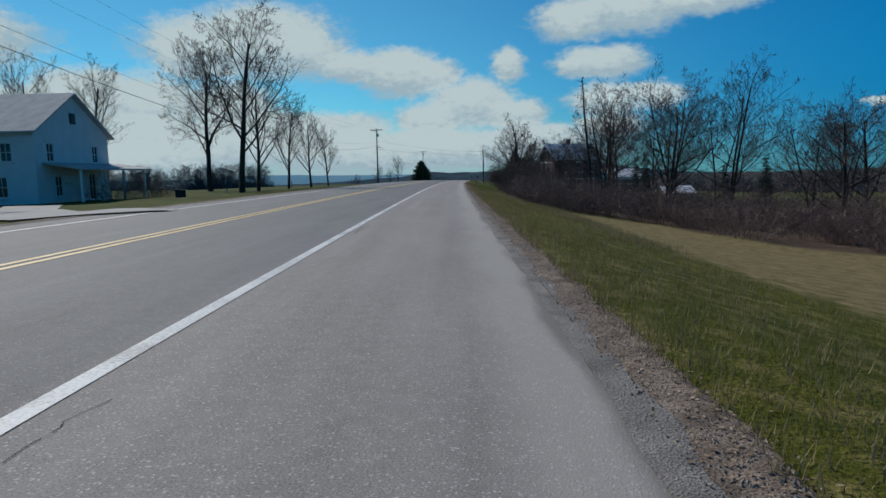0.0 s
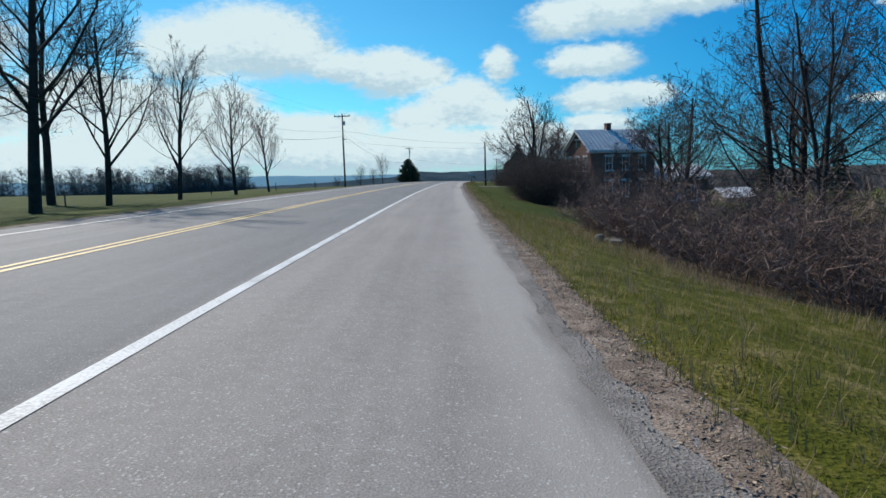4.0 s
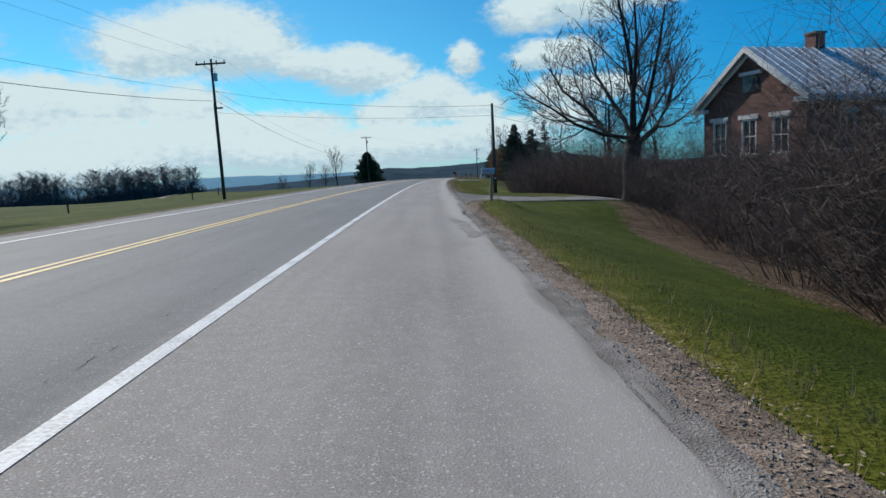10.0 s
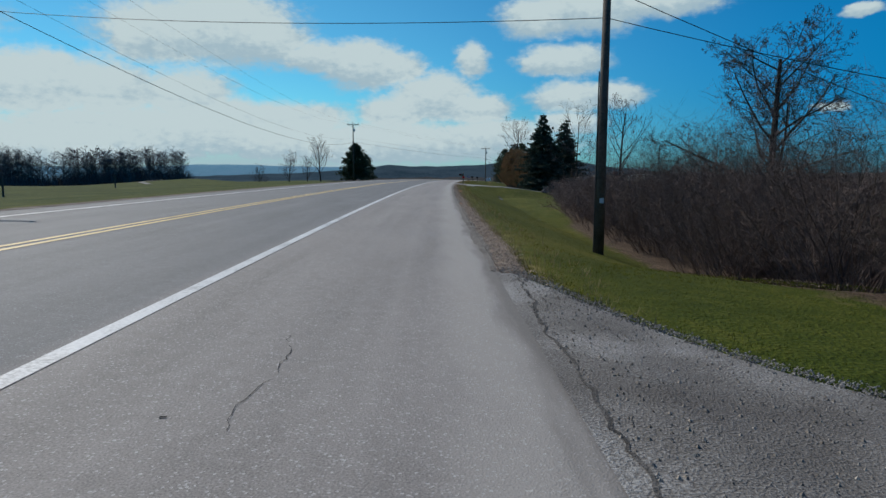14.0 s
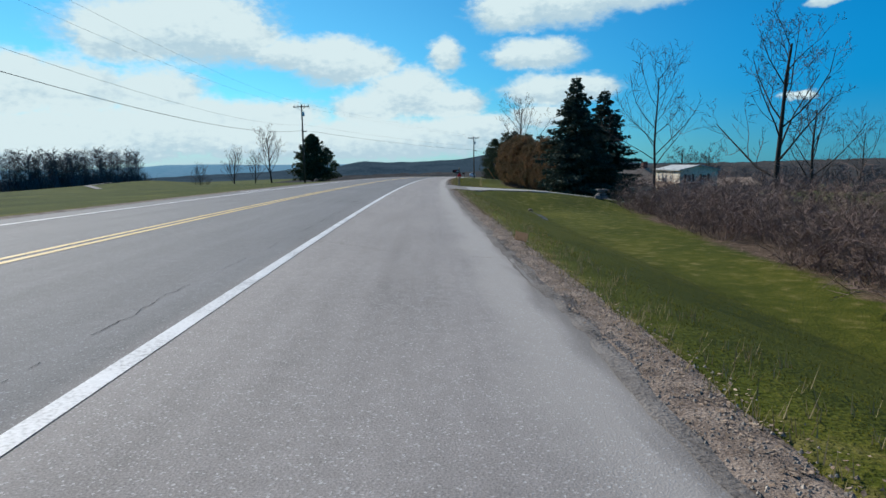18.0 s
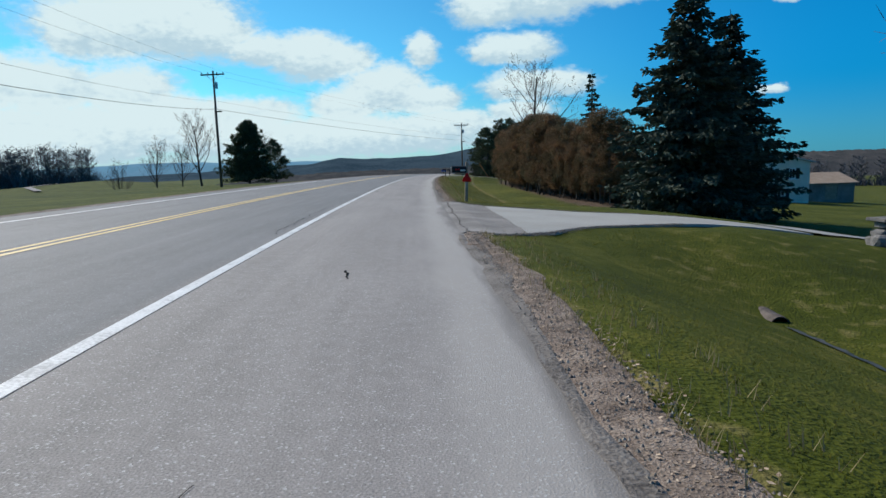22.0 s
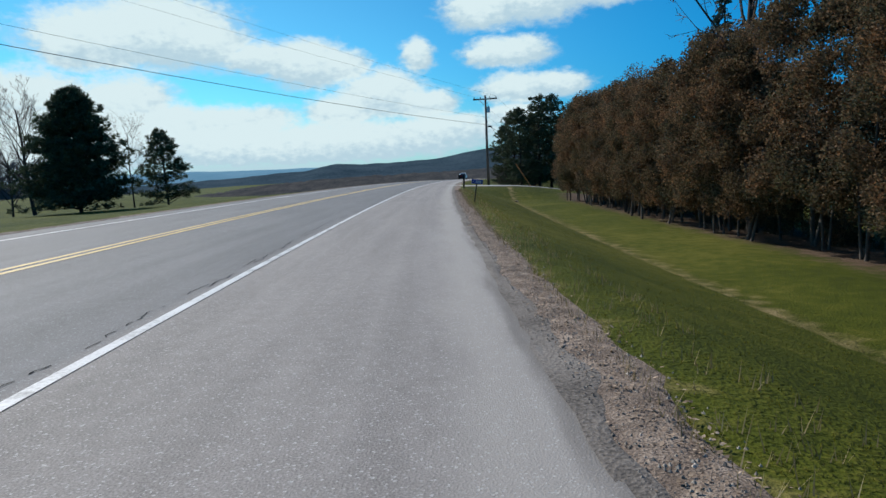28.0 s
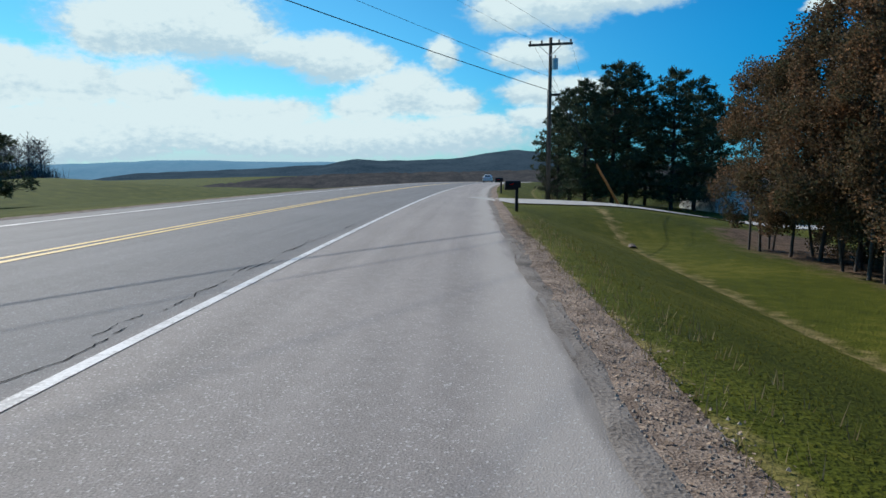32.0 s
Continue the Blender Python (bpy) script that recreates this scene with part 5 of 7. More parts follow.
CEDAR = [cedar(70 + k, 6.2, 1.75, M_CEDAR, "winter-browned cedar in a tall dense hedge") for k in range(3)]
rng = random.Random(5)
for i in range(24):
    q = 198 + i * 2.2 + rng.uniform(-0.35, 0.35)
    u = 13.9 - smooth(198, 222, q) * 1.5
    put(CEDAR[i % 3], xw(q) + u + rng.uniform(-0.3, 0.3), q, rng.uniform(0, 360), rng.uniform(0.84, 1.02) * (1 + 0.2 * smooth(205, 217, q)), group="cedar hedge")
for i in range(16):                               # a second row closes the hedge behind
    q = 199 + i * 3.2 + rng.uniform(-0.4, 0.4)
    put(CEDAR[(i + 1) % 3], xw(q) + 16.3 - smooth(198, 222, q) * 1.5, q, rng.uniform(0, 360), rng.uniform(0.7, 0.85) * (1 + 0.2 * smooth(208, 246, q)), sink=0.9, group="cedar hedge")
for i, (x, y) in enumerate(((19.5, 200.5), (22.5, 208), (24.5, 219), (26, 231), (27.5, 244))):
    put(CEDAR[i % 3], x, y, i * 70, rng.uniform(0.85, 0.98), group="cedar hedge")


def pine(seed, height, reach, label, low=0.13, limbs=58, cone=False):
    """A pine: a long bare bole, layered limbs and tufts of needles at their ends."""
    rng = random.Random(seed)
    wood, (lv, lf) = ([], []), ([], [])
    sway = Vector((rng.uniform(-0.3, 0.3), rng.uniform(-0.3, 0.3), 0))
    tube(*wood, [Vector((0, 0, -0.1)), sway * 0.5 + Vector((0, 0, height * 0.5)), sway + Vector((0, 0, height))], [height * 0.017, height * 0.012, 0.02], 7)
    for w in range(limbs):
        f = (w + rng.random()) / limbs
        z = height * (low + (0.99 - low) * f)
        rr = reach * ((1 - f) ** 0.7 if cone else (1 - f * f) ** 0.6) * rng.uniform(0.6 if cone else 0.45, 1.1) + 0.25
        if rng.random() < 0.12:
            continue
        g = w * 2.4 + rng.uniform(-0.5, 0.5)
        d = Vector((math.cos(g), math.sin(g), rng.uniform(-0.05, 0.45)))
        p0 = sway * f + Vector((0, 0, z))
        tube(*wood, [p0, p0 + d * rr * 0.5, p0 + d * rr], [0.045, 0.03, 0.01], 4)
        for q in range(6 + int(rr * 4)):
            k = rng.uniform(0.3, 1.05)
            side = Vector((-d.y, d.x, 0)) * rng.uniform(-0.42, 0.42) * rr * (1.15 - 0.5 * k)
            c = p0 + d * rr * k + side + Vector((0, 0, rng.uniform(-0.1, 0.25)))
            for _ in range(19):
                way = Vector((rng.uniform(-1, 1) + d.x * 0.5, rng.uniform(-1, 1) + d.y * 0.5, rng.uniform(-0.4, 1.1))).normalized()
                n = way.orthogonal().normalized()
                n.rotate(Matrix.Rotation(rng.uniform(0, 6.28), 3, way))
                ln, wd = rng.uniform(0.2, 0.42), rng.uniform(0.016, 0.038)
                i = len(lv)
                lv += [c, c + way * ln * 0.6 + n * wd, c + way * ln, c + way * ln * 0.5 - n * wd]
                lf.append((i, i + 1, i + 2, i + 3))
    ob = empty("pine_tree", 0, 0, 0)
    obj("trunk", *wood, M_BARK, ob, flat=False)
    obj("crown", lv, lf, M_PINE, ob)
    return tagged(ob, label, "tree")


PINE = [pine(80 + k, 10.4, 2.9, "tall dark pine with a ragged crown", low=0.06, limbs=92) for k in range(2)]
BUSHY = pine(84, 8.3, 4.0, "dark bushy pine standing alone by the road", low=0.02, limbs=290, cone=True)
SMALL = pine(85, 6.8, 2.7, "dark pine with tiered tufted limbs by the road", low=0.03, limbs=74, cone=True)
put(SMALL, -11.9, 262.0, 60, 1.0)
put(BUSHY, -13.4, 247.8, 0, 1.0)
for i, (x, y, k) in enumerate(((25.2, 279, 0.95), (27.7, 279.6, 1.1), (30, 282.5, 1.15), (33, 280, 1.1), (26.5, 288, 1.0), (36.5, 283, 1.1), (30, 291, 1.0), (34, 288, 1.0), (24.3, 284, 0.8), (39.5, 286, 1.0))):
    put(PINE[i % 2], x, y, i * 77, k)


def shrub(seed, height, width, label, stems=25, kids=7, twigs=6, wild=0.4, fat=0.85, material=None):
    rng = random.Random(seed)
    vs, fs, sv, sf = [], [], [], []

    def any_way(z0, z1):
        return Vector((rng.uniform(-1, 1), rng.uniform(-1, 1), rng.uniform(z0, z1)))

    for k in range(stems):
        g, r = rng.uniform(0, 6.283), width * math.sqrt(rng.random())
        base = Vector((math.cos(g) * r * 0.7, math.sin(g) * r * 0.7, -0.05))
        out = r / width
        d = (Vector((math.cos(g) * out * 0.8, math.sin(g) * out * 0.8, 1)) + any_way(0, 0) * 0.3).normalized()
        ln = height * rng.uniform(0.5, 1.05) * (1.1 - 0.3 * out)
        pts = [base]
        for i in range(4):
            d = (d + any_way(-0.3, 0.15) * wild).normalized()
            pts.append(pts[-1] + d * ln / 4)
        tube(sv, sf, pts, [0.012, 0.010, 0.008, 0.005, 0.003], 3)
        for j in range(kids):
            f = rng.uniform(0.15, 0.98) * 4
            i = min(int(f), 3)
            at = pts[i].lerp(pts[i + 1], f - i)
            w = (d * 0.5 + any_way(-0.3, 0.8)).normalized()
            l2 = ln * rng.uniform(0.18, 0.42)
            mid = at + w * l2 * 0.5
            tip = mid + (w + any_way(-0.5, 0.5) * 0.5).normalized() * l2 * 0.5
            sliver(rng, vs, fs, at, mid, 0.010 * fat)
            sliver(rng, vs, fs, mid, tip, 0.008 * fat)
            for _ in range(twigs):
                a = at.lerp(tip, rng.uniform(0.2, 1.0))
                sliver(rng, vs, fs, a, a + any_way(-0.4, 0.9).normalized() * l2 * rng.uniform(0.3, 0.7), 0.0065 * fat)
    ob = empty("shrub", 0, 0, 0)
    tagged(obj("stem_clump", sv, sf, material or M_SHRUB, ob), kind="stuff")
    tagged(obj("twig_mass", vs, fs, material or M_SHRUB, ob), kind="stuff")
    return tagged(ob, label, "shrub")


M_BRUSH = mat("dark brush stems", ((0.074, 0.053, 0.046), (0.172, 0.123, 0.104)), 0.6, 0.9, 0.0, island=0.4)
SHRUB = [shrub(90 + k, 2.6, 1.3, "leafless brown shrub in a dense roadside thicket") for k in range(3)]
TALL = [shrub(95 + k, 4.4, 1.5, "tall dense leafless brush beside the brick house", stems=40, kids=10, twigs=9, wild=0.2, fat=0.32, material=M_BRUSH) for k in range(3)]
rng = random.Random(8)


def thicket(s0, s1, deep, count, lo, hi, group, start=0.5, kind=SHRUB, base=2.6):
    for i in range(count):
        q, k = s0 + (s1 - s0) * (i + rng.random()) / count, rng.random()
        u = thicket_edge(min(max(q, s0 + 0.01), s1 - 0.01)) + start + deep * k ** 1.3
        put(kind[rng.randrange(3)], xw(q) + u, q, rng.uniform(0, 360), (lo + (hi - lo) * (0.3 * rng.random() + 0.7 * k)) / base, group=group)


thicket(41, 52.8, 5, 34, 2.0, 2.9, "thicket by the road", start=0.9)
for i in range(120):
    q = 26 + 36 * ((i + rng.random()) / 120)
    put(SHRUB[i % 3], wood_edge(q) + 0.8 + 22 * rng.random() ** 1.3, q, rng.uniform(0, 360), rng.uniform(1.7, 3.5) / 2.6, group="brush under the trees")
thicket(77.6, 82.9, 1.5, 18, 3.9, 5.4, "thicket by the brick house", start=1.0, kind=TALL, base=4.4)
thicket(83.1, 99.8, 4.6, 26, 3.2, 4.7, "thicket by the brick house", start=1.2, kind=TALL, base=4.4)
for i in range(9):                                # low brush round the old tree
    put(TALL[i % 3], 8.7 + 0.22 * i + rng.uniform(-0.3, 0.3), 98.6 + 2.2 * rng.random(), rng.uniform(0, 360), rng.uniform(0.45, 0.7), group="thicket by the brick house")
for i in range(9):
    put(TALL[i % 3], 16.5 + 1.4 * i, 117.5 + 3.5 * rng.random(), rng.uniform(0, 360), rng.uniform(0.6, 0.9), group="thicket by the brick house")
thicket(110.5, 132.5, 6.0, 50, 3.2, 4.9, "thicket by the pole", start=1.0, kind=TALL, base=4.4)
for x, y, k in ((-25.6, 47.0, 0.95), (-25.3, 49.0, 0.9), (-25.6, 51.0, 0.95), (-25.2, 53.0, 0.85), (-25.0, 55.2, 0.95), (-25.6, 57.2, 0.9), (-27.0, 57.5, 0.9)):
    put(SHRUB[1], x, y, y * 40, k, label="dark leafless bush beside the farmhouse porch")
for i in range(12):
    put(TALL[i % 3], 23.5 + 15 * i / 11 + rng.uniform(-0.6, 0.6), 280 + 6 * rng.random(), rng.uniform(0, 360), rng.uniform(0.5, 0.75), label="brown brush under the pines")
thicket(133.5, 172.5, 6.5, 70, 2.2, 3.2, "thicket beyond the ditch")


# ---- houses ----
def wall(parent, x0, y0, x1, y1, z0, z1, openings, thick, material, name="wall"):
    """An upright wall from (x0, y0) to (x1, y1), with real openings: (distance along, sill, width, height)."""
    ln = math.hypot(x1 - x0, y1 - y0)
    d, n = Vector(((x1 - x0) / ln, (y1 - y0) / ln, 0)), Vector(((y1 - y0) / ln, -(x1 - x0) / ln, 0))
    xs = sorted({0.0, ln, *[o[0] for o in openings], *[o[0] + o[2] for o in openings]})
    zs = sorted({z0, z1, *[o[1] for o in openings], *[o[1] + o[3] for o in openings]})
    bm = bmesh.new()
    for a, b in zip(xs, xs[1:]):
        for p, q in zip(zs, zs[1:]):
            a, b = (max(a, thick), min(b, ln - thick)) if abs(d.y) > 0.5 else (a, b)
            m, k = (a + b) / 2, (p + q) / 2
            if any(o[0] < m < o[0] + o[2] and o[1] < k < o[1] + o[3] for o in openings):
                continue
            c = Vector((x0, y0, 0)) + d * m - n * thick / 2 + Vector((0, 0, k))
            box_m = Matrix.Translation(c) @ Matrix(((d.x, n.x, 0, 0), (d.y, n.y, 0, 0), (0, 0, 1, 0), (0, 0, 0, 1))) @ Matrix.Diagonal((b - a, thick, q - p, 1))
            bmesh.ops.create_cube(bm, size=1, matrix=box_m)
    bmesh.ops.remove_doubles(bm, verts=bm.verts[:], dist=0.0005)
    return part(name, bm, material, parent)


def window(parent, x0, y0, x1, y1, o, trim, shutters=None, lintel=True):
    """A sash window in an opening of that wall: frame with rails, panes behind it, sill and lintel."""
    ln = math.hypot(x1 - x0, y1 - y0)
    d, n = Vector(((x1 - x0) / ln, (y1 - y0) / ln, 0)), Vector(((y1 - y0) / ln, -(x1 - x0) / ln, 0))
    a, z, w, h = o
    turn = Matrix(((d.x, n.x, 0, 0), (d.y, n.y, 0, 0), (0, 0, 1, 0), (0, 0, 0, 1)))
    at = Vector((x0, y0, 0)) + d * (a + w / 2) + Vector((0, 0, z))

    def bars(list_of):
        bm = bmesh.new()
        for cx, cz, bx, bz, out, deep in list_of:
            bmesh.ops.create_cube(bm, size=1, matrix=Matrix.Translation(at) @ turn @ Matrix.Translation((cx, out, cz)) @ Matrix.Diagonal((bx, deep, bz, 1)))
        return bm

    fr = part("window", bars([(-w / 2 + 0.04, h / 2, 0.08, h, -0.06, 0.1), (w / 2 - 0.04, h / 2, 0.08, h, -0.06, 0.1), (0, 0.04, w - 0.16, 0.08, -0.06, 0.1), (0, h - 0.04, w - 0.16, 0.08, -0.06, 0.1), (0, h / 2, w - 0.16, 0.05, -0.06, 0.08), (0, h / 2, 0.03, h - 0.1, -0.065, 0.05)]), trim, parent)
    part("pane", bars([(0, h / 2, w - 0.1, h - 0.1, -0.12, 0.012)]), M_GLASS, fr)
    part("sill", bars([(0, -0.05, w + 0.2, 0.1, 0.04, 0.16)]), trim, fr)
    if lintel:
        part("lintel", bars([(0, h + 0.09, w + 0.26, 0.18, 0.02, 0.08)]), trim, fr)
    if shutters:
        for sg in (-1, 1):
            part("shutter", bars([(sg * (w / 2 + 0.2), h / 2, 0.36, h, 0.03, 0.05)]), shutters, fr)
    return fr


def slope(parent, pts, thick, material, name="roof"):
    """A roof slope as a slab over four points."""
    bm = bmesh.new()
    v = [bm.verts.new(p) for p in pts] + [bm.verts.new((p[0], p[1], p[2] + thick)) for p in pts]
    for q in ((3, 2, 1, 0), (4, 5, 6, 7), (0, 1, 5, 4), (1, 2, 6, 5), (2, 3, 7, 6), (3, 0, 4, 7)):
        bm.faces.new([v[i] for i in q])
    bmesh.ops.recalc_face_normals(bm, faces=bm.faces[:])
    return part(name, bm, material, parent)


def gable(parent, axis, at, c, half, z0, z1, thick, material):
    """The triangle of wall under a roof; axis x: it faces x, from c - half to c + half in y."""
    bm = bmesh.new()
    tri = [(c - half, z0), (c + half, z0), (c, z1)]
    f, b = [], []
    for p, z in tri:
        f.append(bm.verts.new((at, p, z) if axis == "x" else (p, at, z)))
        b.append(bm.verts.new((at + thick, p, z) if axis == "x" else (p, at + thick, z)))
    bm.faces.new(f), bm.faces.new(b[::-1])
    for i in range(3):
        j = (i + 1) % 3
        bm.faces.new((f[i], b[i], b[j], f[j]))
    bmesh.ops.recalc_face_normals(bm, faces=bm.faces[:])
    return part("gable", bm, material, parent)


def ribs(parent, pts, count, material):
    """Standing seams on a metal roof slope."""
    a, b, c, d = (Vector(p) for p in pts)
    bm = bmesh.new()
    for i in range(count + 1):
        k = i / count
        lo, hi = a.lerp(b, k), d.lerp(c, k)
        w = (b - a).normalized() * 0.02
        v = [bm.verts.new(q) for q in (lo - w, lo + w, hi + w, hi - w)]
        t = [bm.verts.new(q.co + Vector((0, 0, 0.05))) for q in v]
        bm.faces.new(t)
        for x in range(4):
            y = (x + 1) % 4
            bm.faces.new((v[x], v[y], t[y], t[x]))
    bmesh.ops.recalc_face_normals(bm, faces=bm.faces[:])
    return tagged(part("seams", bm, material, parent), kind="stuff")


def brick_wall():
    mt = bpy.data.materials.new("red brick courses")
    mt.use_nodes = True
    nt = mt.node_tree
    N, L = nt.nodes.new, nt.links.new
    b, tc, mp, br, nz = nt.nodes["Principled BSDF"], N("ShaderNodeTexCoord"), N("ShaderNodeMapping"), N("ShaderNodeTexBrick"), N("ShaderNodeTexNoise")
    sep, add, com = N("ShaderNodeSeparateXYZ"), N("ShaderNodeMath"), N("ShaderNodeCombineXYZ")
    L(tc.outputs["Object"], sep.inputs[0])
    L(sep.outputs[0], add.inputs[0]), L(sep.outputs[1], add.inputs[1])
    L(add.outputs[0], com.inputs[0]), L(sep.outputs[2], com.inputs[1])
    L(com.outputs[0], br.inputs["Vector"])
    br.inputs["Scale"].default_value, br.inputs["Brick Width"].default_value, br.inputs["Row Height"].default_value, br.inputs["Mortar Size"].default_value = 1, 0.21, 0.068, 0.006
    br.inputs["Color1"].default_value, br.inputs["Color2"].default_value, br.inputs["Mortar"].default_value = (0.17, 0.062, 0.042, 1), (0.105, 0.04, 0.03, 1), (0.22, 0.19, 0.165, 1)
    nz.inputs["Scale"].default_value = 0.9
    L(tc.outputs["Object"], nz.inputs["Vector"])
    mx = N("ShaderNodeMix")
    mx.data_type, mx.blend_type = "RGBA", "MULTIPLY"
    mx.inputs[0].default_value = 0.6
    L(br.outputs["Color"], mx.inputs[6]), L(nz.outputs["Color"], mx.inputs[7])
    L(br.outputs["Color"], b.inputs["Base Color"])
    b.inputs["Roughness"].default_value = 0.9
    bp = N("ShaderNodeBump")
    bp.inputs["Strength"].default_value, bp.inputs["Distance"].default_value = 0.5, 0.01
    L(br.outputs["Fac"], bp.inputs["Height"])
    bp.invert = True
    L(bp.outputs[0], b.inputs["Normal"])
    return mt


def clapboard(name, colour):
    mt = mat(name, (tuple(c * 0.85 for c in colour), colour), 1.2, 0.6, 0.0)
    nt = mt.node_tree
    N, L = nt.nodes.new, nt.links.new
    tc, sep, mu, fr, bp = N("ShaderNodeTexCoord"), N("ShaderNodeSeparateXYZ"), N("ShaderNodeMath"), N("ShaderNodeMath"), N("ShaderNodeBump")
    L(tc.outputs["Object"], sep.inputs[0])
    mu.operation, mu.inputs[1].default_value, fr.operation = "MULTIPLY", 8.0, "FRACT"
    L(sep.outputs[2], mu.inputs[0]), L(mu.outputs[0], fr.inputs[0])
    bp.inputs["Strength"].default_value, bp.inputs["Distance"].default_value, bp.invert = 0.9, 0.015, True
    L(fr.outputs[0], bp.inputs["Height"])
    L(bp.outputs[0], nt.nodes["Principled BSDF"].inputs["Normal"])
    return mt


M_COURSES = brick_wall()
M_CLAP = clapboard("white clapboard", (0.78, 0.78, 0.76))


def brick_house():
    ob = empty("brick_house", 15.3, 99.2, -2.9, 17.0)
    W, D, E, R = 7.8, 5.6, 6.1, 8.15
    south = [(1.7, 0.9, 0.95, 1.75), (3.75, 0.9, 0.95, 1.75), (5.75, 0.9, 0.95, 1.75), (1.7, 3.75, 0.95, 1.5), (3.75, 3.75, 0.95, 1.5), (5.75, 3.75, 0.95, 1.5)]
    west = [(0.55, 0.9, 0.85, 1.7), (2.25, 0.9, 0.85, 1.7), (3.8, 0.2, 1.0, 2.1), (0.55, 3.75, 0.85, 1.5), (2.25, 3.75, 0.85, 1.5), (3.9, 3.75, 0.85, 1.5)]
    wall(ob, 0, 0, W, 0, -0.8, E, south, 0.3, M_COURSES)
    wall(ob, 0, D, 0, 0, -0.8, E, west, 0.3, M_COURSES)
    wall(ob, W, 0, W, D, -0.8, E, [], 0.3, M_COURSES)
    wall(ob, W, D, 0, D, -0.8, E, [], 0.3, M_COURSES)
    for o in south:
        window(ob, 0, 0, W, 0, o, M_PAINT)
    for o in west[:2] + west[3:]:
        window(ob, 0, D, 0, 0, o, M_PAINT)
    # the front door, with its white classical surround
    c = D - 4.3
    door = box("door", (0.06, 0.12, c - 0.46, c + 0.46, 0.22, 2.28), M_LUMBER, ob, "weathered panelled front door")
    for yy in (c - 0.21, c + 0.21):
        for z0, z1 in ((0.45, 1.1), (1.25, 2.0)):
            box("panel", (0.045, 0.06, yy - 0.15, yy + 0.15, z0, z1), M_LUMBER, door)
    sur = box("door_surround", (-0.18, -0.003, c - 0.95, c + 0.95, 2.62, 3.02), M_PAINT, ob, "white painted door surround with pilasters")
    box("cornice", (-0.3, -0.003, c - 1.05, c + 1.05, 3.02, 3.16), M_PAINT, sur)
    box("transom", (-0.1, -0.003, c - 0.62, c + 0.62, 2.32, 2.62), M_PAINT, sur)
    for yy in (c - 0.8, c + 0.8):
        box("pilaster", (-0.16, -0.003, yy - 0.14, yy + 0.14, -0.1, 2.62), M_PAINT, sur, bevel=0.01)
    for yy in (c - 0.56, c + 0.56):
        box("jamb", (-0.1, -0.003, yy - 0.06, yy + 0.06, 0.1, 2.32), M_PAINT, sur)
    box("door_step", (-1.0, -0.01, c - 1.1, c + 1.1, -0.8, 0.12), M_APRON, ob)
    gable(ob, "x", 0.0, D / 2, D / 2, E, R - 0.05, 0.3, M_COURSES)
    gable(ob, "x", W - 0.3, D / 2, D / 2, E, R - 0.05, 0.3, M_COURSES)
    attic = box("attic_window", (-0.05, -0.002, D / 2 - 0.42, D / 2 + 0.42, E + 0.3, E + 1.0), M_GLASS, ob)
    box("hood", (-0.12, -0.002, D / 2 - 0.58, D / 2 + 0.58, E + 1.0, E + 1.14), M_PAINT, attic)
    box("frieze", (-0.06, W + 0.06, -0.08, -0.002, E - 0.5, E - 0.02), M_PAINT, ob, "grey-white painted frieze board")
    o, k = 0.38, (R - E) / (D / 2)
    for y0, y1 in ((-o, D / 2), (D + o, D / 2)):
        pts = [(-o, y0, E - k * o), (W + o, y0, E - k * o), (W + o, y1, R), (-o, y1, R)]
        slope(ob, pts, 0.1, M_ROOF)
        ribs(ob, [(p[0], p[1], p[2] + 0.1) for p in pts], 18, M_ROOF)
    for off, dz in ((0.0, 0.12), (0.22, 0.3)):
        for y0, y1 in ((-o, D / 2), (D + o, D / 2)):
            slope(ob, [(-o - 0.05 + off, y0, E - k * o - dz), (-o + 0.02 + off, y0, E - k * o - dz), (-o + 0.02 + off, y1, R - dz), (-o - 0.05 + off, y1, R - dz)], 0.18, M_PAINT, "bargeboard")
    for y0 in (-o, D - 0.32):
        box("eave_return", (-o, -0.02, y0, y0 + 0.7, E - 0.4, E - 0.22), M_PAINT, ob)
    box("eave_soffit", (-o, W + o, -o + 0.02, -0.09, E - 0.42, E - 0.3), M_PAINT, ob, "grey-white box eave")
    ch = box("chimney", (3.5, 4.05, D / 2 - 0.1, D / 2 + 0.45, R - 1.0, R + 0.72), M_COURSES, ob)
    box("cap", (3.44, 4.11, D / 2 - 0.16, D / 2 + 0.51, R + 0.72, R + 0.8), M_APRON, ch)
    # the lower wing behind
    G = 7.4
    w = [(0.8, 0.05, 0.9, 1.55), (3.0, 0.05, 0.9, 1.55), (5.2, 0.05, 0.9, 1.55)]
    wall(ob, W, 0.5, W + G, 0.5, -1.3, 2.75, w, 0.3, M_COURSES, "wing_wall")
    wall(ob, W + G, 0.5, W + G, 5.1, -1.3, 2.75, [], 0.3, M_COURSES, "wing_wall")
    for q in w:
        window(ob, W, 0.5, W + G, 0.5, q, M_PAINT)
    for y0 in (0.1, 5.5):
        pts = [(W, y0, 2.72), (W + G + 0.35, y0, 2.72), (W + G + 0.35, 2.8, 4.1), (W, 2.8, 4.1)]
        slope(ob, pts, 0.1, M_ROOF, "wing_roof")
        ribs(ob, [(p[0], p[1], p[2] + 0.1) for p in pts], 14, M_ROOF)
    gable(ob, "x", W + G - 0.3, 2.8, 2.3, 2.75, 4.02, 0.3, M_COURSES)
    box("wing_frieze", (W + 0.02, W + G + 0.06, 0.42, 0.498, 2.4, 2.71), M_PAINT, ob)
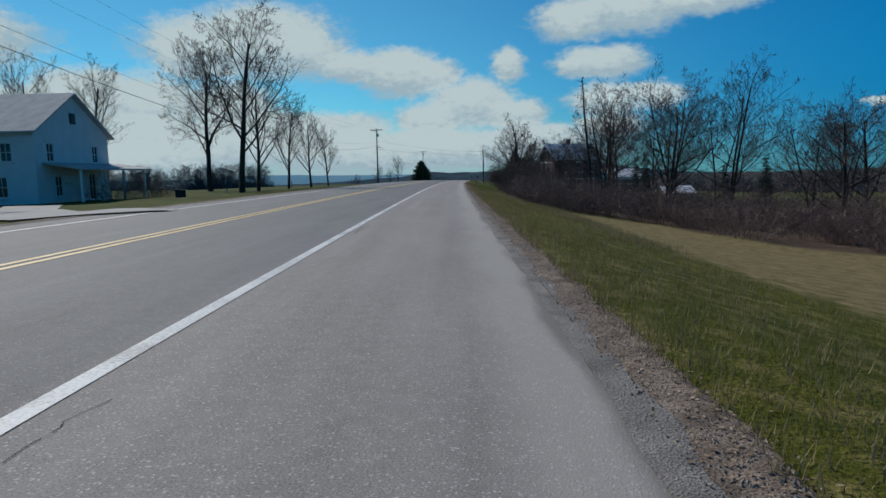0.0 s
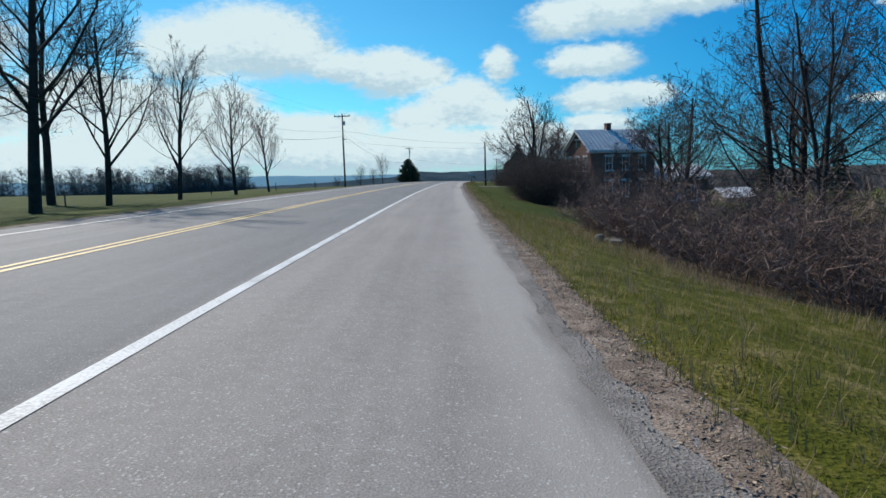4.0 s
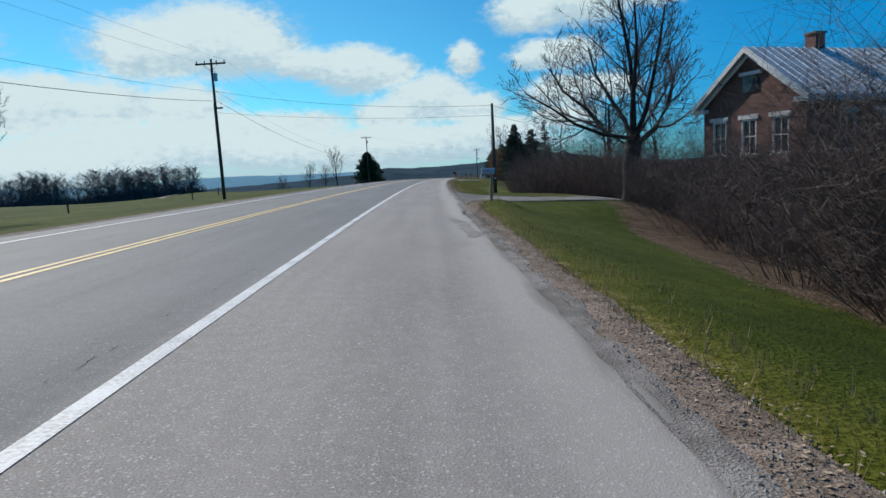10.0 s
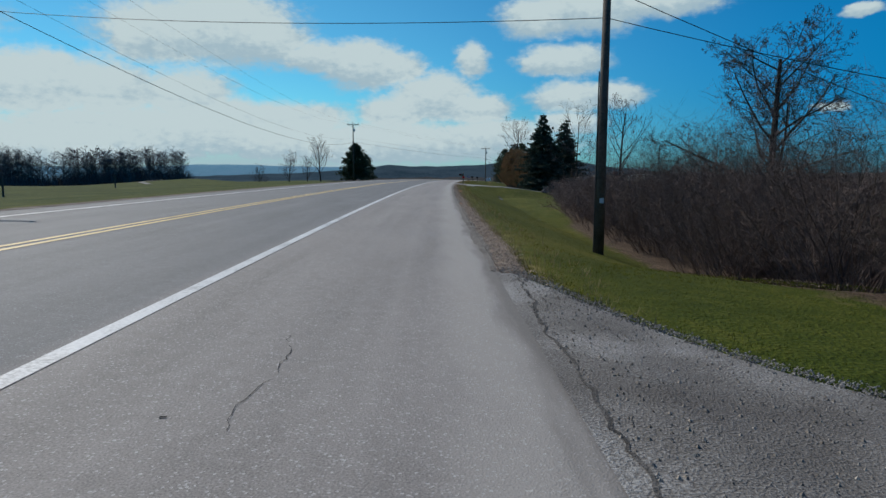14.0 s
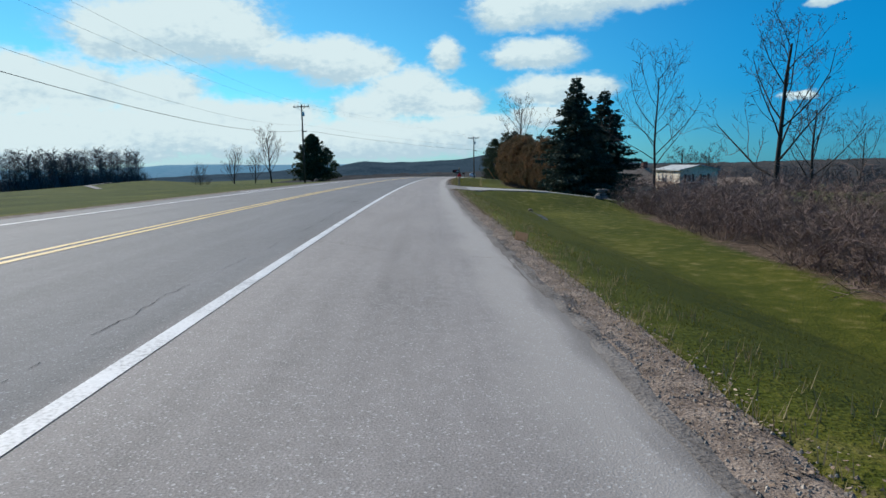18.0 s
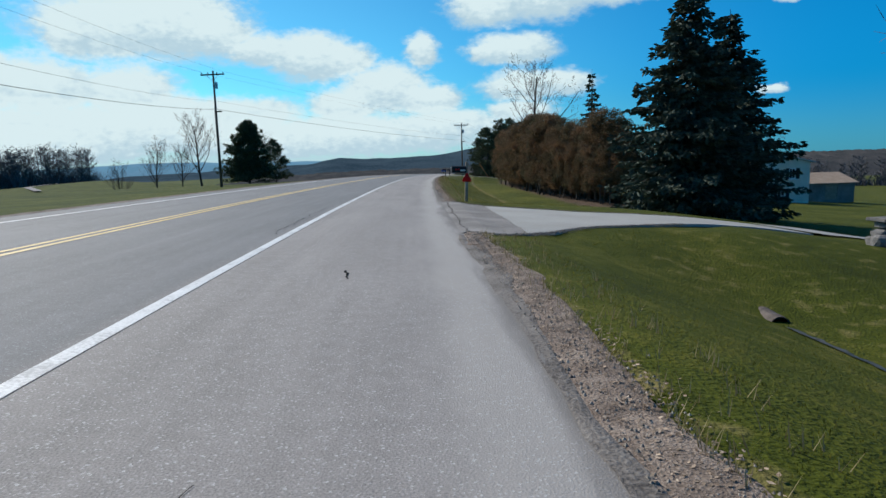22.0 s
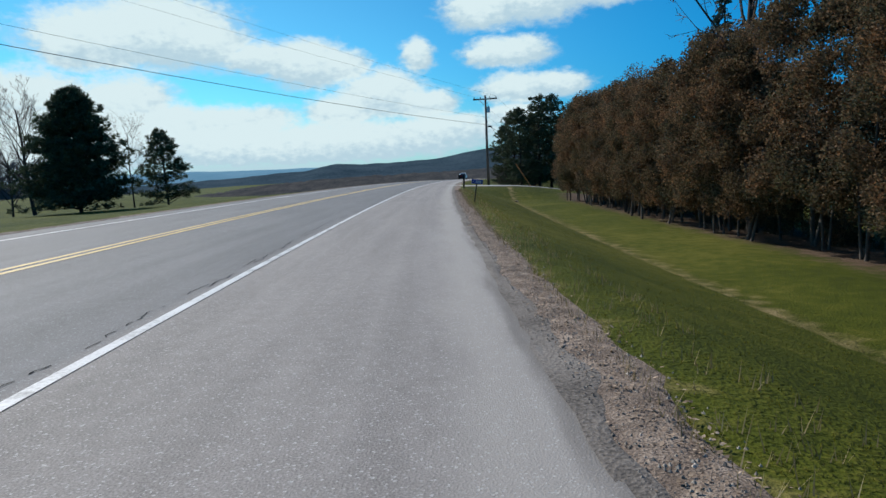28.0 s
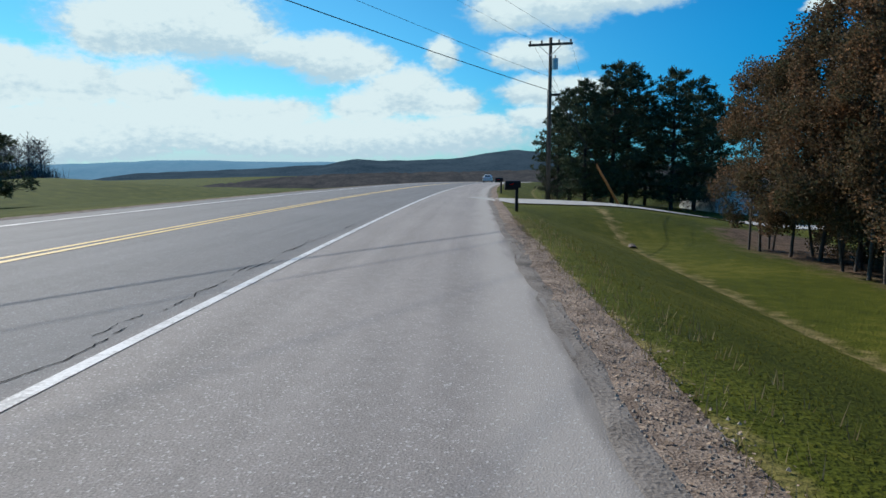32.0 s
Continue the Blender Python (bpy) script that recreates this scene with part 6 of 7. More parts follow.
    return tagged(ob, "old two-storey red brick house with white trim and pale metal roof", "house")


brick_house()


def shed(name, x, y, w, d, e, r, wallmat, roofmat, label, turn=0.0, sink=0.3):
    ob = empty(name, x, y, gz(x, y) - sink, turn)
    wall(ob, 0, 0, w, 0, 0, e, [(w * 0.4, 0.4, w * 0.25, min(2.0, e - 0.6))], 0.15, wallmat)
    wall(ob, 0, d, 0, 0, 0, e, [], 0.15, wallmat)
    wall(ob, w, 0, w, d, 0, e, [], 0.15, wallmat)
    wall(ob, w, d, 0, d, 0, e, [], 0.15, wallmat)
    box("door", (w * 0.4, w * 0.65, 0.05, 0.1, 0.35, min(2.4, e - 0.2)), M_LUMBER, ob)
    gable(ob, "x", 0.0, d / 2, d / 2, e, r - 0.04, 0.15, wallmat)
    gable(ob, "x", w - 0.15, d / 2, d / 2, e, r - 0.04, 0.15, wallmat)
    k = (r - e) / (d / 2)
    for y0 in (-0.3, d + 0.3):
        slope(ob, [(-0.3, y0, e - 0.3 * k), (w + 0.3, y0, e - 0.3 * k), (w + 0.3, d / 2, r), (-0.3, d / 2, r)], 0.1, roofmat)
    return tagged(ob, label, "shed")


shed("barn", 40, 123, 5.6, 6, 2.3, 3.5, M_LUMBER, M_ROOF, "low weathered barn with a white metal roof", sink=1.7)
shed("garage", 52, 226, 6, 6, 2.3, 3.3, M_APRON, M_TAN, "low grey garage with a tan shingle roof")
shed("cottage", 38, 282, 9, 7, 2.4, 3.8, M_PAINT, M_TAN, "small white house half hidden among the pines")


def farmhouse():
    ob = empty("farmhouse", -29.0, 45.0, -0.6)
    L_, D, E, R = 12.0, 9.4, 5.4, 8.3
    east = [(1.3, 3.2, 0.9, 1.35), (7.0, 3.2, 0.9, 1.35), (2.0, 0.7, 0.95, 1.5), (6.3, 0.3, 1.0, 2.1)]
    south = [(1.5, 0.7, 0.9, 1.5), (5, 0.7, 0.9, 1.5), (9, 0.7, 0.9, 1.5), (1.5, 3.2, 0.9, 1.35), (6, 3.2, 0.9, 1.35), (9.5, 3.2, 0.9, 1.35)]
    wall(ob, 0, 0, 0, D, -0.4, E, east, 0.2, M_CLAP)
    wall(ob, -L_, 0, 0, 0, -0.4, E, south, 0.2, M_CLAP)
    wall(ob, 0, D, -L_, D, -0.4, E, [], 0.2, M_CLAP)
    wall(ob, -L_, D, -L_, 0, -0.4, E, [], 0.2, M_CLAP)
    for o in east:
        window(ob, 0, 0, 0, D, o, M_PAINT)
    for o in south:
        window(ob, -L_, 0, 0, 0, o, M_PAINT)
    gable(ob, "x", -0.2, D / 2, D / 2, E, R - 0.05, 0.2, M_CLAP)
    gable(ob, "x", -L_, D / 2, D / 2, E, R - 0.05, 0.2, M_CLAP)
    box("attic_window", (0.0, 0.06, D / 2 - 0.35, D / 2 + 0.35, E + 0.7, E + 1.5), M_GLASS, ob)
    o, k = 0.4, (R - E) / (D / 2)
    for y0 in (-o, D + o):
        slope(ob, [(-L_ - o, y0, E - k * o), (o, y0, E - k * o), (o, D / 2, R), (-L_ - o, D / 2, R)], 0.14, M_GREYROOF)
    ch = box("chimney", (-7.4, -6.7, D / 2 - 0.35, D / 2 + 0.35, R - 0.4, R + 0.9), M_COURSES, ob)
    box("cap", (-7.45, -6.65, D / 2 - 0.4, D / 2 + 0.4, R + 0.9, R + 0.98), M_APRON, ch)
    porch = box("porch_floor", (0.0, 2.6, 1.0, D + 1.2, -0.2, 0.25), M_LUMBER, ob)
    for y in (1.2, 3.8, 4.3, 7.0, D + 1.0):
        box("post", (2.35, 2.5, y - 0.08, y + 0.08, 0.25, 2.55), M_PAINT, porch)
    slope(ob, [(2.9, 0.7, 2.55), (2.9, D + 1.5, 2.55), (0.0, D + 1.5, 3.05), (0.0, 0.7, 3.05)], 0.14, M_GREYROOF, "porch_roof")
    return tagged(ob, "white clapboard farmhouse with a front porch and grey roof", "house")


farmhouse()


M_CREAM = clapboard("cream clapboard", (0.74, 0.66, 0.54))


def white_house():
    ob = empty("white_house", 42.4, 220.0, -6.1)
    W, D, E, R = 5.6, 8.5, 4.9, 5.5
    south = [(1.0, 3.2, 0.75, 1.1), (3.3, 3.2, 0.75, 1.1), (2.1, 0.8, 0.9, 1.4)]
    west = [(0.8, 3.3, 0.7, 0.9), (2.2, 3.3, 0.7, 0.9), (3.6, 3.3, 0.7, 0.9), (5.2, 3.3, 0.7, 0.9), (1.0, 0.8, 0.8, 1.4), (4.5, 0.2, 0.95, 2.0)]
    wall(ob, 0, 0, W, 0, -0.4, E, south, 0.2, M_CREAM)
    wall(ob, 0, D, 0, 0, -0.4, E, west, 0.2, M_CREAM)
    wall(ob, W, 0, W, D, -0.4, E, [], 0.2, M_CREAM)
    wall(ob, W, D, 0, D, -0.4, E, [], 0.2, M_CREAM)
    for o in south:
        window(ob, 0, 0, W, 0, o, M_PAINT, M_SHUTTER, False)
    for o in west:
        window(ob, 0, D, 0, 0, o, M_PAINT, None, False)
    gable(ob, "y", 0.0, W / 2, W / 2, E, R - 0.03, 0.2, M_CREAM)
    for x0 in (-0.35, W + 0.35):
        k = (R - E) / (W / 2)
        slope(ob, [(x0, -0.3, E - 0.35 * k), (W / 2, -0.3, R), (W / 2, D + 0.3, R), (x0, D + 0.3, E - 0.35 * k)], 0.12, M_GREYROOF)
    fl = box("porch_floor", (-1.9, 0.0, 0.2, D, -0.3, 0.25), M_LUMBER, ob)
    for y in (0.4, 2.4, 4.4, 6.4, 8.2):
        box("post", (-1.85, -1.7, y - 0.07, y + 0.07, 0.25, 2.5), M_PAINT, fl)
    slope(ob, [(-2.2, 0.0, 2.5), (0, 0.0, 3.0), (0, D + 0.2, 3.0), (-2.2, D + 0.2, 2.5)], 0.12, M_TAN, "porch_roof")
    # the older low part with its tan roof
    o2 = [(1.0, 0.8, 0.8, 1.3), (3.2, 0.8, 0.8, 1.3)]
    wall(ob, -6.5, 4.0, -2.0, 4.0, -0.4, 2.6, o2, 0.2, M_CREAM, "annex_wall")
    wall(ob, -6.5, 11.0, -6.5, 4.0, -0.4, 2.6, [(2, 0.8, 0.8, 1.3), (4.5, 0.8, 0.8, 1.3)], 0.2, M_CREAM, "annex_wall")
    for o in o2:
        window(ob, -6.5, 4.0, -2.0, 4.0, o, M_PAINT, None, False)
    for o in ((2, 0.8, 0.8, 1.3), (4.5, 0.8, 0.8, 1.3)):
        window(ob, -6.5, 11.0, -6.5, 4.0, o, M_PAINT, None, False)
    slope(ob, [(-6.9, 3.6, 2.5), (-1.6, 3.6, 2.5), (-1.6, 7.5, 5.2), (-6.9, 7.5, 5.2)], 0.14, M_TAN, "annex_roof")
    slope(ob, [(-6.9, 11.4, 2.5), (-1.6, 11.4, 2.5), (-1.6, 7.5, 5.2), (-6.9, 7.5, 5.2)], 0.14, M_TAN, "annex_roof")
    gable(ob, "x", -6.5, 7.5, 3.5, 2.6, 5.1, 0.2, M_CREAM)
    ch = box("chimney", (-2.6, -1.9, 7.2, 7.9, 4.6, 6.1), M_COURSES, ob)
    box("cap", (-2.65, -1.85, 7.15, 7.95, 6.1, 6.18), M_APRON, ch)
    return tagged(ob, "white two-storey house with black shutters and a covered porch", "house")


white_house()


# ---- utility poles and wires ----
def pole(x, y, top, label, arm=True, turn=0.0, can=False):
    z = gz(x, y)
    h = top - z + 0.3
    ob = empty("utility_pole", x, y, z - 0.3, turn)
    bm = bmesh.new()
    bmesh.ops.create_cone(bm, cap_ends=True, segments=16, radius1=0.125, radius2=0.085, depth=h, matrix=Matrix.Translation((0, 0, h / 2)))
    part("shaft", bm, M_POLE, ob, smooth_faces=True)
    if arm:
        a = box("crossarm", (-1.15, 1.15, -0.2, -0.09, h - 0.42, h - 0.3), M_POLE, ob, bevel=0.01)
        for px in (-1.05, -0.45, 0.45, 1.05):
            bm = bmesh.new()
            bmesh.ops.create_cone(bm, cap_ends=True, segments=10, radius1=0.035, radius2=0.055, depth=0.1, matrix=Matrix.Translation((px, -0.145, h - 0.25)))
            bmesh.ops.create_cone(bm, cap_ends=True, segments=10, radius1=0.05, radius2=0.025, depth=0.07, matrix=Matrix.Translation((px, -0.145, h - 0.17)))
            part("insulator", bm, M_PORCELAIN, a)
        for sg in (-1, 1):
            bm = bmesh.new()
            v0, v1 = Vector((sg * 0.6, -0.2, h - 0.4)), Vector((0, -0.14, h - 0.95))
            vs, fs = [], []
            tube(vs, fs, [v0, v1], [0.018, 0.018], 5)
            obj("brace", vs, fs, M_STEEL, ob)
            bm.free()
    if can:
        bm = bmesh.new()
        bmesh.ops.create_cone(bm, cap_ends=True, segments=16, radius1=0.15, radius2=0.15, depth=0.55, matrix=Matrix.Translation((0.26, -0.1, h - 1.35)))
        t = part("transformer", bm, M_STEEL, ob, smooth_faces=False)
        bm = bmesh.new()
        bmesh.ops.create_cone(bm, cap_ends=True, segments=8, radius1=0.03, radius2=0.02, depth=0.18, matrix=Matrix.Translation((0.26, -0.1, h - 1.0)))
        part("bushing", bm, M_PORCELAIN, t)
        box("cable_clamp", (0.1, 0.55, -0.06, 0.06, h * 0.66, h * 0.66 + 0.12), M_CABLE, ob)
    box("ground_wire", (-0.135, -0.11, -0.012, 0.012, 0.3, h * 0.7), M_CABLE, ob)
    return tagged(ob, label, "utility pole")


LONG = "tall weathered wooden utility pole with a crossarm"
pole(-14.9, 124.2, 9.95, LONG, turn=-4, can=True)
pole(-11.05, 221.2, 8.8, LONG, turn=-14, can=True)
pole(17.85, 262.0, 5.65, LONG, turn=-20, can=True)
SERVICE = pole(5.16, 116.9, 4.95, "short dark wooden service pole by the thicket", False)
pole(-17.5, 18.0, 10.4, LONG)
pole(48.5, 345.0, 2.5, LONG, turn=-20)


def wire(a, b, sag, radius=0.008, label="black overhead cable between utility poles"):
    a, b = Vector(a), Vector(b)
    pts = []
    for i in range(25):
        k = i / 24
        pts.append(a.lerp(b, k) - Vector((0, 0, sag * 4 * k * (1 - k))))
    vs, fs = [], []
    tube(vs, fs, pts, [radius] * 25, 5)
    return tagged(obj("overhead_wire", vs, fs, M_CABLE, flat=False), label, "cable", group="overhead wires")


POLES = [(-17.5, 18.0, 10.4), (-14.9, 124.2, 9.95), (-11.05, 221.2, 8.8), (17.85, 262.0, 5.65), (48.5, 345.0, 2.5)]
DIP = (2.6, 2.2, 0.35, 1.2)       # how far each span hangs
HANG = (3.3, 3.1, 3.5, 2.75, 2.75)  # the heavy cable's place below each pole's top
for k, ((x0, y0, z0), (x1, y1, z1)) in enumerate(zip(POLES, POLES[1:])):
    wire((x0 + 0.2, y0, z0 - HANG[k]), (x1 + 0.2, y1, z1 - HANG[k + 1]), DIP[k], 0.015)
    wire((x0 + 0.15, y0, z0 - HANG[k] + 0.75), (x1 + 0.15, y1, z1 - HANG[k + 1] + 0.7), DIP[k] * 0.9, 0.007, "thin neutral line between utility poles")
    for dx in (-1.05, 1.05):
        wire((x0 + dx, y0, z0 - 0.1), (x1 + dx, y1, z1 - 0.1), DIP[k] * 0.75, 0.005, "thin bare power line between utility poles")
wire((-14.8, 124.2, 7.6), (5.16, 116.9, 4.85), 0.5, 0.010, "service cable crossing the road between poles")
wire((-14.8, 124.2, 6.0), (5.16, 116.9, 4.2), 0.3, 0.009, "service cable crossing the road between poles")
wire((5.16, 116.9, 4.85), (41.5, 124.5, -3.2), 0.9, 0.010, "service cable leading to the barn")
wire((5.16, 116.9, 4.2), (28.3, 107.9, -0.35), 0.8, 0.009, "service cable leading to the brick house")
for k, (dx, dy) in enumerate(((4.6, 1.4), (4.9, 2.2))):
    g = gz(17.85 + dx, 262 + dy)
    tagged(wire((17.85, 262.0, 3.4), (17.85 + dx, 262 + dy, g), 0.0, 0.010, "steel guy wire bracing a utility pole"), group="guy wires")
    vs, fs = [], []
    e, t = Vector((17.85 + dx, 262 + dy, g)), Vector((17.85, 262.0, 3.4))
    tube(vs, fs, [e, e.lerp(t, 0.36)], [0.04, 0.04], 8)
    tagged(obj("guy_guard", vs, fs, M_ORANGE), "faded orange guard on a guy wire", "guy guard")


# ---- mailboxes and signs ----
def box_shell(length, wide, high):
    """A mailbox body: flat floor, round top."""
    bm = bmesh.new()
    prof = [(-wide / 2, 0), (wide / 2, 0)]
    for i in range(9):
        g = math.pi * i / 8
        prof.append((math.cos(g) * wide / 2, high - wide / 2 + math.sin(g) * wide / 2))
    a = [bm.verts.new((0, y, z)) for y, z in prof]
    b = [bm.verts.new((length, y, z)) for y, z in prof]
    bm.faces.new(a[::-1]), bm.faces.new(b)
    for i in range(len(prof)):
        j = (i + 1) % len(prof)
        bm.faces.new((a[i], a[j], b[j], b[i]))
    bmesh.ops.recalc_face_normals(bm, faces=bm.faces[:])
    return bm


def mailbox(x, y, shell, postmat, label, high=0.86, tall=0.0, lean=0.0, turn=0.0, triangle=False, plate=False):
    ob = empty("mailbox", x, y, gz(x, y) - 0.1)
    ob.matrix_basis = pose(x, y, gz(x, y) - 0.1, 0, lean, turn)
    box("post", (-0.05, 0.05, -0.05, 0.05, 0, high + 0.1 + tall), postmat, ob, bevel=0.006)
    box("bracket", (-0.42, -0.05, -0.045, 0.045, high + 0.03, high + 0.098), postmat, ob)
    bm = box_shell(0.5, 0.18, 0.24)
    bmesh.ops.transform(bm, matrix=Matrix.Translation((-0.52 if tall else -0.38, 0, high + 0.1)), verts=bm.verts[:])
    body = part("box", bm, shell, ob)
    x0 = -0.52 if tall else -0.38
    bm = box_shell(0.02, 0.19, 0.25)
    bmesh.ops.transform(bm, matrix=Matrix.Translation((x0 - 0.02, 0, high + 0.095)), verts=bm.verts[:])
    door = part("door", bm, shell, body)
    box("handle", (x0 - 0.045, x0 - 0.02, -0.02, 0.02, high + 0.27, high + 0.3), M_STEEL, door)
    flag = box("flag", (x0 + 0.1, x0 + 0.24, -0.104, -0.094, high + 0.2, high + 0.225), M_RED, body, "small red signal flag")
    box("flag_tip", (x0 + 0.2, x0 + 0.26, -0.104, -0.094, high + 0.225, high + 0.25), M_RED, flag)
    if plate:
        p = box("number_plate", (x0 + 0.27, x0 + 0.47, -0.1, -0.092, high + 0.15, high + 0.225), M_BLACK, body)
        for i in range(5):
            box("bar", (x0 + 0.28 + i * 0.037, x0 + 0.308 + i * 0.037, -0.104, -0.1, high + 0.16, high + 0.215), M_PAINT, p)
    if triangle:
        def tri(r0, r1, yy, d):
            bm = bmesh.new()
            out = []
            for k in range(3):
                g = math.pi / 2 + k * 2.0944
                for e in (-0.14, 0.14):
                    out.append((math.cos(g + e) * r0, math.sin(g + e) * r0 * 1.05))
            f = [bm.verts.new((px, yy, pz + high - 0.1)) for px, pz in out]
            b = [bm.verts.new((px, yy + d, pz + high - 0.1)) for px, pz in out]
            bm.faces.new(f), bm.faces.new(b[::-1])
            for i in range(6):
                bm.faces.new((f[i], b[i], b[(i + 1) % 6], f[(i + 1) % 6]))
            bmesh.ops.recalc_face_normals(bm, faces=bm.faces[:])
            return bm
        t = part("reflector_border", tri(0.185, 0, -0.06, 0.008), M_DKRED, ob, "red border of a triangular reflector")
        part("reflector", tri(0.16, 0, -0.067, 0.006), M_RED, t, "bright red triangular reflector")
    return tagged(ob, label, "mailbox")


letters = mailbox(2.46, 96.2, M_STEEL, M_LUMBER, "grey metal mailbox on a pale wooden post", high=1.06, lean=3.0)
letters.scale = (0.84, 0.84, 0.84)
box("reflector", (-0.03, 0.03, -0.06, -0.051, 0.68, 0.74), M_RED, letters, "small red reflector on the post")
mailbox(6.5, 181.45, M_BLACK, M_LUMBER, "black metal mailbox with a red triangle reflector on its post", high=1.02, tall=0.38, lean=2.0, triangle=True, plate=True)
mailbox(13.55, 249.2, M_BLACK, M_BLACK, "black mailbox on a dark post by the drive", high=0.8)
mailbox(16.6, 269.5, M_BLACK, M_BLACK, "second dark mailbox further along the verge", high=0.8)


def number_sign(x, y):
    ob = empty("address_sign", x, y, gz(x, y) - 0.1)
    ob.matrix_basis = pose(x, y, gz(x, y) - 0.1, 0, 9, 6)
    bm = bmesh.new()
    box_bm(bm, -0.022, 0.022, -0.004, 0.004, 0, 0.98)
    box_bm(bm, -0.022, -0.014, -0.02, 0.004, 0, 0.98)
    box_bm(bm, 0.014, 0.022, -0.02, 0.004, 0, 0.98)
    part("post", bm, M_BLACK, ob)
    p = box("plate", (-0.22, 0.24, -0.03, -0.024, 0.84, 1.01), M_BLUE, ob, "blue enamel plate", bevel=0.002)
    for i in range(4):
        box("bar", (-0.04 + i * 0.057, 0.002 + i * 0.057, -0.033, -0.03, 0.875, 0.965), M_PAINT, p)
    box("mark", (-0.15, -0.12, -0.033, -0.03, 0.9, 0.93), M_PAINT, p)
    return tagged(ob, "leaning blue address sign on a dark metal post", "sign")


number_sign(10.62, 226.6)


# ---- small things on the verge ----
def culvert(x, y, turn, label):
    z = gz(x, y)
    ob = empty("culvert_pipe", x, y, z - 0.07, turn)
    bm = bmesh.new()
    ring = []
    for k, (r, yy) in enumerate(((0.16, 0.7), (0.166, 0.6), (0.16, 0.5), (0.166, 0.4), (0.16, 0.3), (0.166, 0.15), (0.166, 0.0), (0.148, 0.0), (0.148, 0.7))):
        ring.append([bm.verts.new((math.cos(i * 0.3927) * r, yy, math.sin(i * 0.3927) * r)) for i in range(16)])
    for a, b in zip(ring, ring[1:]):
        for i in range(16):
            j = (i + 1) % 16
            bm.faces.new((a[i], a[j], b[j], b[i]))
    bmesh.ops.recalc_face_normals(bm, faces=bm.faces[:])
    part("pipe", bm, M_RUST, ob)
    # an added near-black disc stands in for the shade deep in the pipe
    bm = bmesh.new()
    bmesh.ops.create_circle(bm, cap_ends=True, segments=16, radius=0.15, matrix=Matrix.Translation((0, 0.35, 0)) @ Matrix.Rotation(math.pi / 2, 4, "X"))
    part("shade_disc", bm, M_CRACK, ob)
    return tagged(ob, label, "culvert")


culvert(9.3, 167.75, -10, "open end of a steel culvert pipe in the ditch")
culvert(17.4, 248.6, -18, "open end of a steel culvert pipe under the drive")


def stone(r, size):
    bm = bmesh.new()
    bmesh.ops.create_icosphere(bm, subdivisions=2, radius=1)
    o = Vector((r.uniform(0, 9), r.uniform(0, 9), r.uniform(0, 9)))
    for v in bm.verts:
        k = 1 + 0.28 * noise.noise(v.co * 1.3 + o)
        v.co = Vector((max(-0.8, min(0.8, v.co.x * k)) * size[0], max(-0.8, min(0.8, v.co.y * k)) * size[1], max(-0.75, min(0.75, v.co.z * k)) * size[2]))
    return bm


def stone_pillar(x, y):
    r = random.Random(3)
    ob = empty("stone_pillar", x, y, gz(x, y))
    for px, py, pz, sx, sy, sz in ((0, 0, 0.14, 0.42, 0.36, 0.2), (-0.3, 0.1, 0.16, 0.3, 0.3, 0.22), (0.25, 0.05, 0.15, 0.32, 0.34, 0.2), (-0.02, 0.02, 0.42, 0.36, 0.34, 0.17), (-0.28, 0, 0.4, 0.22, 0.25, 0.14), (0.2, 0.1, 0.44, 0.26, 0.26, 0.15), (0.0, 0.04, 0.66, 0.38, 0.34, 0.13), (-0.42, -0.25, 0.2, 0.3, 0.28, 0.26)):
        bm = stone(r, (sx, sy, sz))
        bmesh.ops.transform(bm, matrix=Matrix.Translation((px, py, pz)), verts=bm.verts[:])
        part("stone", bm, M_ROCK, ob)
    box("cap_slab", (-0.42, 0.42, -0.36, 0.42, 0.76, 0.86), M_ROCK, ob, bevel=0.02)
    return tagged(ob, "low pillar of stacked grey field stones on the lawn", "stone pillar")


stone_pillar(15.1, 172.4).scale = (0.78, 0.78, 0.8)
bm = bmesh.new()
box_bm(bm, -0.11, 0.11, -0.004, 0.004, 0, 0.26)
for v in bm.verts:
    v.co.y += 0.03 * math.sin(v.co.x * 8)
card = part("cardboard_sheet", bm, M_CARD)
card.matrix_basis = pose(xw(141.8) + 3.42, 141.8, gz(xw(141.8) + 3.42, 141.8) + 0.02, -64, 4, -14)
tagged(card, "small square of brown corrugated cardboard propped on the grass", "cardboard")
post = None
for i, (x, y) in enumerate(((-25.2, 99), (-23.4, 118), (-22.5, 139), (-27, 162), (-27.0, 76))):
    ob = empty("fence_post", x, y, gz(x, y) - 0.1, i * 37)
    bm = bmesh.new()
    bmesh.ops.create_cone(bm, cap_ends=True, segments=8, radius1=0.06, radius2=0.05, depth=1.2, matrix=Matrix.Translation((0, 0, 0.6)))
    part("stake", bm, M_POLE, ob)
    tagged(ob, "thin weathered wooden fence post in the field", "fence post", group="field fence")
r = random.Random(14)
for i in range(5):
    q = 47.4 + r.uniform(-0.8, 0.8)
    x = xw(q) + 5.9 + r.uniform(-0.5, 0.6)
    bm = stone(r, (r.uniform(0.12, 0.24), r.uniform(0.12, 0.22), r.uniform(0.09, 0.15)))
    tagged(part("boulder", bm, M_ROCK), "dark rough boulder at the edge of the brush", "boulder", group="boulders by the thicket").matrix_basis = pose(x, q, gz(x, q) + 0.06, 0, 0, i * 50)


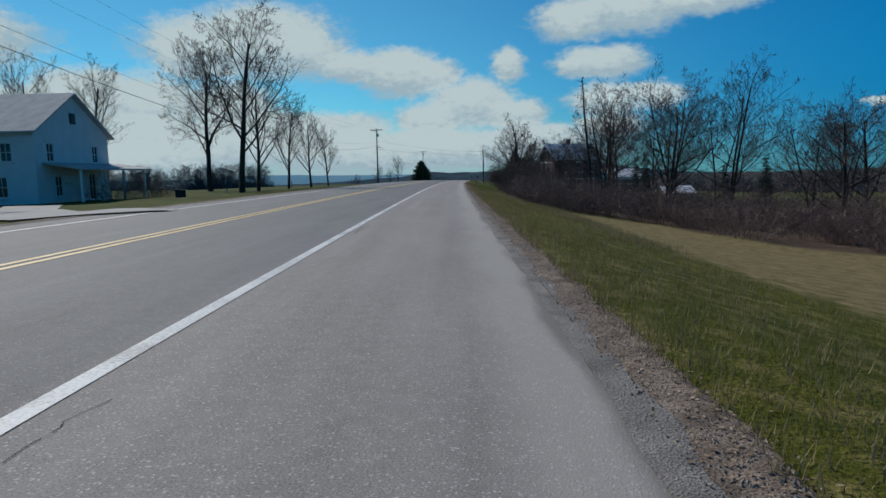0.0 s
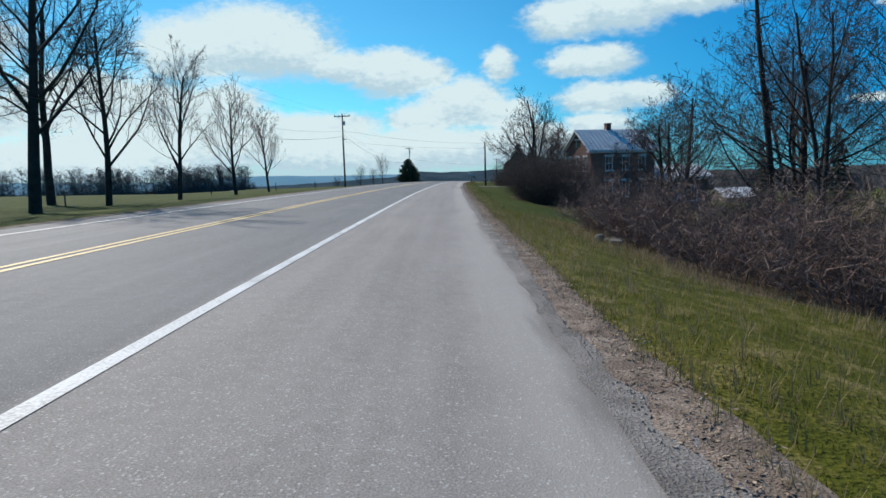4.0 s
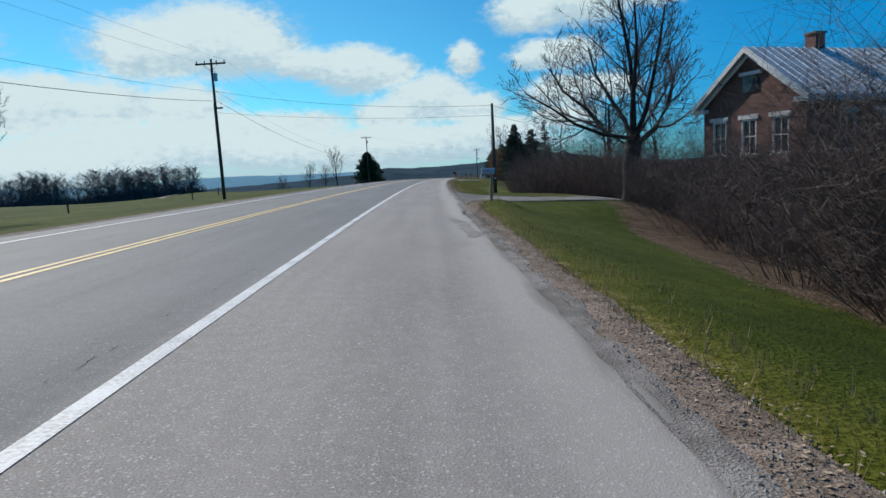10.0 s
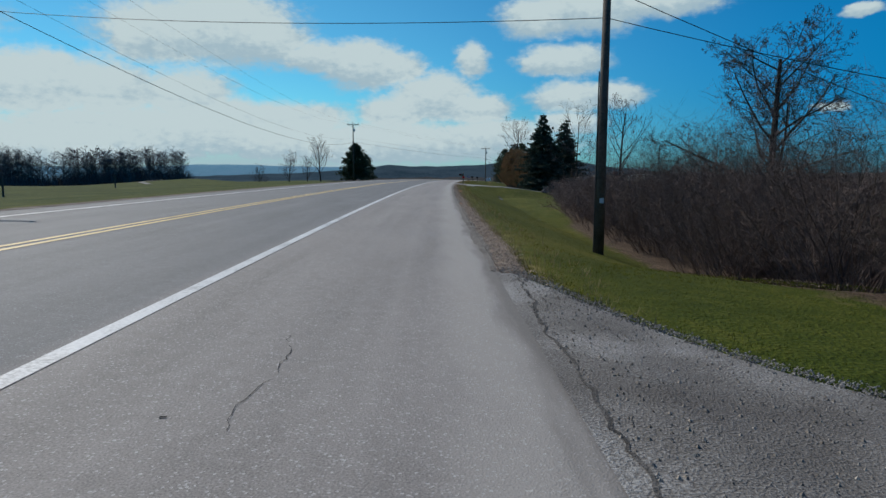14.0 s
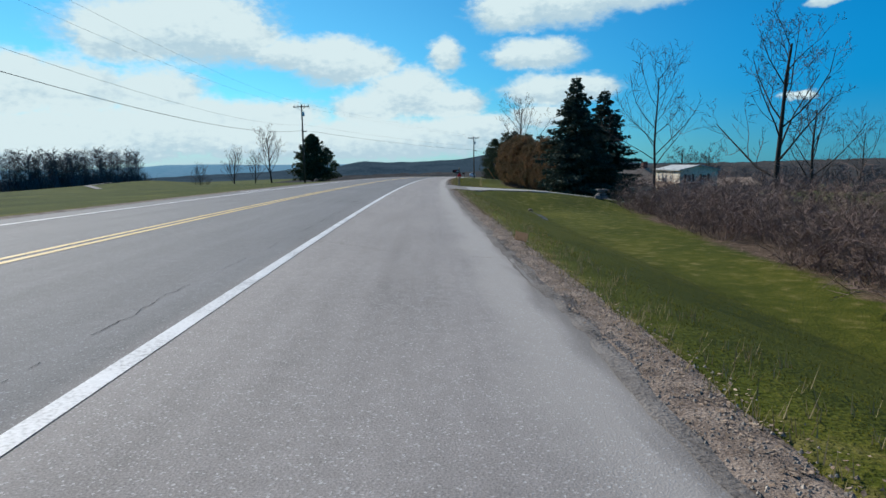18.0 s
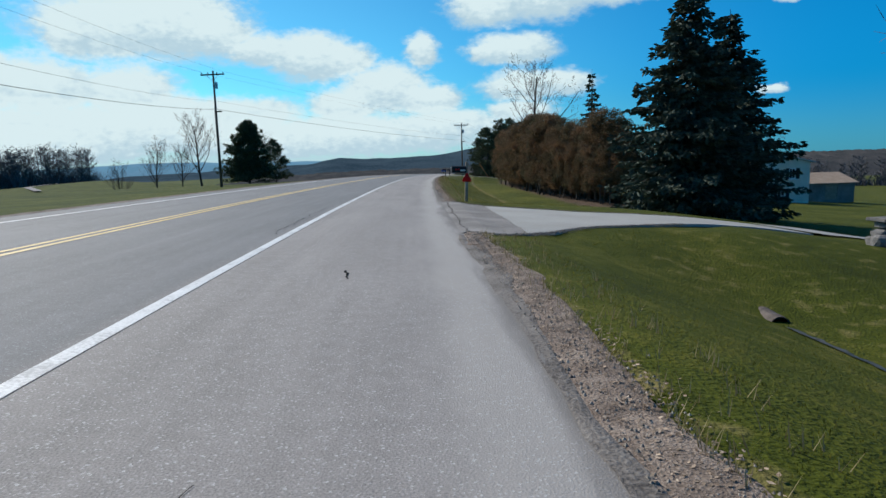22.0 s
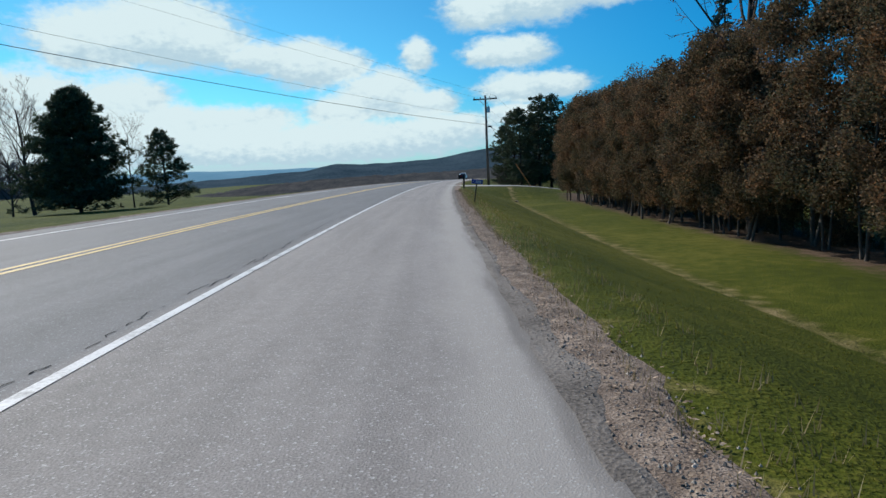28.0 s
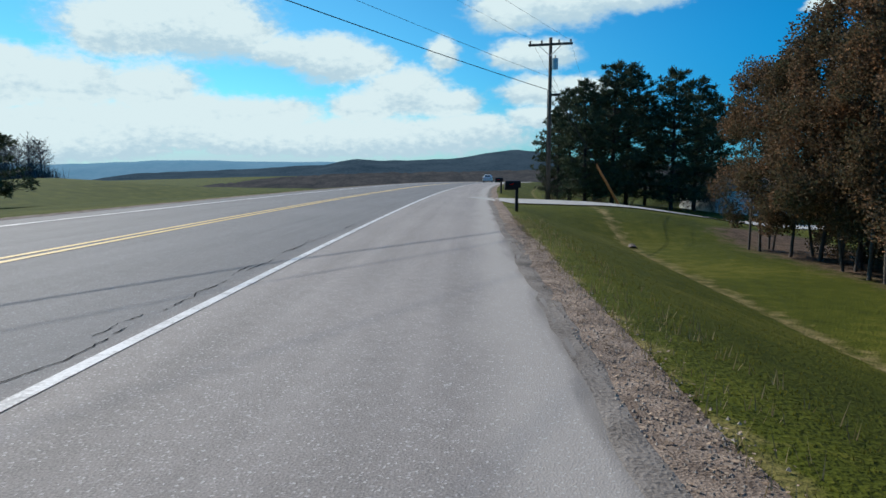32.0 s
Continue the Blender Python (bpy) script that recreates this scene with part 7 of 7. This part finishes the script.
# ---- a car far along the road ----
M_SILVER = mat("silver car paint", ((0.50, 0.51, 0.52), (0.58, 0.59, 0.60)), 3, 0.28, 0.0, metal=0.6)
M_TYRE = mat("tyre rubber", ((0.012, 0.012, 0.012), (0.03, 0.03, 0.03)), 6, 0.85, 0.2)
M_LAMP = mat("red lamp glass", ((0.32, 0.01, 0.01), (0.42, 0.02, 0.02)), 6, 0.2, 0.0)


def sedan(x, y, turn):
    ob = empty("sedan", x, y, gz(x, y), turn)

    def loft(rows):
        """A skin through cross sections of (y, half width below, half width above, z below, z above)."""
        bm = bmesh.new()
        rings = []
        for yy, w0, w1, z0, z1 in rows:
            mid = z0 + (z1 - z0) * 0.45
            rings.append([bm.verts.new(p) for p in ((-w0, yy, z0), (-w0 - 0.03, yy, mid), (-w1, yy, z1), (0, yy, z1 + 0.03), (w1, yy, z1), (w0 + 0.03, yy, mid), (w0, yy, z0))])
        for a, b in zip(rings, rings[1:]):
            for k in range(7):
                j = (k + 1) % 7
                bm.faces.new((a[k], a[j], b[j], b[k]))
        bm.faces.new(rings[0]), bm.faces.new(rings[-1][::-1])
        bmesh.ops.recalc_face_normals(bm, faces=bm.faces[:])
        return bm

    body = part("body", loft(((-2.4, 0.74, 0.70, 0.36, 0.86), (-2.25, 0.86, 0.80, 0.26, 1.02), (-1.4, 0.9, 0.82, 0.22, 1.06), (0.6, 0.9, 0.82, 0.22, 0.98), (1.6, 0.88, 0.78, 0.22, 0.90), (2.2, 0.84, 0.70, 0.26, 0.78), (2.42, 0.7, 0.6, 0.34, 0.66))), M_SILVER, ob, smooth_faces=False)
    part("cabin", loft(((-1.75, 0.74, 0.66, 1.0, 1.06), (-1.0, 0.76, 0.58, 1.0, 1.40), (-0.2, 0.77, 0.58, 1.0, 1.46), (0.35, 0.77, 0.57, 0.98, 1.42), (1.15, 0.76, 0.66, 0.94, 0.98))), M_SILVER, ob)
    for name, pts in (("rear_window", ((-0.56, -1.72, 1.10), (0.56, -1.72, 1.10), (0.50, -1.08, 1.385), (-0.50, -1.08, 1.385))), ("windscreen", ((0.58, 1.12, 1.03), (-0.58, 1.12, 1.03), (-0.5, 0.45, 1.40), (0.5, 0.45, 1.40)))):
        slope(ob, pts, 0.03, M_GLASS, name)
    for sx in (-1, 1):
        for y0, y1 in ((-1.25, -0.3), (-0.2, 0.75)):
            slope(ob, ((sx * 0.80, y0, 1.06), (sx * 0.80, y1, 1.05), (sx * 0.64, min(y1, 0.4), 1.36), (sx * 0.64, max(y0, -1.0), 1.36)), 0.02, M_GLASS, "side_window")
        box("tail_lamp", (sx * 0.66 - 0.14, sx * 0.66 + 0.14, -2.39, -2.3, 0.74, 0.96), M_LAMP, ob, "red tail lamp", bevel=0.02)
        box("headlamp", (sx * 0.6 - 0.16, sx * 0.6 + 0.16, 2.2, 2.36, 0.58, 0.72), M_GLASS, ob, "clear headlamp", bevel=0.02)
        box("mirror", (sx * 0.98 - 0.09, sx * 0.98 + 0.09, 0.62, 0.74, 0.98, 1.1), M_SILVER, ob, bevel=0.02)
        for yy in (-1.42, 1.42):
            w = empty("wheel", sx * 0.8, yy, 0.33)
            w.parent = ob
            for nm, r0, wide, mtl in (("tyre", 0.33, 0.2, M_TYRE), ("rim", 0.22, 0.215, M_STEEL)):
                bm = bmesh.new()
                bmesh.ops.create_cone(bm, cap_ends=True, segments=20, radius1=r0, radius2=r0, depth=wide, matrix=Matrix.Rotation(math.pi / 2, 4, "Y"))
                part(nm, bm, mtl, w)
    box("bumper", (-0.8, 0.8, -2.46, -2.3, 0.34, 0.56), M_SILVER, ob, bevel=0.03)
    box("plate", (-0.26, 0.26, -2.475, -2.46, 0.62, 0.74), M_PAINT, body, "pale number plate")
    return tagged(ob, "silver four-door sedan on the road", "car")


sedan(xw(352) - 1.7, 352, -11)


ob = empty("utility_cabinet", -21.4, 50.5, gz(-21.4, 50.5), 20)
box("body", (-0.38, 0.38, -0.3, 0.3, -0.05, 0.58), M_SHUTTER, ob, bevel=0.03)
box("lid", (-0.42, 0.42, -0.34, 0.34, 0.58, 0.65), M_SHUTTER, ob, bevel=0.02)
tagged(ob, "low dark utility cabinet on the farmhouse lawn", "cabinet")


def scrap(x, y, turn, material, label):
    """A crumpled scrap lying on the verge."""
    r = random.Random(int(y * 10))
    bm = bmesh.new()
    bmesh.ops.create_grid(bm, x_segments=6, y_segments=4, size=0.5)
    for v in bm.verts:
        v.co = Vector((v.co.x * 0.1, v.co.y * 0.05, 0.006 + r.uniform(0, 0.014)))
    bmesh.ops.solidify(bm, geom=bm.faces[:], thickness=0.002)
    ob = part("wrapper", bm, material)
    ob.matrix_basis = pose(x, y, gz(x, y) + 0.02, 0, 0, turn)
    return tagged(ob, label, "litter")


M_WRAP = mat("orange plastic film", ((0.75, 0.22, 0.02), (0.85, 0.32, 0.04)), 6, 0.4, 0.1)
scrap(xw(126.8) + 3.12, 126.8, 20, M_WRAP, "crumpled orange plastic wrapper on the gravel verge")
box("tag", (-0.05, 0.05, -0.118, -0.112, 1.5, 1.62), M_PAINT, SERVICE, "small white tag")


# ---- distance ----
def ridge(name, y, x0, x1, base, shape, material, label, n=160):
    vs, fs = [], []
    for i in range(n):
        x = x0 + (x1 - x0) * i / (n - 1)
        h = shape(x)
        for k, (dy, f) in enumerate(((-0.18 * y, 0), (-0.1 * y, 0.55), (0, 1.0), (0.12 * y, 0.4))):
            vs.append((x, y + dy, base + (h - base) * f))
    for i in range(n - 1):
        for k in range(3):
            a = i * 4 + k
            fs.append((a, a + 4, a + 5, a + 1))
    return tagged(obj(name, vs, fs, material, flat=False), label, "hill", kind="structure")


# the blue of both hill colours is distance haze, painted into the base colour
M_HILL = mat("haze-blue wooded hill", ((0.028, 0.05, 0.066), (0.058, 0.085, 0.105)), 0.01, 1.0, 0.0, fine=0.12, spec=0.0)
M_FAR = mat("haze-blue far hill", ((0.12, 0.25, 0.33), (0.16, 0.29, 0.37)), 0.004, 1.0, 0.0, fine=0.03, spec=0.0)
HILL = ((-900, -40), (-450, -25), (-330, -16), (-230, -14), (-150, 2), (-120, 9), (-80, 4), (0, 1), (140, 3), (270, 9), (365, 26), (480, 40), (600, 28), (750, 2), (1000, -20), (2400, -40))
ridge("backdrop_hill", 2600, -900, 2400, -60, lambda x: along(HILL, x) + 2.5 * noise.noise((x * 0.02, 0, 0)), M_HILL, "wooded hills in the far distance, tinted with haze")
ridge("backdrop_ridge", 4300, -4000, 1500, -110, lambda x: -22 + 44 * (0.5 + 0.5 * noise.noise((x * 0.0012, 3, 0))) + 4 * noise.noise((x * 0.008, 0, 0)), M_FAR, "far ridge tinted with pale blue haze")
M_VALE = mat("bare valley woods", ((0.034, 0.04, 0.043), (0.085, 0.08, 0.078)), 0.06, 1.0, 0.6, fine=0.4, spec=0.0)
VALE = ((-240, -34), (-200, -27), (-110, -17), (-40, -13.5), (100, -12), (300, -8), (600, -5), (1100, -4))
ridge("backdrop_woods", 900, -240, 1100, -45, lambda x: along(VALE, x) + 1.6 * noise.noise((x * 0.05, 1, 0)) + 1.5 * noise.noise((x * 0.21, 4, 0)), M_VALE, "bare woods filling the valley ahead", 520)
